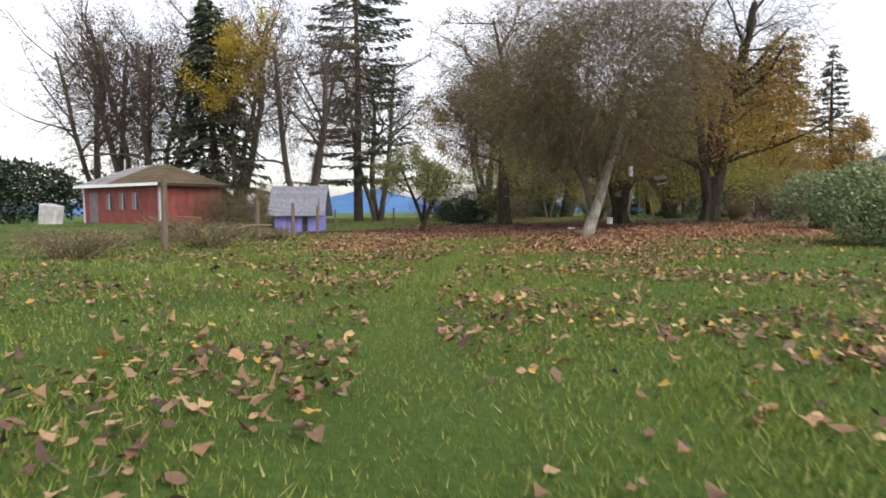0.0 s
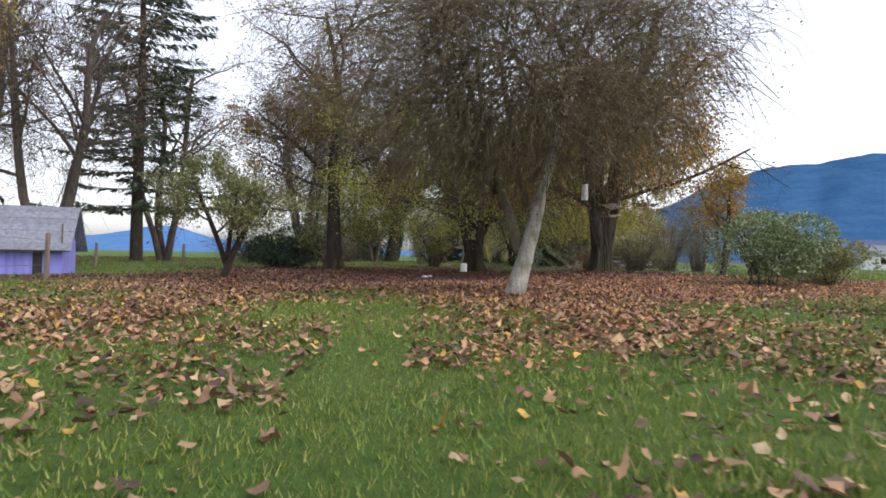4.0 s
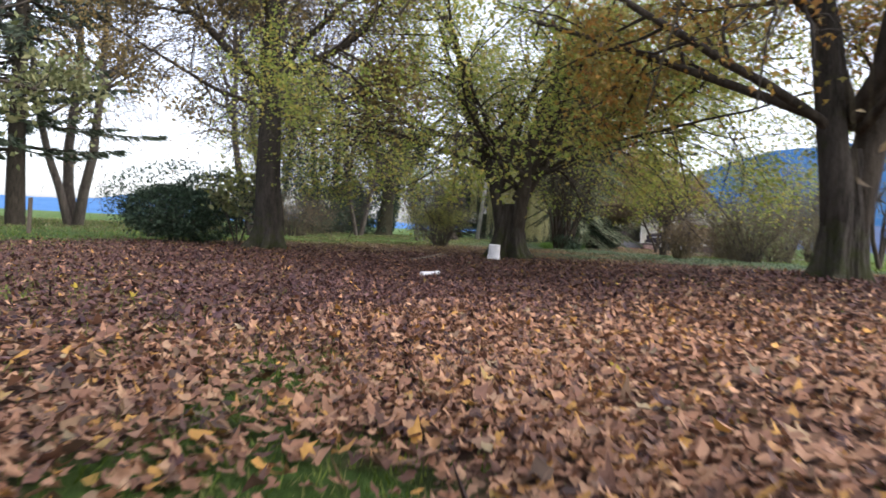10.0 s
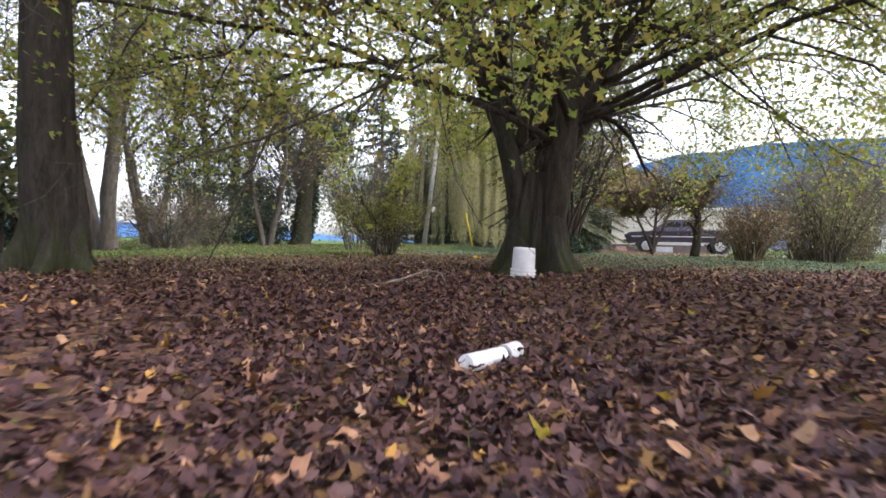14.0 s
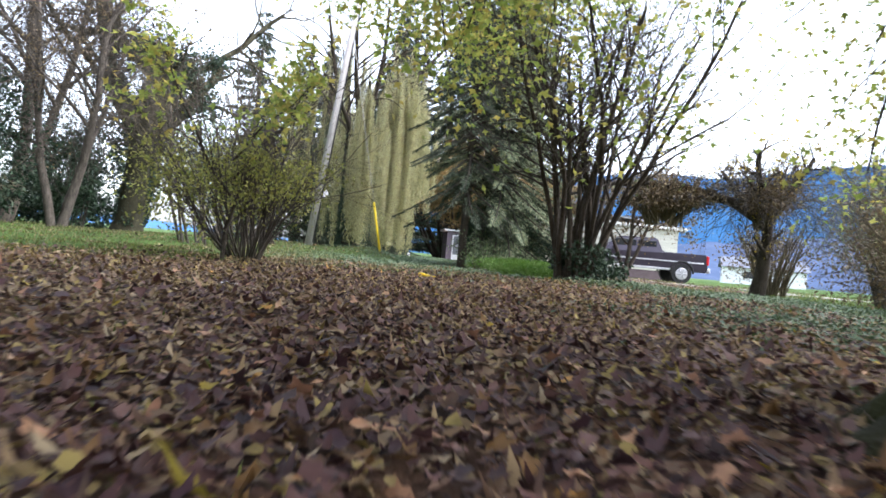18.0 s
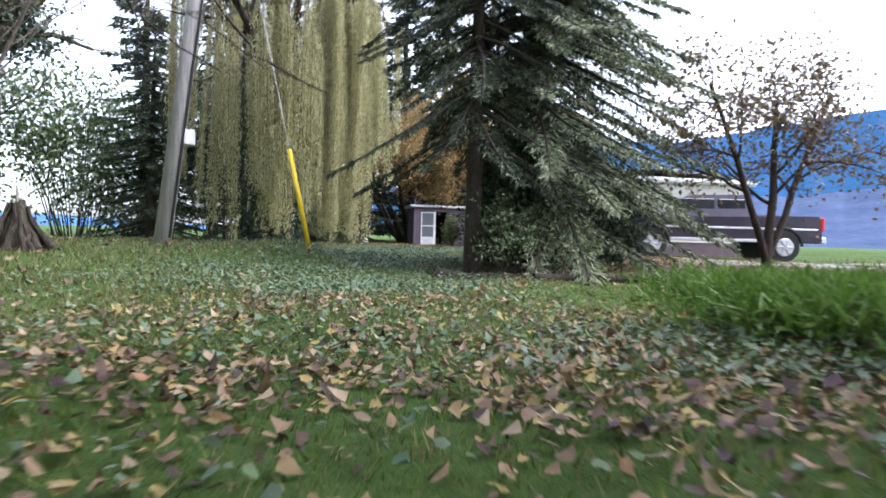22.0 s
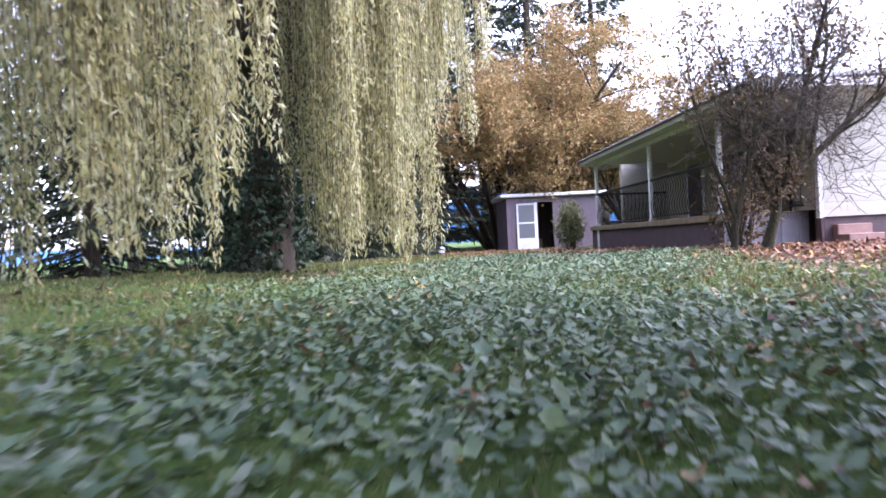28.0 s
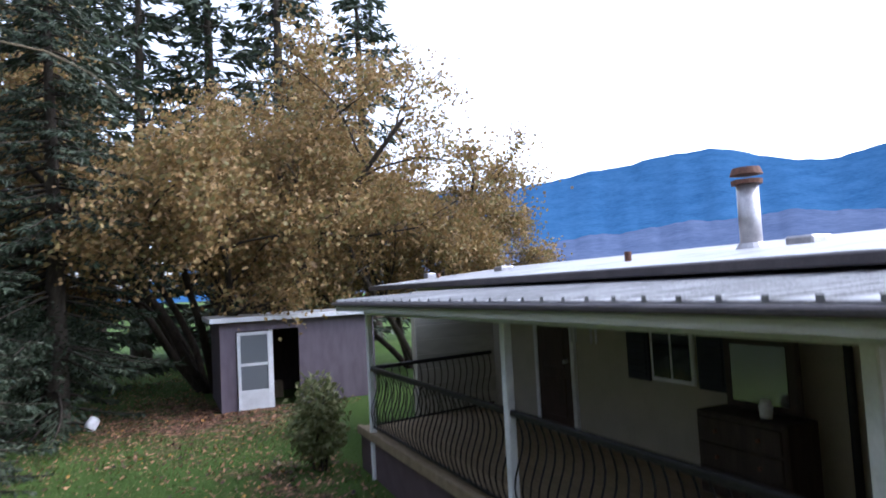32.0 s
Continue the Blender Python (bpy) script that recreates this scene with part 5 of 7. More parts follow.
        at.append(np.stack([np.interp(q, t, pts[:, j]) for j in range(3)], 1))
    L = np.array(lines)
    v, f = frusta(L[:, :-1].reshape(-1, 3), L[:, 1:].reshape(-1, 3), np.full(count * 6, 0.004), np.full(count * 6, 0.003))
    tagged(soup("strandwork", v, f, TWIG, ob), kind="stuff")
    at = np.concatenate(at) + rng.normal(size=(sum(map(len, at)), 3)) * 0.02
    v, f = leaf_arrays(rng, at, 0.092, 0.02, 1.3, None, spread=0.55)
    tagged(soup("crown", v, f, WILLOW, ob), kind="stuff")
    return ob


willow(on(26.4, 71.5), 81, "huge weeping willow with pale yellow-green curtains of leaves")
ivy_sleeve(bpy.data.objects["weeping_willow"], 161, (-0.2, 0, 0.0), (0.2, 0, 6.5), 0.75, 1.5, 9000)

# the yard by the house
tree("hazel", "wide hazel with many stems and a dome of orange-brown leaves", on(42.9, 84.0, 0, 0, 1.45), 91,
     [((math.cos(a) * 0.5, math.sin(a) * 0.5, 0), (math.cos(a) * q, math.sin(a) * q, 1), 6.6 * w, 0.09) for a, q, w in [(k * 2.4, 0.15 + 0.7 * ((k * 7) % 10) / 10, 0.75 + 0.3 * ((k * 3) % 7) / 7) for k in range(16)]],
     dict(OAK, children=(7, 6, 4), levels=4, angle=(45, 45, 45), rise=(-0.02, -0.03, -0.03, -0.04)), BARK_DARK, TWIG_DARK, HAZEL, 110000, 0.095, 0.075, 0.4, 0.3, keep=lambda p: p[:, 2] > 1.8)
tree("hazel", "wide hazel with many stems and a dome of orange-brown leaves", on(48.6, 80.3, 0, 0, 1.25), 92,
     [((math.cos(a) * 0.5, math.sin(a) * 0.5, 0), (math.cos(a) * q, math.sin(a) * q, 1), 5.6 * w, 0.09) for a, q, w in [(k * 2.4, 0.15 + 0.7 * ((k * 7) % 10) / 10, 0.75 + 0.3 * ((k * 3) % 7) / 7) for k in range(12)]],
     dict(OAK, children=(7, 6, 4), levels=4, angle=(45, 45, 45), rise=(-0.02, -0.03, -0.03, -0.04)), BARK_DARK, TWIG_DARK, HAZEL, 55000, 0.1, 0.08, 0.4, 0.3, keep=lambda p: p[:, 2] > 1.8)
bush("yew_mass", "tall dark evergreen mass behind the willow", on(27.2, 77.6), 98, (3.2, 1.8, 6.5), NEEDLE, 30000, 0.18, 0.06, stems=16, hollow=0.3, droop=0.5)
bush("yew_mass", "dense dark evergreen mass beside the yard", on(32.2, 79.2), 93, (2.0, 1.5, 1.7), NEEDLE, 14000, 0.14, 0.045, stems=16, hollow=0.5, droop=0.5)
bush("yew_mass", "dense dark evergreen mass beside the yard", on(36.5, 83.5), 94, (2.4, 2.0, 3.2), NEEDLE, 20000, 0.14, 0.045, stems=16, hollow=0.5, droop=0.5)
tree("house_shrub", "leaning shrub with upright shoots and few withered leaves", on(31.2, 65.35), 95,
     [((0, 0, 0), (0.27, -0.22, 1), 1.15, 0.085), ((0.26, -0.2, 0.95), (0.62, -0.5, 0.75), 2.3, 0.055), ((0.27, -0.22, 1.0), (0.12, -0.1, 1), 2.6, 0.05), ((-0.33, 0.27, 0), (0.05, -0.03, 1), 2.7, 0.05),
      ((0.15, -0.12, 0.6), (-0.1, 0.3, 1), 2.4, 0.035), ((0.5, -0.4, 1.25), (0.3, -0.1, 1), 2.2, 0.035), ((-0.3, 0.25, 0.5), (-0.3, 0.1, 1), 2.3, 0.03)],
     dict(BARE, children=(9, 6, 4), levels=4, angle=(38, 36, 38), rise=(0.03, 0.2, 0.12, 0.05)), BARK_MOSS, TWIG, BROWN_LEAF, 5200, 0.06, 0.045, 0.5, 0.18, category="shrub")
twig_cloud(bpy.data.objects["house_shrub"], 195, (0.35, -0.25, 2.0), (1.35, 1.2, 1.3), 900, 0.9, TWIG_DARK, -0.25, 0.006, 0.1, 0.7, outward=0.4)
bush("rose_bush", "leggy bush with pale pink and brown leaves by the porch post", on(32.5, 66.4), 96, (0.8, 0.7, 1.7), BROWN_LEAF, 700, 0.09, 0.06, stems=16, hollow=0.2)
bush("porch_shrub", "yellow-green shrub at the far porch corner", on(37.3, 74.5), 97, (0.55, 0.6, 1.5), OLIVE_LEAF, 2000, 0.11, 0.06, stems=10, hollow=0.3)

# weeds along the fence
for k, (x, y, sx, sz) in enumerate(((-7.5, 19.5, 1.4, 0.6), (-5.6, 22.5, 1.5, 0.7), (-7.5, 25.5, 1.6, 0.9), (-4.9, 27, 1.3, 0.5), (-7.6, 31.5, 1.2, 0.6), (-6.0, 30.2, 0.42, 2.0), (-9.5, 23, 2.0, 0.6), (-9, 29, 2.0, 0.5))):
    bush("dry_weeds", "low tangle of dry brown weeds and brambles", on(x, y), 100 + k, (sx, sx, sz), DRY_WEED, 1700, 0.1, 0.025, stems=50, stem_mat=TWIG, hollow=0.1, group="dry weeds")

# brushwood behind the trees
for k, (x, y, sx, sy, sz) in enumerate(((8.5, 62, 3.0, 2.0, 2.2), (3, 64, 4, 2.2, 2.4), (25, 47, 2.4, 2.2, 2.7), (29.5, 49.5, 2.6, 2.4, 4.2), (33, 50.5, 2.4, 2.2, 5.0), (-9, 47, 3, 2, 2.6), (-13, 50, 3, 2, 2.2))):
    br = bush("brushwood", "grey-brown tangle of bare brushwood", on(x, y), 130 + k, (sx, sy, sz), OLIVE_LEAF if x > 20 else BROWN_LEAF, 2400 if x > 20 else 900, 0.09, 0.05, stems=60, stem_mat=TWIG_DARK, hollow=0.2, group="brushwood")
    twig_cloud(br, 150 + k, (0, 0, sz * 0.5), (sx, sy, sz * 0.55), 1500, 1.1, TWIG, -0.1, 0.006, 0.1, 0.1)


# ---- distance: hills round the valley ----
def ridge(name, label, dist, crest_at, seed, dark, light, rough_crest=1.0):
    """A range of hills; crest_at: bearing (degrees to the left of north) and elevation in degrees along the crest."""
    rng = np.random.default_rng(seed)
    n, k = 260, 16
    table = np.array(crest_at)
    deg = np.linspace(table[0, 0], table[-1, 0], n)
    az = np.radians(deg)
    crest = np.tan(np.radians(np.interp(deg, table[:, 0], table[:, 1])))
    crest = np.convolve(np.pad(crest, 6, "edge"), np.ones(13) / 13, "valid")
    for f in (9, 19, 41, 73):
        crest += rough_crest * 0.012 / f**0.8 * np.sin(2 * np.pi * (f * np.linspace(0, 1, n) + rng.uniform()))
    u = np.linspace(0, 1, k)
    A, U = np.meshgrid(az, u)
    spur = 0.008 * (np.sin(A * 38 + 2 * np.sin(A * 17)) + 0.5 * np.sin(A * 91 + 3 * U)) * (1 - U) * U * 4
    D = dist * (1 - 0.45 * (1 - U)) * (1 + spur)
    Z = (U**1.3) * crest[None] * dist - 4
    v = np.stack([20 - np.sin(A) * D, 50 + np.cos(A) * D, Z], -1).reshape(-1, 3)
    i = (np.arange(k - 1)[:, None] * n + np.arange(n - 1)[None]).ravel()
    # dark and light already contain the blue of the air in between
    ob = soup(name, v, np.stack([i, i + 1, i + 1 + n, i + n], 1), surface(name + "_hazy_forest", dark, light, 0.011, 1.0, 0.2, fine=0.06, stretch=(1, 1, 3), dist=10.0, spec=0.0), smooth=True)
    return tagged(ob, label, "mountain", kind="structure")


# the blue and lilac are distance haze put into the slope colours
ridge("backdrop_mountain_east", "forested mountains beyond the valley, tinted blue with painted haze", 2600,
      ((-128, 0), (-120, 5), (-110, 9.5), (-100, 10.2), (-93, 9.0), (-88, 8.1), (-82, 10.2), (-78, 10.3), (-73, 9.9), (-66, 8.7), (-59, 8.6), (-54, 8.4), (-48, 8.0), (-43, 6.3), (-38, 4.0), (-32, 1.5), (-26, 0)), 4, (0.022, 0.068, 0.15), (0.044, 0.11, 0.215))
ridge("backdrop_mountain_foothill", "wooded foothill below the mountains, tinted lilac-blue with painted haze", 1700,
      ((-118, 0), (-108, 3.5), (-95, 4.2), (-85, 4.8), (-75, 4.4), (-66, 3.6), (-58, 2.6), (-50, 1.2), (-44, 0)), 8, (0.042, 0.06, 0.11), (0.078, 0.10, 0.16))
ridge("backdrop_hills_north", "low hills on the horizon, tinted pale blue with painted haze", 3600, ((-30, 0), (-10, 0.9), (-1, 1.1), (0.5, 1.4), (3.5, 2.7), (6.5, 1.4), (10, 1.1), (30, 1.0), (60, 0)), 6, (0.05, 0.12, 0.25), (0.08, 0.16, 0.31), 0.3)
# ---- materials of buildings ----
SIDING = surface("painted_siding", (0.42, 0.40, 0.34), (0.54, 0.52, 0.45), 3, 0.6, 0.15, stretch=(1, 1, 4))
SIDING_DARK = surface("beige_panel", (0.38, 0.35, 0.27), (0.47, 0.43, 0.34), 3, 0.7, 0.15)
WHITE_PAINT = surface("white_paint", (0.60, 0.60, 0.60), (0.80, 0.80, 0.80), 5, 0.55, 0.2)
SOFFIT = surface("soffit_panel", (0.55, 0.54, 0.52), (0.68, 0.67, 0.64), 3, 0.6, 0.1)
SKIRT = surface("purple_brown_skirting", (0.07, 0.048, 0.052), (0.115, 0.08, 0.086), 4, 0.8, 0.3)
SKIRT_PALE = surface("grey_skirting", (0.30, 0.30, 0.34), (0.42, 0.42, 0.46), 4, 0.7, 0.3)
DECK = surface("weathered_deck", (0.16, 0.12, 0.07), (0.30, 0.23, 0.14), 6, 0.8, 0.4, stretch=(8, 1, 1))
IRON = surface("black_iron", (0.012, 0.011, 0.012), (0.03, 0.027, 0.027), 20, 0.5, 0.3, metal=0.3)
ROOF_METAL = surface("weathered_metal_roof", (0.13, 0.13, 0.13), (0.40, 0.40, 0.405), 1.1, 0.5, 0.2, metal=0.2, stretch=(1, 3, 1))
GUTTER = surface("brown_gutter", (0.05, 0.042, 0.045), (0.10, 0.085, 0.085), 6, 0.5, 0.2)
SHUTTER = surface("dark_shutter", (0.008, 0.010, 0.02), (0.02, 0.022, 0.035), 8, 0.6, 0.2)
DOOR_DARK = surface("dark_door", (0.035, 0.022, 0.018), (0.07, 0.045, 0.035), 4, 0.5, 0.2, stretch=(3, 3, 0.5))
SHED_WALL = surface("mauve_plywood", (0.115, 0.09, 0.108), (0.19, 0.155, 0.18), 2.5, 0.8, 0.3, stretch=(2, 2, 0.6))
BLUE_PAINT = surface("faded_blue_boards", (0.14, 0.14, 0.42), (0.22, 0.22, 0.56), 3, 0.75, 0.3, stretch=(1, 1, 0.4))
RED_PAINT = surface("faded_red_boards", (0.15, 0.035, 0.032), (0.26, 0.075, 0.065), 3, 0.8, 0.3, stretch=(1, 1, 0.5))
SHINGLE = surface("grey_shingle", (0.09, 0.095, 0.12), (0.20, 0.21, 0.25), 7, 0.9, 0.5, fine=40)
DIRTY_WHITE = surface("dirty_white_plastic", (0.22, 0.21, 0.21), (0.46, 0.45, 0.46), 2.2, 0.7, 0.3)
PALE_SHINGLE = surface("pale_worn_shingle", (0.12, 0.115, 0.125), (0.27, 0.26, 0.275), 1.6, 0.95, 0.5, fine=30)
MOSSY_SHINGLE = surface("mossy_shingle", (0.05, 0.036, 0.02), (0.115, 0.085, 0.05), 1.2, 0.95, 0.5, fine=30)
GALV = surface("galvanised_pipe", (0.30, 0.29, 0.30), (0.50, 0.48, 0.48), 8, 0.4, 0.2, metal=0.7)
RUST = surface("rusty_metal", (0.07, 0.03, 0.02), (0.17, 0.08, 0.05), 10, 0.8, 0.4)
PLASTIC_WHITE = surface("dirty_white_plastic", (0.55, 0.54, 0.55), (0.78, 0.77, 0.78), 9, 0.45, 0.15)
YELLOW_PLASTIC = surface("yellow_plastic", (0.62, 0.42, 0.01), (0.78, 0.56, 0.02), 6, 0.4, 0.1)
POLE_WOOD = surface("grey_pole_wood", (0.25, 0.225, 0.21), (0.5, 0.455, 0.43), 4, 0.9, 0.5, stretch=(5, 5, 0.5))
OLD_WOOD = surface("weathered_wood", (0.075, 0.055, 0.04), (0.17, 0.135, 0.10), 4, 0.9, 0.5, stretch=(5, 5, 0.5))
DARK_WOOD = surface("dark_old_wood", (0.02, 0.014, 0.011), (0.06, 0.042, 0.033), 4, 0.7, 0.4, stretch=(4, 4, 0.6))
CAR_PAINT = surface("dark_grey_car_paint", (0.036, 0.03, 0.042), (0.055, 0.046, 0.062), 2, 0.3, 0.0, metal=0.4)
RUBBER = surface("tyre_rubber", (0.012, 0.012, 0.012), (0.03, 0.03, 0.03), 20, 0.9, 0.3)
ALLOY = surface("alloy_rim", (0.45, 0.45, 0.47), (0.62, 0.62, 0.64), 10, 0.35, 0.1, metal=0.8)
RED_GLASS = surface("red_lamp_glass", (0.45, 0.01, 0.01), (0.6, 0.02, 0.02), 10, 0.2, 0.0)
PINK_BRICK = surface("pink_brown_brick", (0.24, 0.15, 0.13), (0.36, 0.24, 0.21), 8, 0.9, 0.4)

m, n, l, p = shader("window_glass")
p.inputs["Base Color"].default_value = (0.02, 0.022, 0.025, 1)
p.inputs["Roughness"].default_value = 0.05
p.inputs["Specular IOR Level"].default_value = 0.7
GLASS = m
m, n, l, p = shader("insect_screen")
p.inputs["Base Color"].default_value = (0.16, 0.17, 0.18, 1)
p.inputs["Roughness"].default_value = 0.3
SCREEN = m
m, n, l, p = shader("mirror")
p.inputs["Base Color"].default_value, p.inputs["Metallic"].default_value, p.inputs["Roughness"].default_value = (0.42, 0.42, 0.44, 1), 1.0, 0.22
MIRROR = m


# ---- the house with its porch. Local x: into the house, y: along the porch, z: up ----
H = Matrix(((HOUSE_N[0], HOUSE_U[0], 0, HOUSE_AT[0]), (HOUSE_N[1], HOUSE_U[1], 0, HOUSE_AT[1]), (0, 0, 1, 0), (0, 0, 0, 1)))
house = thing("house", "low beige-sided house with a covered porch and pale metal roof", "house", H)
FLOOR, EAVE, WALL = 0.86, 2.69, 2.42
part("wall", boxed(1.55, 1.65, -0.3, -0.02, FLOOR, 2.7), SIDING_DARK, house)
wall = part("wall", boxed(WALL, WALL + 0.15, -0.3, 11.3, 0.0, 3.0), SIDING_DARK, house, "beige panelled porch wall")
end = part("wall", boxed(1.55, 8.6, -0.45, -0.3, 0.0, 2.95), SKIRT, house)
for k in range(9):
    z = 0.72 + k * 0.25
    bm = bmesh.new()
    box(bm, 1.53, 8.6, -0.50, -0.455, z, z + 0.245)
    bmesh.ops.rotate(bm, cent=(0, -0.47, z + 0.12), matrix=Matrix.Rotation(0.06, 3, "X"), verts=bm.verts)
    part("siding_board", bm, SIDING, end)
part("corner_trim", boxed(1.48, 1.55, -0.52, -0.42, 0.7, 2.8), WHITE_PAINT, house)
cheek = part("wall", boxed(0.98, WALL, 8.0, 8.15, 0.7, 2.9), SIDING_DARK, house)
for k in range(8):
    z = 0.9 + k * 0.24
    bm = bmesh.new()
    box(bm, 0.98, WALL, 7.95, 7.99, z, z + 0.235)
    bmesh.ops.rotate(bm, cent=(0, 7.97, z + 0.12), matrix=Matrix.Rotation(0.06, 3, "X"), verts=bm.verts)
    part("siding_board", bm, SIDING, cheek)
part("wall", boxed(WALL, 8.6, 11.3, 11.45, 0.0, 2.95), SIDING, house)
part("wall", boxed(8.5, 8.65, -0.3, 11.3, 0.0, 2.95), SIDING, house)
# porch floor
deck = part("porch_floor", boxed(0.02, WALL, 0.0, 8.0, FLOOR - 0.16, FLOOR - 0.03), DARK_WOOD, house)
for k in range(17):
    x = 0.02 + k * 0.14
    part("deck_board", boxed(x, x + 0.132, -0.02, 7.95, FLOOR - 0.03, FLOOR, 0.004), DECK, deck)
part("floor_edge", boxed(-0.06, 0.02, -0.05, 8.0, FLOOR - 0.12, FLOOR + 0.01, 0.008), DECK, house, "worn pale timber edge of the porch floor")
part("skirting", boxed(0.0, 0.04, 0.05, 8.0, -0.2, FLOOR - 0.16), SKIRT, house, "dark purple-brown skirting under the porch")
part("skirting", boxed(0.04, WALL, 0.0, 0.04, -0.2, FLOOR - 0.03), SKIRT_PALE, house, "pale grey skirting at the porch end")
for k in range(7):
    part("batten", boxed(0.1 + k * 0.33, 0.14 + k * 0.33, -0.03, 0.0, -0.2, FLOOR - 0.1), SKIRT_PALE, house)
# posts
for y, z0 in ((0.0, FLOOR), (3.25, FLOOR), (7.35, -0.1)):
    bm = boxed(-0.042, 0.042, y - 0.042, y + 0.042, z0, EAVE + 0.02, 0.01)
    box(bm, -0.055, 0.055, y - 0.055, y + 0.055, z0, z0 + 0.05, 0.008)
    part("post", bm, WHITE_PAINT, house, "chipped white porch post")
part("post", boxed(1.62, 1.72, -0.02, 0.06, -0.1, EAVE), DARK_WOOD, house)


def railing(x0, y0, x1, y1, step=0.125):
    length = math.hypot(x1 - x0, y1 - y0)
    d = Vector(((x1 - x0) / length, (y1 - y0) / length, 0))
    a = math.degrees(math.atan2(d.y, d.x))
    rail = part("railing", box(bmesh.new(), 0, length, -0.03, 0.03, FLOOR + 0.91, FLOOR + 0.97, 0.01, pose(x0, y0, 0, 0, 0, a)), IRON, house, "dark railing with curved iron balusters")
    part("bottom_rail", box(bmesh.new(), 0, length, -0.015, 0.015, FLOOR + 0.08, FLOOR + 0.11, 0, pose(x0, y0, 0, 0, 0, a)), IRON, rail)
    n = int(length / step)
    shared = None
    for k in range(n):
        q = Vector((x0, y0, 0)) + d * ((k + 0.5) * length / n)
        if shared is None:
            zz = np.linspace(0.1, 0.92, 9)
            bow = 0.055 * np.sin((zz - 0.1) / 0.82 * 2 * np.pi)
            side = np.array([-d.y, d.x])
            pts = np.stack([bow * side[0], bow * side[1], zz + FLOOR], 1)
            v, f = tube_arrays([(pts, np.full(9, 0.009))], 5)
            ob = soup("baluster", v, f, IRON, rail)
            shared = ob.data
        else:
            ob = new("baluster", shared)
            ob.parent = rail
        ob.location = q


railing(0.0, 0.05, 0.0, 3.2)
railing(0.0, 3.3, 0.0, 7.3)
railing(0.05, 7.4, 2.3, 7.85)
railing(0.05, 0.03, 1.6, 0.03)
# porch roof: a low lean-to of ribbed sheets
slope = 0.035
roof = part("porch_roof", boxed(-0.45, WALL + 0.3, -1.9, 7.45, 0.0, 0.04, 0, Matrix.Translation((0, 0, EAVE + 0.09 + 0.45 * slope)) @ Matrix.Rotation(-math.atan(slope), 4, "Y")), ROOF_METAL, house, "weathered ribbed metal porch roof")
for k in range(38):
    y = -1.85 + k * 0.25
    bm = boxed(-0.46, WALL + 0.28, y - 0.02, y + 0.02, 0.04, 0.065, 0, Matrix.Translation((0, 0, EAVE + 0.09 + 0.45 * slope)) @ Matrix.Rotation(-math.atan(slope), 4, "Y"))
    part("roof_rib", bm, ROOF_METAL, roof)
part("soffit", boxed(-0.4, WALL, -1.85, 7.4, EAVE + 0.0, EAVE + 0.03), SOFFIT, house, "pale porch ceiling")
part("beam", boxed(-0.06, 0.06, -1.8, 7.4, EAVE - 0.09, EAVE - 0.002), WHITE_PAINT, house)
part("fascia", boxed(-0.45, -0.41, -1.9, 7.45, EAVE - 0.01, EAVE + 0.08), SOFFIT, house)
part("fascia", boxed(-0.45, WALL + 0.2, -1.95, -1.9, EAVE - 0.02, EAVE + 0.1), SOFFIT, house)
part("fascia", boxed(-0.45, WALL + 0.2, 7.45, 7.5, EAVE - 0.02, EAVE + 0.1), SOFFIT, house)
part("gutter", boxed(-0.52, -0.455, -1.95, 7.5, EAVE + 0.06, EAVE + 0.115, 0.015), GUTTER, house, "dark gutter along the eave")
# main roof
bm = boxed(1.45, 5.2, -0.65, 11.7, 0, 0.07, 0, Matrix.Translation((1.45, 0, 2.98)) @ Matrix.Rotation(-0.085, 4, "Y") @ Matrix.Translation((-1.45, 0, 0)))
main = part("roof", bm, ROOF_METAL, house, "low pale-grey main roof")
part("roof", boxed(5.15, 9.2, -0.65, 11.7, 0, 0.07, 0, Matrix.Translation((5.15, 0, 3.30)) @ Matrix.Rotation(0.085, 4, "Y") @ Matrix.Translation((-5.15, 0, 0))), ROOF_METAL, house)
part("fascia", boxed(1.38, 1.44, -0.65, 11.7, 2.95, 3.04, 0.01), GUTTER, house)
part("fascia", boxed(1.45, 9.0, -0.71, -0.66, 2.9, 3.02, 0.01), SOFFIT, house)
part("soffit", boxed(1.46, 9.0, -0.64, -0.5, 2.84, 2.88), SOFFIT, house)
bm = cyl(bmesh.new(), (3.4, 3.4, 3.1), (3.4, 3.4, 3.95), 0.12, sides=16)
pipe = part("chimney", bm, GALV, house, "galvanised chimney pipe with a rusty cap", True)
part("cap", cyl(cyl(bmesh.new(), (3.4, 3.4, 3.95), (3.4, 3.4, 4.0), 0.17, sides=16), (3.4, 3.4, 4.06), (3.4, 3.4, 4.14), 0.18, 0.15, sides=16), RUST, pipe)
part("flashing", cyl(bmesh.new(), (3.4, 3.4, 3.1), (3.4, 3.4, 3.27), 0.24, 0.14, sides=16), GALV, pipe)
for x, y, s in ((3.3, 9.0, 0.15), (3.4, 2.7, 0.16), (3.7, 1.7, 0.17), (3.0, 12.0, 0.12)):
    part("roof_vent", boxed(x - s, x + s, y - s, y + s, 3.08, 3.29, 0.02), GALV, house)
part("vent_pipe", cyl(bmesh.new(), (2.7, 4.7, 3.0), (2.7, 4.7, 3.28), 0.045), RUST, house)
part("vent_pipe", cyl(bmesh.new(), (2.6, 10.6, 3.0), (2.6, 10.6, 3.25), 0.045), RUST, house)
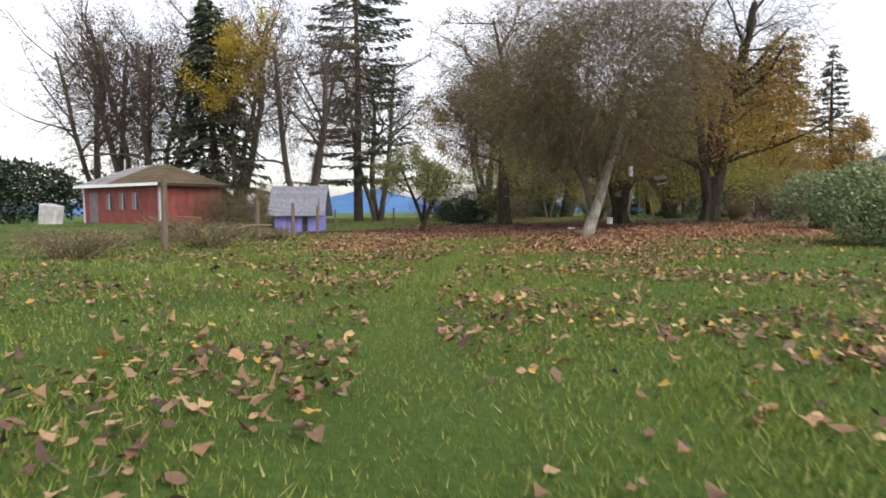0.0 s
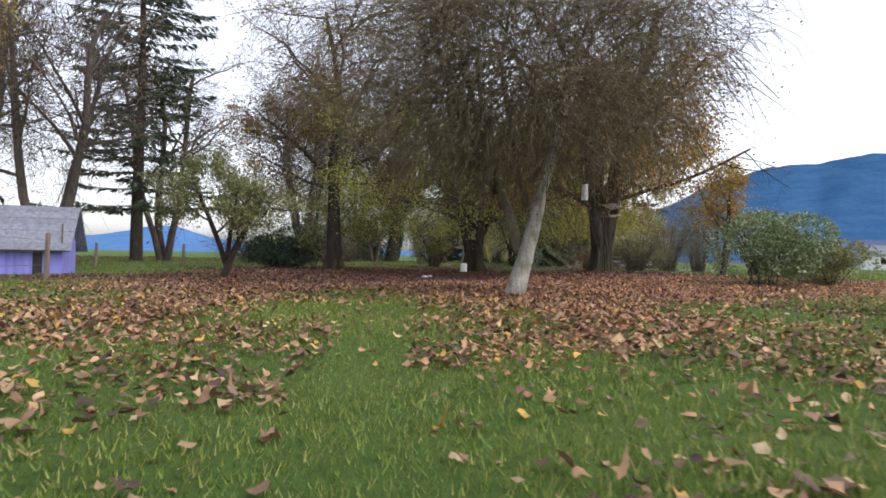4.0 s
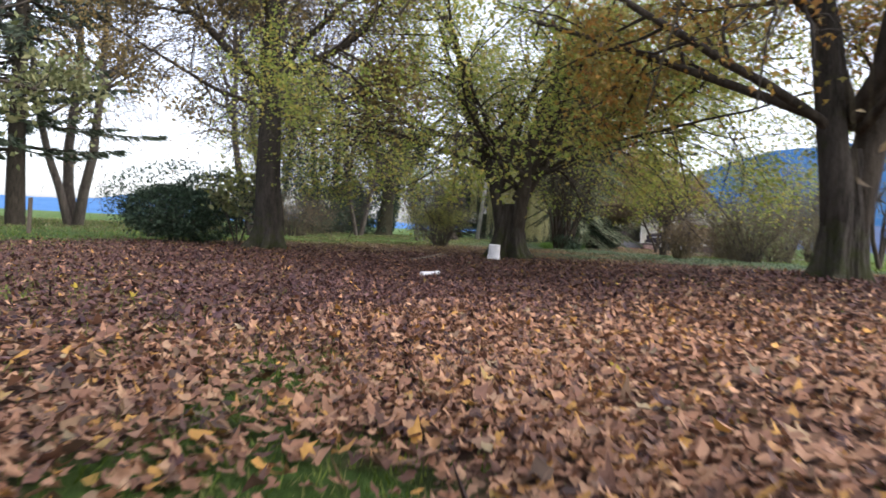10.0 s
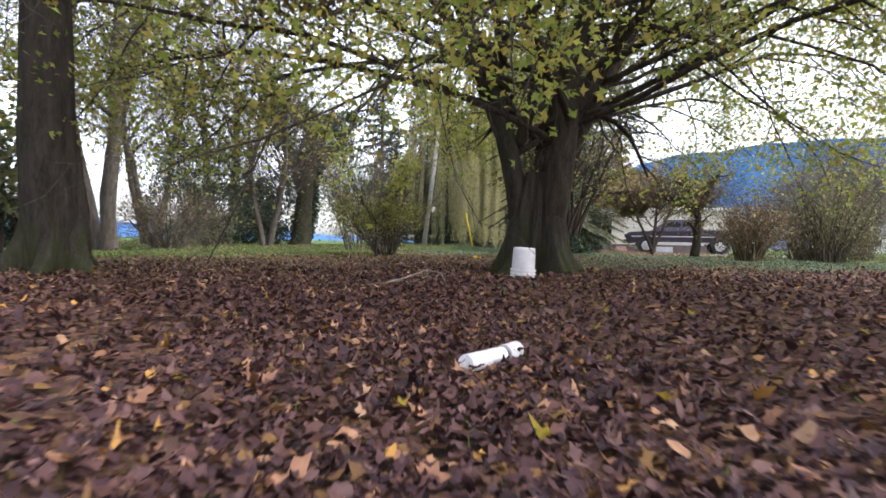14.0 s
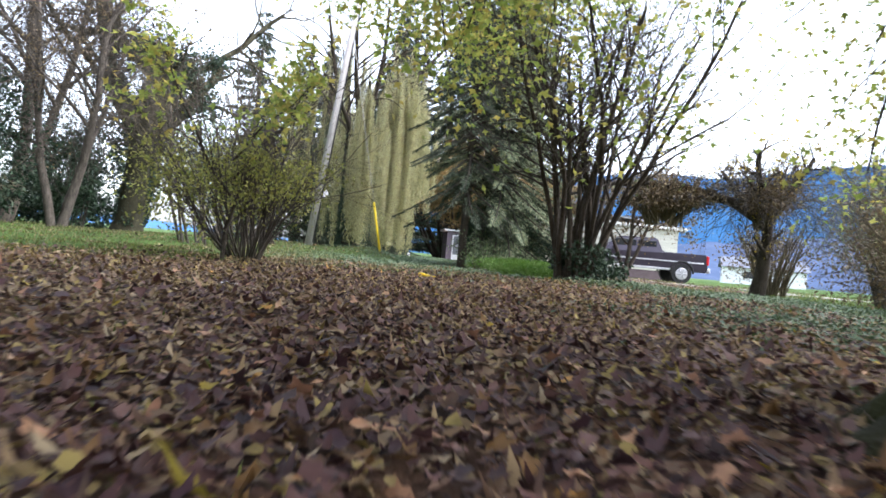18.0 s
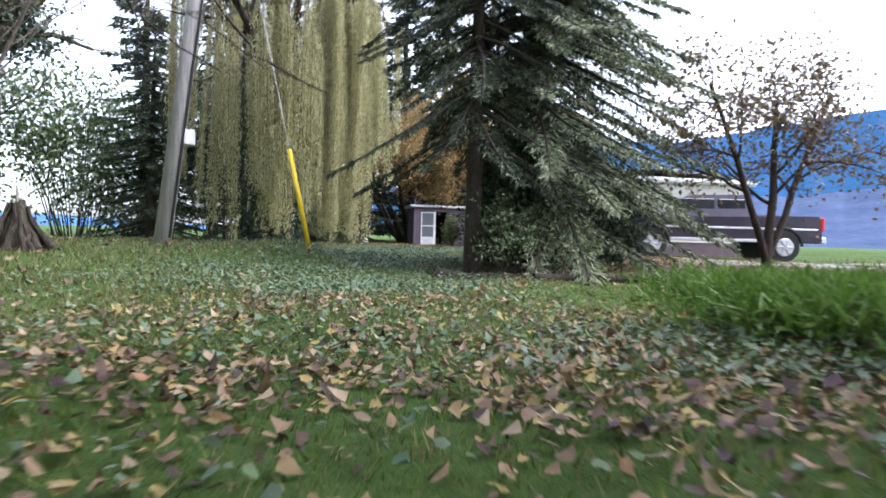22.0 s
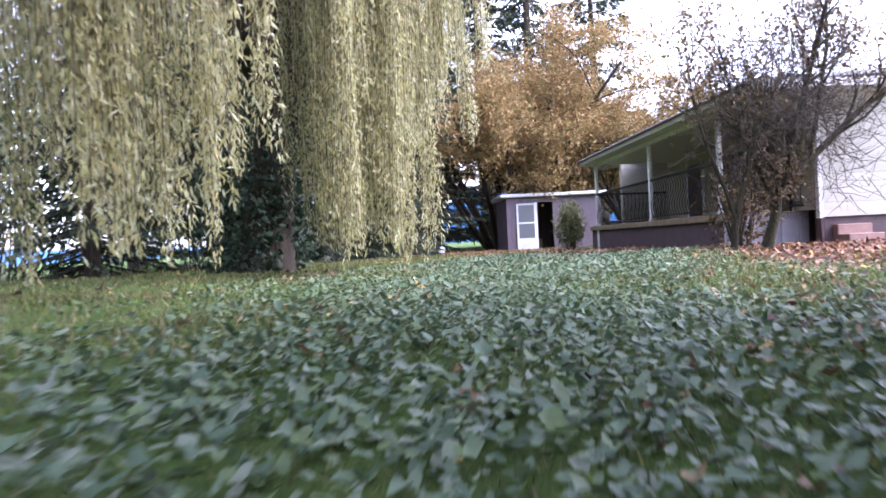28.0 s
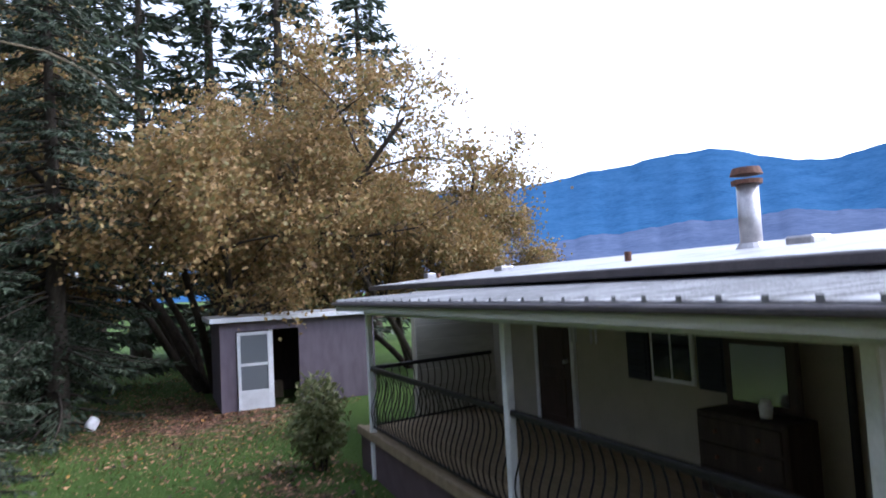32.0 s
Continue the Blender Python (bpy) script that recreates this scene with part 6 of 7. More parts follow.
# window with shutters, door
win = part("window", boxed(WALL - 0.04, WALL, 3.40, 4.06, 1.74, 2.46, 0.01), WHITE_PAINT, house, "white framed window")
part("pane", boxed(WALL - 0.05, WALL - 0.041, 3.45, 3.71, 1.79, 2.41), GLASS, win)
part("pane", boxed(WALL - 0.05, WALL - 0.041, 3.75, 4.01, 1.79, 2.41), GLASS, win)
for y in (2.98, 4.1):
    sh = part("shutter", boxed(WALL - 0.035, WALL, y, y + 0.38, 1.72, 2.44, 0.008), SHUTTER, win)
    for k in range(9):
        part("slat", boxed(WALL - 0.05, WALL - 0.036, y + 0.04, y + 0.34, 1.78 + k * 0.07, 1.82 + k * 0.07), SHUTTER, win)
door = part("door", boxed(WALL - 0.04, WALL, 5.65, 6.5, FLOOR, 2.42, 0.01), DOOR_DARK, house, "dark wooden front door")
for z in (FLOOR + 0.15, FLOOR + 0.85):
    part("door_panel", boxed(WALL - 0.055, WALL - 0.041, 5.8, 6.35, z, z + 0.55, 0.01), DOOR_DARK, door)
part("door_handle", cyl(bmesh.new(), (WALL - 0.10, 5.75, FLOOR + 0.95), (WALL - 0.04, 5.75, FLOOR + 0.95), 0.03), GALV, door)
part("door_frame", boxed(WALL - 0.05, WALL - 0.002, 6.5, 6.58, FLOOR, 2.5), WHITE_PAINT, house)
part("door_frame", boxed(WALL - 0.05, WALL - 0.002, 5.57, 5.65, FLOOR, 2.5), WHITE_PAINT, house)
part("downpipe", cyl(bmesh.new(), (WALL - 0.05, 1.7, FLOOR), (WALL - 0.05, 1.7, EAVE), 0.035), IRON, house)
# steps at the porch end
for k in range(4):
    part("step", boxed(1.75, 2.38, -0.3 - 0.28 * (3 - k), 0.0, 0.1, 0.24 + 0.17 * k, 0.012), PINK_BRICK, house, "pink-brown step")
part("end_window", boxed(4.2, 5.2, -0.53, -0.5, 0.15, 0.6), SKIRT_PALE, house)

# things on the porch
dr = thing("dresser", "old dark dresser with a tall mirror standing on the porch", "dresser", H @ pose(1.95, 2.35, FLOOR))
part("body", boxed(-0.2, 0.2, -0.5, 0.45, 0.06, 0.82, 0.015), DARK_WOOD, dr)
for k in range(3):
    d2 = part("drawer", boxed(-0.225, -0.2, -0.46, 0.41, 0.1 + k * 0.23, 0.31 + k * 0.23, 0.008), DARK_WOOD, dr)
    for y in (-0.25, 0.2):
        part("knob", cyl(bmesh.new(), (-0.25, y, 0.2 + k * 0.23), (-0.225, y, 0.2 + k * 0.23), 0.015), RUST, d2)
mf = part("mirror_frame", boxed(0.1, 0.16, -0.42, 0.36, 0.82, 1.5, 0.02), DARK_WOOD, dr)
part("mirror_glass", boxed(0.09, 0.099, -0.32, 0.26, 0.9, 1.42), MIRROR, mf)
jug = thing("white_jug", "small white jug on top of the dresser", "jug", H @ pose(1.9, 2.15, FLOOR + 0.82))
part("body", cyl(cyl(bmesh.new(), (0, 0, 0), (0, 0, 0.1), 0.05, 0.06), (0, 0, 0.1), (0, 0, 0.16), 0.06, 0.035), PLASTIC_WHITE, jug, smooth=True)
for y in (3.55, 3.9):
    ch = thing("wind_chime", "wind chime of pale tubes hanging from the porch ceiling", "wind chime", H @ pose(1.2, y, EAVE - 0.3), group="wind chimes")
    part("hook", cyl(bmesh.new(), (0, 0, 0.12), (0, 0, 0.3), 0.004, sides=6), IRON, ch)
    part("disc", cyl(bmesh.new(), (0, 0, 0.1), (0, 0, 0.12), 0.05), DARK_WOOD, ch)
    for k in range(4):
        a = k * math.pi / 2
        part("tube", cyl(bmesh.new(), (0.035 * math.cos(a), 0.035 * math.sin(a), -0.1), (0.035 * math.cos(a), 0.035 * math.sin(a), 0.1), 0.009, sides=8), ALLOY, ch)

# ---- garden shed: mauve walls, flat roof, an open doorway and a white screen door ----
SH = H @ Matrix.Translation((0, 14.95, 0.10))
shed = thing("garden_shed", "mauve plywood garden shed with a flat roof and an open doorway", "shed", SH)
part("wall", boxed(-1.5, -1.12, 0, 0.08, -0.1, 2.22), SHED_WALL, shed)
part("wall", boxed(0.45, 2.5, 0, 0.08, -0.1, 2.22), SHED_WALL, shed)
part("wall", boxed(-1.12, 0.45, 0, 0.08, 2.0, 2.22), SHED_WALL, shed)
part("wall", boxed(-1.5, -1.42, 0.08, 2.8, -0.1, 2.2), SHED_WALL, shed)
part("wall", boxed(2.42, 2.5, 0.08, 2.8, -0.1, 2.2), SHED_WALL, shed)
# back wall and floor are coloured darker than the mauve walls
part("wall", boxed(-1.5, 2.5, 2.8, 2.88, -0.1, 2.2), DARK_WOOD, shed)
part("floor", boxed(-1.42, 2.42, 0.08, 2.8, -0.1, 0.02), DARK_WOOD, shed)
part("roof", boxed(-1.75, 2.7, -0.25, 3.0, 2.24, 2.36, 0.01), WHITE_PAINT, shed, "flat roof with a pale edge board")
part("door_post", boxed(-0.30, -0.22, -0.02, 0.1, 0, 2.0), WHITE_PAINT, shed)
sd = part("screen_door", boxed(-1.1, -1.02, -0.06, -0.02, 0.04, 1.97, 0.005), WHITE_PAINT, shed, "white aluminium screen door")
part("stile", boxed(-0.36, -0.28, -0.06, -0.02, 0.04, 1.97, 0.005), WHITE_PAINT, sd)
for z0, z1 in ((0.04, 0.52), (1.12, 1.19), (1.89, 1.97)):
    part("rail", boxed(-1.02, -0.36, -0.06, -0.02, z0, z1, 0.005), WHITE_PAINT, sd)
part("screen", boxed(-1.02, -0.36, -0.045, -0.035, 0.52, 1.12), SCREEN, sd)
part("screen", boxed(-1.02, -0.36, -0.045, -0.035, 1.19, 1.89), SCREEN, sd)
bx = thing("cardboard_box", "brown box stored inside the shed", "box", SH @ pose(0.0, 1.6, 0.02))
part("body", boxed(-0.25, 0.25, -0.2, 0.2, 0, 0.45, 0.01), DECK, bx)
jk = thing("white_sack", "pile of white sacks under the hazel beside the shed", "sack", on(37.6, 81.8))
bm = bmesh.new()
bmesh.ops.create_icosphere(bm, subdivisions=3, radius=0.16, matrix=Matrix.Translation((0, 0, 0.13)) @ Matrix.Diagonal((0.9, 0.8, 0.9, 1)))
for q in bm.verts:
    q.co += Vector(noise.noise_vector(q.co * 4)) * 0.08
part("sack", bm, PLASTIC_WHITE, jk, smooth=True)


def gable_house(name, label, cat, m, L, W, h, rise, over, wall_mat, roof_mat, shingle_rows=7):
    """A small gabled building; ridge along local x; front at -y."""
    ob = thing(name, label, cat, m)
    part("wall", boxed(-L / 2, L / 2, -W / 2, -W / 2 + 0.1, -0.2, h), wall_mat, ob)
    part("wall", boxed(-L / 2, L / 2, W / 2 - 0.1, W / 2, -0.2, h), wall_mat, ob)
    for x in (-L / 2, L / 2 - 0.1):
        bm = bmesh.new()
        pts = [(x, -W / 2 + 0.1, -0.2), (x, W / 2 - 0.1, -0.2), (x, W / 2 - 0.1, h), (x, 0, h + rise * 0.95), (x, -W / 2 + 0.1, h)]
        fr = bm.faces.new([bm.verts.new(q) for q in pts])
        ext = bmesh.ops.extrude_face_region(bm, geom=[fr])
        bmesh.ops.translate(bm, verts=[g for g in ext["geom"] if isinstance(g, bmesh.types.BMVert)], vec=(0.1, 0, 0))
        bmesh.ops.recalc_face_normals(bm, faces=bm.faces)
        part("gable", bm, wall_mat, ob)
    run = W / 2 + over
    ang = math.atan2(rise, W / 2)
    length = run / math.cos(ang)
    for sgn in (-1, 1):
        base = Matrix.Translation((0, 0, h + rise)) @ Matrix.Rotation(-ang * sgn, 4, "X")
        r = part("roof", boxed(-L / 2 - over, L / 2 + over, 0 if sgn > 0 else -length, length if sgn > 0 else 0, 0.0, 0.05, 0, base), roof_mat, ob)
        for k in range(shingle_rows):
            a, b = length * k / shingle_rows, length * (k + 1) / shingle_rows
            part("shingle_course", boxed(-L / 2 - over - 0.01, L / 2 + over + 0.01, min(a * sgn, b * sgn), max(a * sgn, b * sgn), 0.052, 0.062 + 0.012 * ((k % 2) + 1), 0, base), roof_mat, r)
    return ob


# blue pump house
ph = gable_house("pump_house", "small faded-blue pump house with a grey shingled gable roof", "shed", on(-6.6, 42.6, -3), 2.5, 2.0, 1.3, 1.25, 0.35, BLUE_PAINT, SHINGLE)
# no holes in the wall: black panels paint the shade inside both openings
part("doorway", boxed(0.28, 0.6, -1.03, -1.0, 0.0, 1.28, 0.01), IRON, ph, "doorway, a black panel standing for its shaded inside")
part("window", boxed(-0.45, 0.12, -1.03, -1.0, 1.0, 1.28, 0.01), IRON, ph, "opening, a black panel standing for its shaded inside")
part("brace", box(bmesh.new(), 1.25, 1.3, -1.2, -1.14, 0.9, 1.9), OLD_WOOD, ph)
for k in range(12):
    part("board", boxed(-1.25 + k * 0.13, -1.135 + k * 0.13, -1.012, -1.0, -0.1, 0.95), BLUE_PAINT, ph)
# red outbuilding
def hip_house(name, label, cat, m, L, W, h, rise, over):
    """A low building under a hipped roof; ridge along local x; front at -y. The roof's east half is mossy."""
    ob = thing(name, label, cat, m)
    part("wall", boxed(-L / 2, L / 2, -W / 2, -W / 2 + 0.12, -0.4, h), RED_PAINT, ob)
    part("wall", boxed(-L / 2, L / 2, W / 2 - 0.12, W / 2, -0.4, h), RED_PAINT, ob)
    for x in (-L / 2, L / 2 - 0.12):
        part("wall", boxed(x, x + 0.12, -W / 2 + 0.12, W / 2 - 0.12, -0.4, h), RED_PAINT, ob)
    a, b, r, mid = L / 2 + over, W / 2 + over, (L - W) / 2, 0.2
    z0, z1 = h - 0.02, h + rise

    def slope(pts, mat, rows):
        """One roof face, (eave, eave, ridge, ridge), as overlapping courses."""
        p = [Vector(q) for q in pts]
        for k in range(rows):
            u, w = k / rows, (k + 1.12) / rows
            ring = [p[0].lerp(p[3], u), p[1].lerp(p[2], u), p[1].lerp(p[2], min(w, 1)), p[0].lerp(p[3], min(w, 1))]
            bm = bmesh.new()
            lift = [Vector((0, 0, 0.035)), Vector((0, 0, 0.035)), Vector((0, 0, 0.004)), Vector((0, 0, 0.004))]
            low = [bm.verts.new(q - Vector((0, 0, 0.03))) for q in ring]
            top = [bm.verts.new(q + d) for q, d in zip(ring, lift)]
            bm.faces.new(top)
            bm.faces.new(low[::-1])
            for n in range(4):
                bm.faces.new([low[n], low[(n + 1) % 4], top[(n + 1) % 4], top[n]])
            bmesh.ops.recalc_face_normals(bm, faces=bm.faces)
            part("shingle_course", bm, mat, ob)

    slope([(-a, -b, z0), (mid - 1.4, -b, z0), (mid, 0, z1), (-r, 0, z1)], PALE_SHINGLE, 8)
    slope([(mid - 1.4, -b, z0), (a, -b, z0), (r, 0, z1), (mid, 0, z1)], MOSSY_SHINGLE, 8)
    slope([(a, b, z0), (-a, b, z0), (-r, 0, z1), (r, 0, z1)], PALE_SHINGLE, 8)
    slope([(a, -b, z0), (a, b, z0), (r, 0.01, z1), (r, -0.01, z1)], MOSSY_SHINGLE, 8)
    slope([(-a, b, z0), (-a, -b, z0), (-r, -0.01, z1), (-r, 0.01, z1)], PALE_SHINGLE, 8)
    part("fascia", boxed(-a, a, -b - 0.03, -b, z0 - 0.14, z0 + 0.05), WHITE_PAINT, ob, "white eave board")
    part("fascia", boxed(a, a + 0.03, -b, b, z0 - 0.14, z0 + 0.05), DARK_WOOD, ob)
    part("soffit", boxed(-a, a, -b, b, z0 - 0.06, z0 - 0.035), DARK_WOOD, ob)
    return ob


rb = hip_house("red_outbuilding", "low faded-red outbuilding under a hipped roof, half pale, half mossy", "outbuilding", on(-18.57, 51.95, -32.8), 8.3, 5.0, 2.6, 1.45, 0.45)
part("door", boxed(-3.45, -2.5, -2.54, -2.5, 0, 2.1, 0.01), SHED_WALL, rb, "dull grey-mauve door")
for x in (-1.6, -0.15, 1.25):
    w = part("window", boxed(x, x + 0.85, -2.54, -2.5, 0.85, 2.05, 0.01), RED_PAINT, rb)
    part("pane", boxed(x + 0.1, x + 0.42, -2.55, -2.541, 0.95, 1.98), SHED_WALL, w)
    part("pane", boxed(x + 0.52, x + 0.8, -2.55, -2.541, 0.95, 1.98), GLASS, w)
    part("frame", boxed(x + 0.43, x + 0.5, -2.56, -2.541, 0.9, 2.03), SKIRT_PALE, w)
part("corner_board", boxed(4.05, 4.19, -2.56, -2.44, 0, 2.58), SKIRT_PALE, rb)
part("corner_board", boxed(-4.19, -4.05, -2.56, -2.44, 0, 2.58), SKIRT_PALE, rb)
for k in range(14):
    part("board", boxed(2.2 + k * 0.13, 2.315 + k * 0.13, -2.515, -2.5, -0.1, 2.5), RED_PAINT, rb)
for k in range(24):
    part("board", boxed(4.15, 4.165, -2.3 + k * 0.2, -2.12 + k * 0.2, -0.1, 2.5), RED_PAINT, rb)
bn = thing("white_bin", "dirty white tank leaning in the grass beside the red outbuilding", "tank", on(-25.4, 51.4, -20) @ Matrix.Rotation(0.12, 4, "Y"))
part("body", boxed(-0.75, 0.75, -0.4, 0.4, -0.15, 1.35, 0.08), DIRTY_WHITE, bn)
part("lid", boxed(-0.3, 0.3, -0.25, 0.25, 1.35, 1.41, 0.03), DIRTY_WHITE, bn)
# rusty rail lying before the outbuilding
rl = thing("bent_rail", "rusty brown bent rail in the grass before the outbuilding", "rail", on(-14.6, 44.6))
v, f = tube_arrays([(np.array([(-1.3, -0.3, 0.02), (-0.4, 0.0, 0.5), (0.1, 0.1, 0.72), (1.6, 0.3, 0.62), (1.7, 0.3, 0.02)]), np.full(5, 0.06))], 8)
soup("bar", v, f, RUST, rl, smooth=True)

# old fence
fence = thing("fence", "old wire fence with weathered wooden posts", "fence", on(0, 0))
fence.location.z = 0
fx = ((-6.3, 21.3, 1.75), (-5.2, 26.0, 1.3), (-4.9, 30.5, 1.3), (-4.6, 35.0, 1.3), (-1.5, 52, 1.2), (2, 54.5, 1.2), (-5.5, 50, 1.2))
for x, y, h in fx:
    z = float(land(x, y))
    part("post", cyl(bmesh.new(), (x, y, z - 0.2), (x + 0.03, y, z + h), 0.075, 0.065), OLD_WOOD, fence)
for z in (0.4, 0.75, 1.1):
    pts = np.array([(x, y, float(land(x, y)) + z) for x, y, h in fx[:4]])
    v, f = tube_arrays([(pts, np.full(4, 0.006))], 4)
    soup("wire", v, f, RUST, fence)
v, f = tube_arrays([(np.array([(-6.6, 25.0, 0.08), (-5.9, 25.3, 0.42), (-5.3, 25.6, 0.62), (-4.7, 25.9, 0.6)]), np.array([0.05, 0.045, 0.04, 0.03]))], 6)
soup("brace", v, f, OLD_WOOD, fence, smooth=True)

# two bird feeders that hang from the pale tree
hf = thing("hanging_feeder", "little wooden house-shaped bird feeder hanging from a branch", "bird feeder", pose(7.43, 25.25, 1.91, 0, -8, 25))
part("tray", boxed(-0.22, 0.22, -0.16, 0.16, -0.12, -0.08, 0.008), OLD_WOOD, hf)
for x in (-0.19, 0.19):
    part("support", boxed(x - 0.012, x + 0.012, -0.12, 0.12, -0.08, 0.06), OLD_WOOD, hf)
for q in (28, -28):
    part("roof", box(bmesh.new(), -0.26, 0.26, -0.01, 0.22, -0.01, 0.012, 0, Matrix.Translation((0, 0, 0.14)) @ Matrix.Rotation(math.radians(180 if q > 0 else 0), 4, "Z") @ Matrix.Rotation(math.radians(-28), 4, "X")), DARK_WOOD, hf)
part("cord", cyl(bmesh.new(), (0, 0, 0.14), (0, 0, 1.3), 0.005, sides=5), IRON, hf)
tf = thing("tube_feeder", "pale tube-shaped bird feeder hanging from a branch", "bird feeder", pose(6.21, 24.27, 2.12))
part("tube", cyl(bmesh.new(), (0, 0, -0.12), (0, 0, 0.18), 0.06, sides=14), PLASTIC_WHITE, tf)
part("foot", cyl(bmesh.new(), (0, 0, -0.2), (0, 0, -0.12), 0.065, sides=14), IRON, tf)
part("lid", cyl(bmesh.new(), (0, 0, 0.18), (0, 0, 0.22), 0.075, 0.04, sides=14), IRON, tf)
part("cord", cyl(bmesh.new(), (0, 0, 0.22), (0, 0, 1.1), 0.005, sides=5), IRON, tf)

# upturned tub by the trunk and the plastic tube in the leaves
tb = thing("white_tub", "upturned dirty white plastic tub leaning against the trunk", "tub", on(11.82, 43.62, 20) @ pose(0, 0, 0, 3, 0, 0))
body = part("body", cyl(bmesh.new(), (0, 0, 0.0), (0, 0, 0.46), 0.175, 0.16, 24), PLASTIC_WHITE, tb, smooth=False)
for z in (0.05, 0.10, 0.15):
    part("rim", cyl(bmesh.new(), (0, 0, z - 0.012), (0, 0, z + 0.012), 0.188, sides=24), PLASTIC_WHITE, tb)
part("base_ring", cyl(bmesh.new(), (0, 0, 0.45), (0, 0, 0.475), 0.162, 0.15, 24), PLASTIC_WHITE, tb)
d = Vector((8.42 - 7.89, 38.78 - 38.54, 0))
tu = thing("plastic_tube", "short broken white plastic pipe lying in the leaves", "pipe", pose(8.15, 38.66, float(land(8.15, 38.66)) + 0.075, 0, 0, math.degrees(math.atan2(d.y, d.x))))
part("pipe", cyl(bmesh.new(), (-0.23, 0, -0.02), (0.08, 0, -0.02), 0.045, sides=20), PLASTIC_WHITE, tu, smooth=False)
part("pipe_end", cyl(bmesh.new(), (0.11, 0, -0.015), (0.23, 0, -0.01), 0.047, sides=20), PLASTIC_WHITE, tu)
part("torn_band", cyl(bmesh.new(), (0.08, 0, -0.02), (0.11, 0, -0.02), 0.034, sides=14), IRON, tu)

# broad-leaved weeds growing through the litter
rng = np.random.default_rng(44)
for x, y, count, size in ((4.15, 25.0, 9, 0.16), (4.35, 25.35, 6, 0.13), (10.3, 41.9, 6, 0.1)):
    wd = thing("broad_leaf_weed", "low weed with a few broad blue-green leaves in the litter", "weed", on(x, y), group="broad-leaved weeds")
    for k in range(count):
        a, e = k * 2.4 + rng.uniform(-0.3, 0.3), rng.uniform(0.25, 0.9)
        w, t = size * 0.36, np.linspace(0, 1, 6)
        L = size * rng.uniform(0.8, 1.3)
        mid = np.stack([t * L, 0 * t, 0.04 + e * t * L - 0.9 * e * t**2 * L], 1)
        half = w * np.sin(np.pi * np.clip(t * 0.92 + 0.05, 0, 1)) ** 0.8
        lo, hi = mid + np.stack([0 * t, -half, 0.25 * half], 1), mid + np.stack([0 * t, half, 0.25 * half], 1)
        v = np.concatenate([lo, mid, hi])
        i = np.arange(5)
        f = np.concatenate([np.stack([i, i + 1, i + 7, i + 6], 1), np.stack([i + 6, i + 7, i + 13, i + 12], 1)])
        c, q = math.cos(a), math.sin(a)
        v = np.column_stack([v[:, 0] * c - v[:, 1] * q, v[:, 0] * q + v[:, 1] * c, v[:, 2]])
        soup("leaf", v, f, COVER, wd, smooth=True)

# utility pole with its box, and the yellow guard on its stay wire
pl = thing("utility_pole", "weathered grey wooden utility pole, leaning slightly", "utility pole", on(19.82, 63.06))
LEAN = Vector((0.10, -0.045, 1.0))
part("pole", cyl(bmesh.new(), LEAN * -0.3, LEAN * 9.5, 0.135, 0.10, 16), POLE_WOOD, pl, smooth=True)
mb = part("meter_box", boxed(-0.08, 0.12, -0.12, 0.02, 1.58, 1.84, 0.02, Matrix.Translation((0.29, -0.12, 0))), GALV, pl, "small grey metal box")
part("lamp_arm", cyl(bmesh.new(), (0.31, -0.18, 1.84), (0.36, -0.36, 1.98), 0.025), GALV, pl)
part("cable", cyl(bmesh.new(), LEAN * 0.1 + Vector((0.05, -0.15, 0)), LEAN * 9.0 + Vector((0.05, -0.13, 0)), 0.02, sides=6), IRON, pl)
yb = Vector((21.65, 61.65, float(land(21.65, 61.65)) + 0.02))
stay = Vector((-0.39, 0.02, 1.56))
gd = thing("stay_guard", "bright yellow plastic guard on a steel stay wire", "stay guard", Matrix.Translation(yb))
part("guard", cyl(bmesh.new(), (0, 0, -0.02), stay, 0.04, 0.036, 12), YELLOW_PLASTIC, gd, smooth=True)
part("wire", cyl(bmesh.new(), stay, stay * 4.6, 0.008, sides=6), GALV, gd)
part("anchor", cyl(bmesh.new(), (0.02, -0.02, -0.2), (0, 0, 0.05), 0.02), RUST, gd)

# rotten stump
st = thing("tree_stump", "rotten splintered tree stump with roots on the lawn", "stump", on(17.7, 61.95, 0, 0, 0.68))
rng = np.random.default_rng(5)
lines = []
for k in range(26):
    a = k * 2.4
    r0 = rng.uniform(0.3, 0.72)
    top = np.array([math.cos(a) * 0.12, math.sin(a) * 0.12, rng.uniform(0.35, 0.85)])
    foot = np.array([math.cos(a) * r0, math.sin(a) * r0, -0.05])
    t = np.linspace(0, 1, 6)[:, None]
    pts = foot + (top - foot) * (t * [1, 1, 0] + t**1.5 * [0, 0, 1]) + rng.normal(size=(6, 3)) * 0.03
    lines.append((pts, np.linspace(0.09, 0.03, 6)))
v, f = tube_arrays(lines, 6)
tagged(soup("rootwork", v, f, BARK_DARK, st, smooth=True), kind="stuff")
bm = bmesh.new()
bmesh.ops.create_cone(bm, cap_ends=True, segments=18, radius1=0.42, radius2=0.06, depth=0.95, matrix=Matrix.Translation((0, 0, 0.4)))
bmesh.ops.subdivide_edges(bm, edges=bm.edges[:], cuts=3)
for q in bm.verts:
    q.co += Vector(noise.noise_vector(q.co * 5)) * 0.09
part("core", bm, BARK_MOSS, st, smooth=True)
part("splinter", cyl(bmesh.new(), (0.02, 0, 0.5), (-0.02, 0.02, 1.12), 0.07, 0.015, 7), BARK_GREY, st)

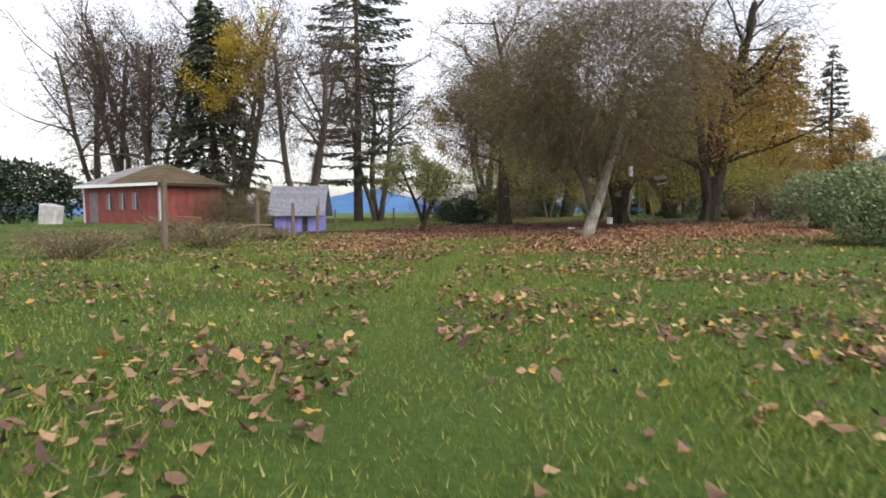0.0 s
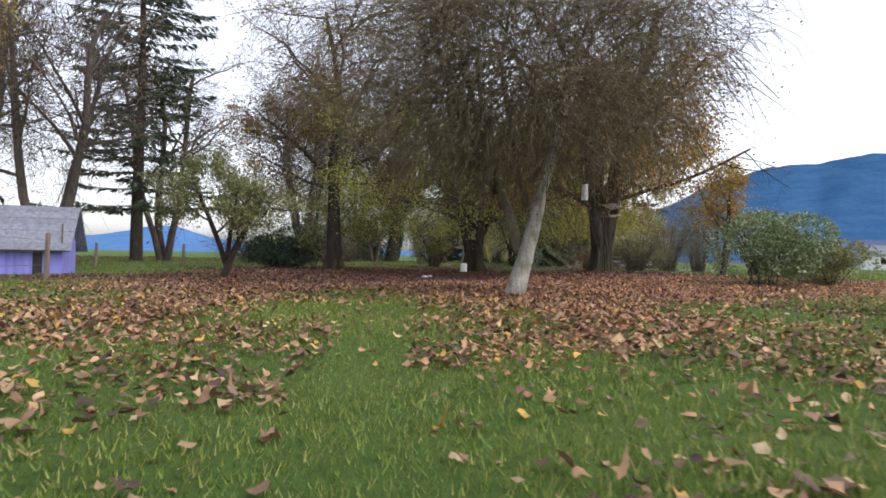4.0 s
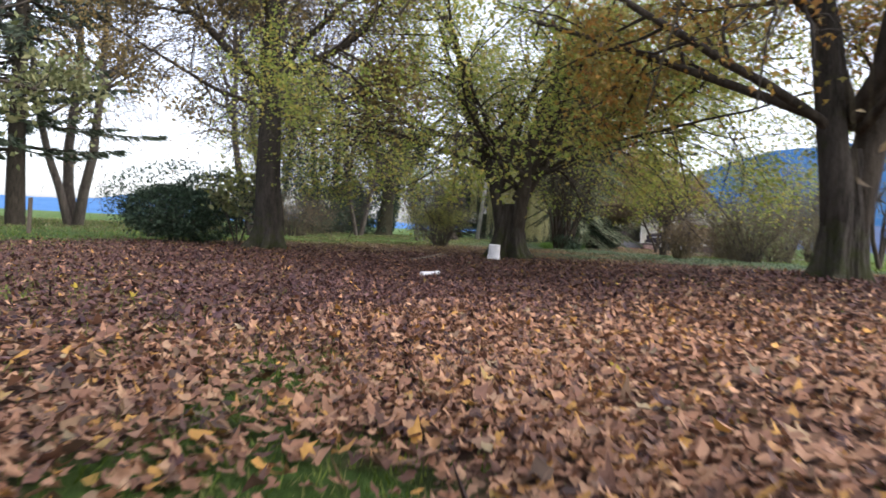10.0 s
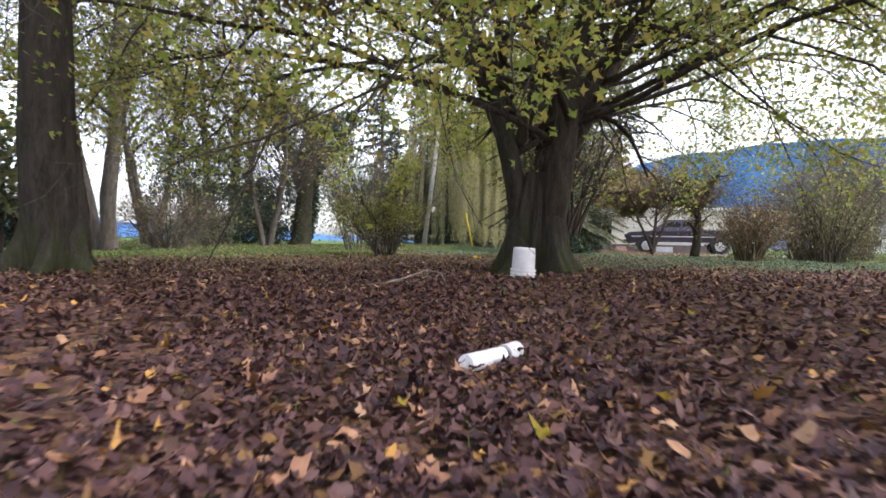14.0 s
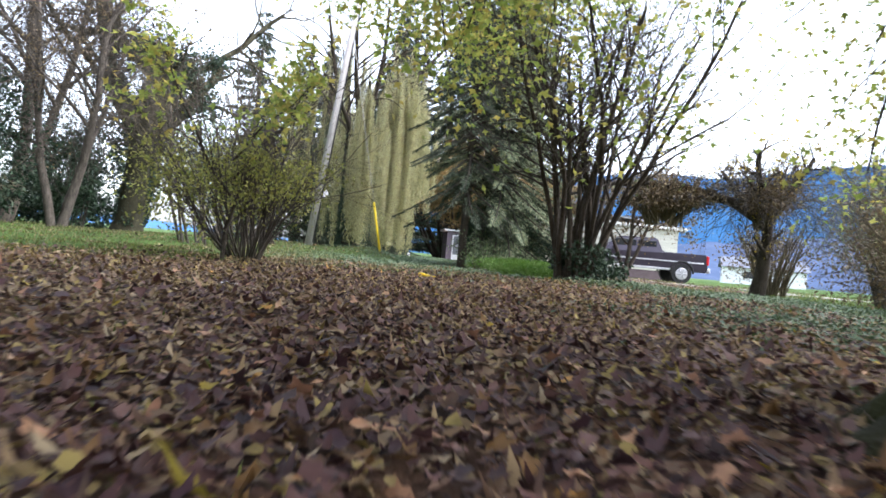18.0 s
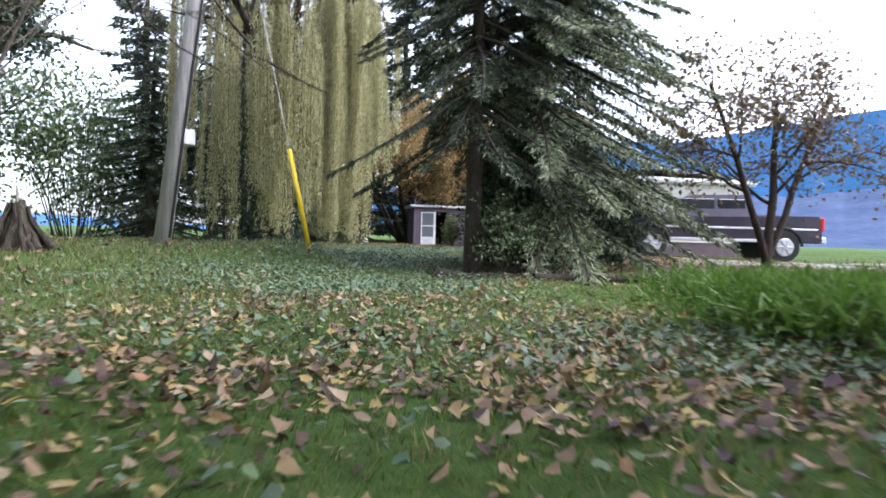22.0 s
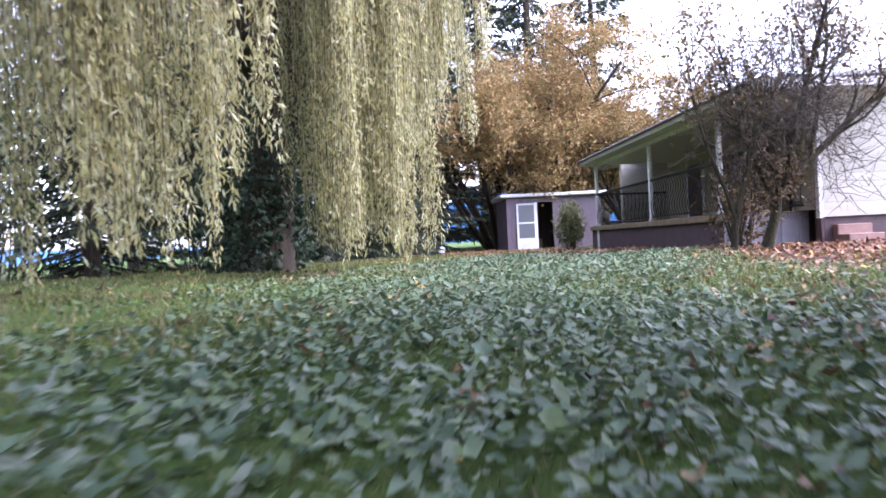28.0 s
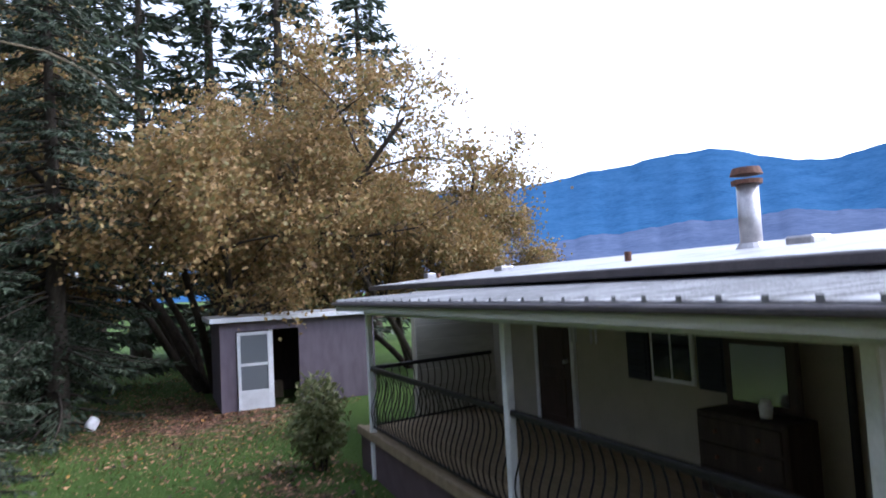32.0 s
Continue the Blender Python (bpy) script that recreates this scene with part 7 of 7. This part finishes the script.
# logs that edge the bed under the spruce
for x0, y0, x1, y1, r in ((22.3, 59.3, 24.4, 57.0, 0.07), (22.9, 58.0, 25.2, 56.4, 0.06)):
    z0, z1 = float(land(x0, y0)), float(land(x1, y1))
    lg = thing("edging_log", "dark rotting log edging the bed", "log", pose(x0, y0, z0), group="edging logs")
    t = np.linspace(0, 1, 8)[:, None]
    pts = np.array([0, 0, r * 0.6]) + np.array([x1 - x0, y1 - y0, z1 - z0]) * t + rng.normal(size=(8, 3)) * 0.02
    v, f = tube_arrays([(pts, np.full(8, r))], 9)
    soup("log", v, f, BARK_DARK, lg, smooth=True)
# fallen branch by the maple
fb = thing("fallen_branch", "dead forked branch lying on the leaves", "branch", on(10.0, 43.05))


def crooked(seed, knots, r0, r1, shake=0.012):
    """A dry stick: a bent line through the knots, with small kinks and swellings."""
    rng = np.random.default_rng(seed)
    knots = np.array(knots, float)
    u = np.linspace(0, len(knots) - 1, 6 * len(knots))
    pts = np.stack([np.interp(u, np.arange(len(knots)), knots[:, c]) for c in range(3)], 1)
    pts[1:-1] = (pts[:-2] + 2 * pts[1:-1] + pts[2:]) / 4
    pts[1:] += rng.normal(size=(len(pts) - 1, 3)) * shake * (0.5, 0.5, 0.4)
    return pts, np.linspace(r0, r1, len(pts)) * rng.uniform(0.85, 1.18, len(pts))


for k, (knots, r0, r1) in enumerate((([(-0.65, -0.17, 0.05), (-0.25, 0.05, 0.11), (0.08, 0.23, 0.19), (0.15, -0.03, 0.15), (0.0, -0.45, 0.06)], 0.012, 0.005),
                                     ([(-0.9, -0.19, 0.03), (-0.45, -0.33, 0.09), (-0.15, -0.5, 0.05)], 0.008, 0.003),
                                     ([(0.08, 0.23, 0.19), (-0.02, 0.0, 0.11), (-0.3, -0.12, 0.05)], 0.007, 0.003),
                                     ([(0.1, 0.1, 0.17), (0.3, 0.2, 0.14), (0.6, 0.16, 0.05)], 0.007, 0.003),
                                     ([(-0.1, 0.12, 0.14), (0.02, -0.15, 0.08), (-0.08, -0.4, 0.03)], 0.005, 0.002))):
    v, f = tube_arrays([crooked(k + 1, knots, r0, r1)], 7)
    soup("twig" if k else "stick", v, f, DEAD_STICK, fb, smooth=True)


# ---- pickup truck on the drive ----
def pickup(m):
    ob = thing("pickup_truck", "dark grey pickup truck parked on the drive", "pickup truck", m)
    bm = bmesh.new()
    prof = [(-2.75, 0.55), (-2.78, 0.95), (-2.6, 1.08), (-1.5, 1.16), (-0.75, 1.72), (0.75, 1.76), (0.98, 1.22), (2.72, 1.22), (2.78, 0.6), (2.75, 0.5), (-2.7, 0.5)]
    fr = bm.faces.new([bm.verts.new((x, -0.92, z)) for x, z in prof])
    ext = bmesh.ops.extrude_face_region(bm, geom=[fr])
    bmesh.ops.translate(bm, verts=[g for g in ext["geom"] if isinstance(g, bmesh.types.BMVert)], vec=(0, 1.84, 0))
    bmesh.ops.recalc_face_normals(bm, faces=bm.faces)
    for q in bm.verts:
        if q.co.z > 1.5:
            q.co.y *= 0.82
    bmesh.ops.bevel(bm, geom=bm.edges[:], offset=0.05, segments=2, affect="EDGES")
    part("body", bm, CAR_PAINT, ob, smooth=False)
    for s in (-1, 1):
        for x0, x1 in ((-0.95, -0.1), (0.0, 0.72)):
            part("side_window", boxed(x0, x1, s * 0.85 - 0.02, s * 0.85 + 0.02, 1.24, 1.62, 0.02), GLASS, ob)
        part("side_trim", boxed(-2.5, 2.6, s * 0.935 - 0.012, s * 0.935 + 0.012, 0.84, 0.89, 0.006), ALLOY, ob, "pale side trim strip")
        for x in (-1.75, 1.75):
            arch = bmesh.new()
            for n in range(10):
                a0, a1 = math.pi * n / 10, math.pi * (n + 1) / 10
                cyl(arch, (x + 0.46 * math.cos(a0), s * 0.935, 0.42 + 0.46 * math.sin(a0)), (x + 0.46 * math.cos(a1), s * 0.935, 0.42 + 0.46 * math.sin(a1)), 0.045, sides=6)
            part("wheel_arch", arch, RUBBER, ob)
        part("sill", boxed(-1.3, 1.3, s * 0.93 - 0.02, s * 0.93 + 0.02, 0.5, 0.58, 0.01), ALLOY, ob)
        part("tail_light", boxed(2.70, 2.80, s * 0.84 - 0.08, s * 0.84 + 0.08, 0.82, 1.18, 0.02), RED_GLASS, ob)
        part("headlight", boxed(-2.82, -2.72, s * 0.72 - 0.15, s * 0.72 + 0.15, 0.8, 0.98, 0.02), GLASS, ob)
        for x in (-1.75, 1.75):
            wh = part("wheel", cyl(bmesh.new(), (x, s * 0.72, 0.39), (x, s * 0.95, 0.39), 0.39, sides=28), RUBBER, ob, "wheel with an alloy rim")
            part("rim", cyl(bmesh.new(), (x, s * 0.94, 0.39), (x, s * 0.965, 0.39), 0.25, 0.22, 20), ALLOY, wh)
            for k in range(6):
                a = k * math.pi / 3
                part("spoke", cyl(bmesh.new(), (x + 0.04 * math.cos(a), s * 0.972, 0.39 + 0.04 * math.sin(a)), (x + 0.22 * math.cos(a), s * 0.972, 0.39 + 0.22 * math.sin(a)), 0.03, sides=6), ALLOY, wh)
    part("bumper", boxed(2.75, 2.9, -0.85, 0.85, 0.5, 0.68, 0.03), ALLOY, ob)
    part("bumper", boxed(-2.9, -2.75, -0.88, 0.88, 0.48, 0.7, 0.04), CAR_PAINT, ob)
    part("mirror", boxed(-1.05, -0.9, -1.12, -0.95, 1.15, 1.32, 0.03), CAR_PAINT, ob)
    return ob


pickup(on(34.9, 61.1, -43.5, 0, 1.08))
dv = soup("road", *(lambda x, y: (np.stack([x, y, land(x, y) + 0.015], -1).reshape(-1, 3), np.stack([np.arange(29), np.arange(29) + 1, np.arange(29) + 31, np.arange(29) + 30], 1)))(
    np.stack([np.linspace(30.6, 44, 30), np.linspace(33.4, 47, 30)]), np.stack([np.linspace(58.9, 46, 30), np.linspace(61.9, 49.5, 30)])), surface("gravel_drive", (0.16, 0.15, 0.13), (0.32, 0.29, 0.25), 3, 0.95, 0.6, fine=50))
tagged(dv, "gravel drive beside the house", "drive", kind="structure")

# white house far off
wh2 = gable_house("distant_white_house", "low white house in the distance", "house", on(118, 92, -60), 12, 8, 2.8, 1.6, 0.5, WHITE_PAINT, SHINGLE, 6)
part("window", boxed(-3, -1.6, -4.04, -4.0, 1.0, 2.1), GLASS, wh2)

# overhead wires far on the left
ow = thing("overhead_wires", "thin overhead wires crossing above the fields", "power line", pose(0, 0, 0))
for z in (9.5, 10.4):
    t = np.linspace(0, 1, 12)
    pts = np.stack([-75 + 50 * t, 60 + 24 * t, z + 3 * (t - 0.5) ** 2 - 0.3], 1)
    v, f = tube_arrays([(pts, np.full(12, 0.02))], 4)
    soup("wire", v, f, IRON, ow)

# ---- small things lying in the leaves ----
ty = thing("yellow_toy", "small broken yellow plastic toy club lying in the leaves", "toy", pose(16.12, 52.06, float(land(16.12, 52.06)) + 0.055, 0, 0, math.degrees(math.atan2(-0.21, 0.14))))
prof = ((-0.135, 0.012), (-0.13, 0.03), (-0.11, 0.038), (-0.07, 0.036), (-0.02, 0.024), (0.03, 0.014), (0.05, 0.009))
v, f = tube_arrays([(np.array([(x, 0, 0) for x, r in prof]), np.array([r for x, r in prof]))], 14)
soup("club", v, f, YELLOW_PLASTIC, ty, smooth=True)
prof = ((0.065, 0.006), (0.07, 0.011), (0.11, 0.013), (0.135, 0.017), (0.14, 0.008))
v, f = tube_arrays([(np.array([(x, 0, -0.01) for x, r in prof]), np.array([r for x, r in prof]))], 12)
soup("grip", v, f, YELLOW_PLASTIC, ty, smooth=True)
scrap = thing("paper_scrap", "crumpled scrap of white paper lying in the leaves", "litter", on(12.0, 49.25, 30, 0.03))
bm = bmesh.new()
bmesh.ops.create_grid(bm, x_segments=6, y_segments=4, size=0.06)
for q in bm.verts:
    q.co.z = 0.02 + 0.02 * noise.noise(q.co * 30)
part("sheet", bm, PLASTIC_WHITE, scrap)
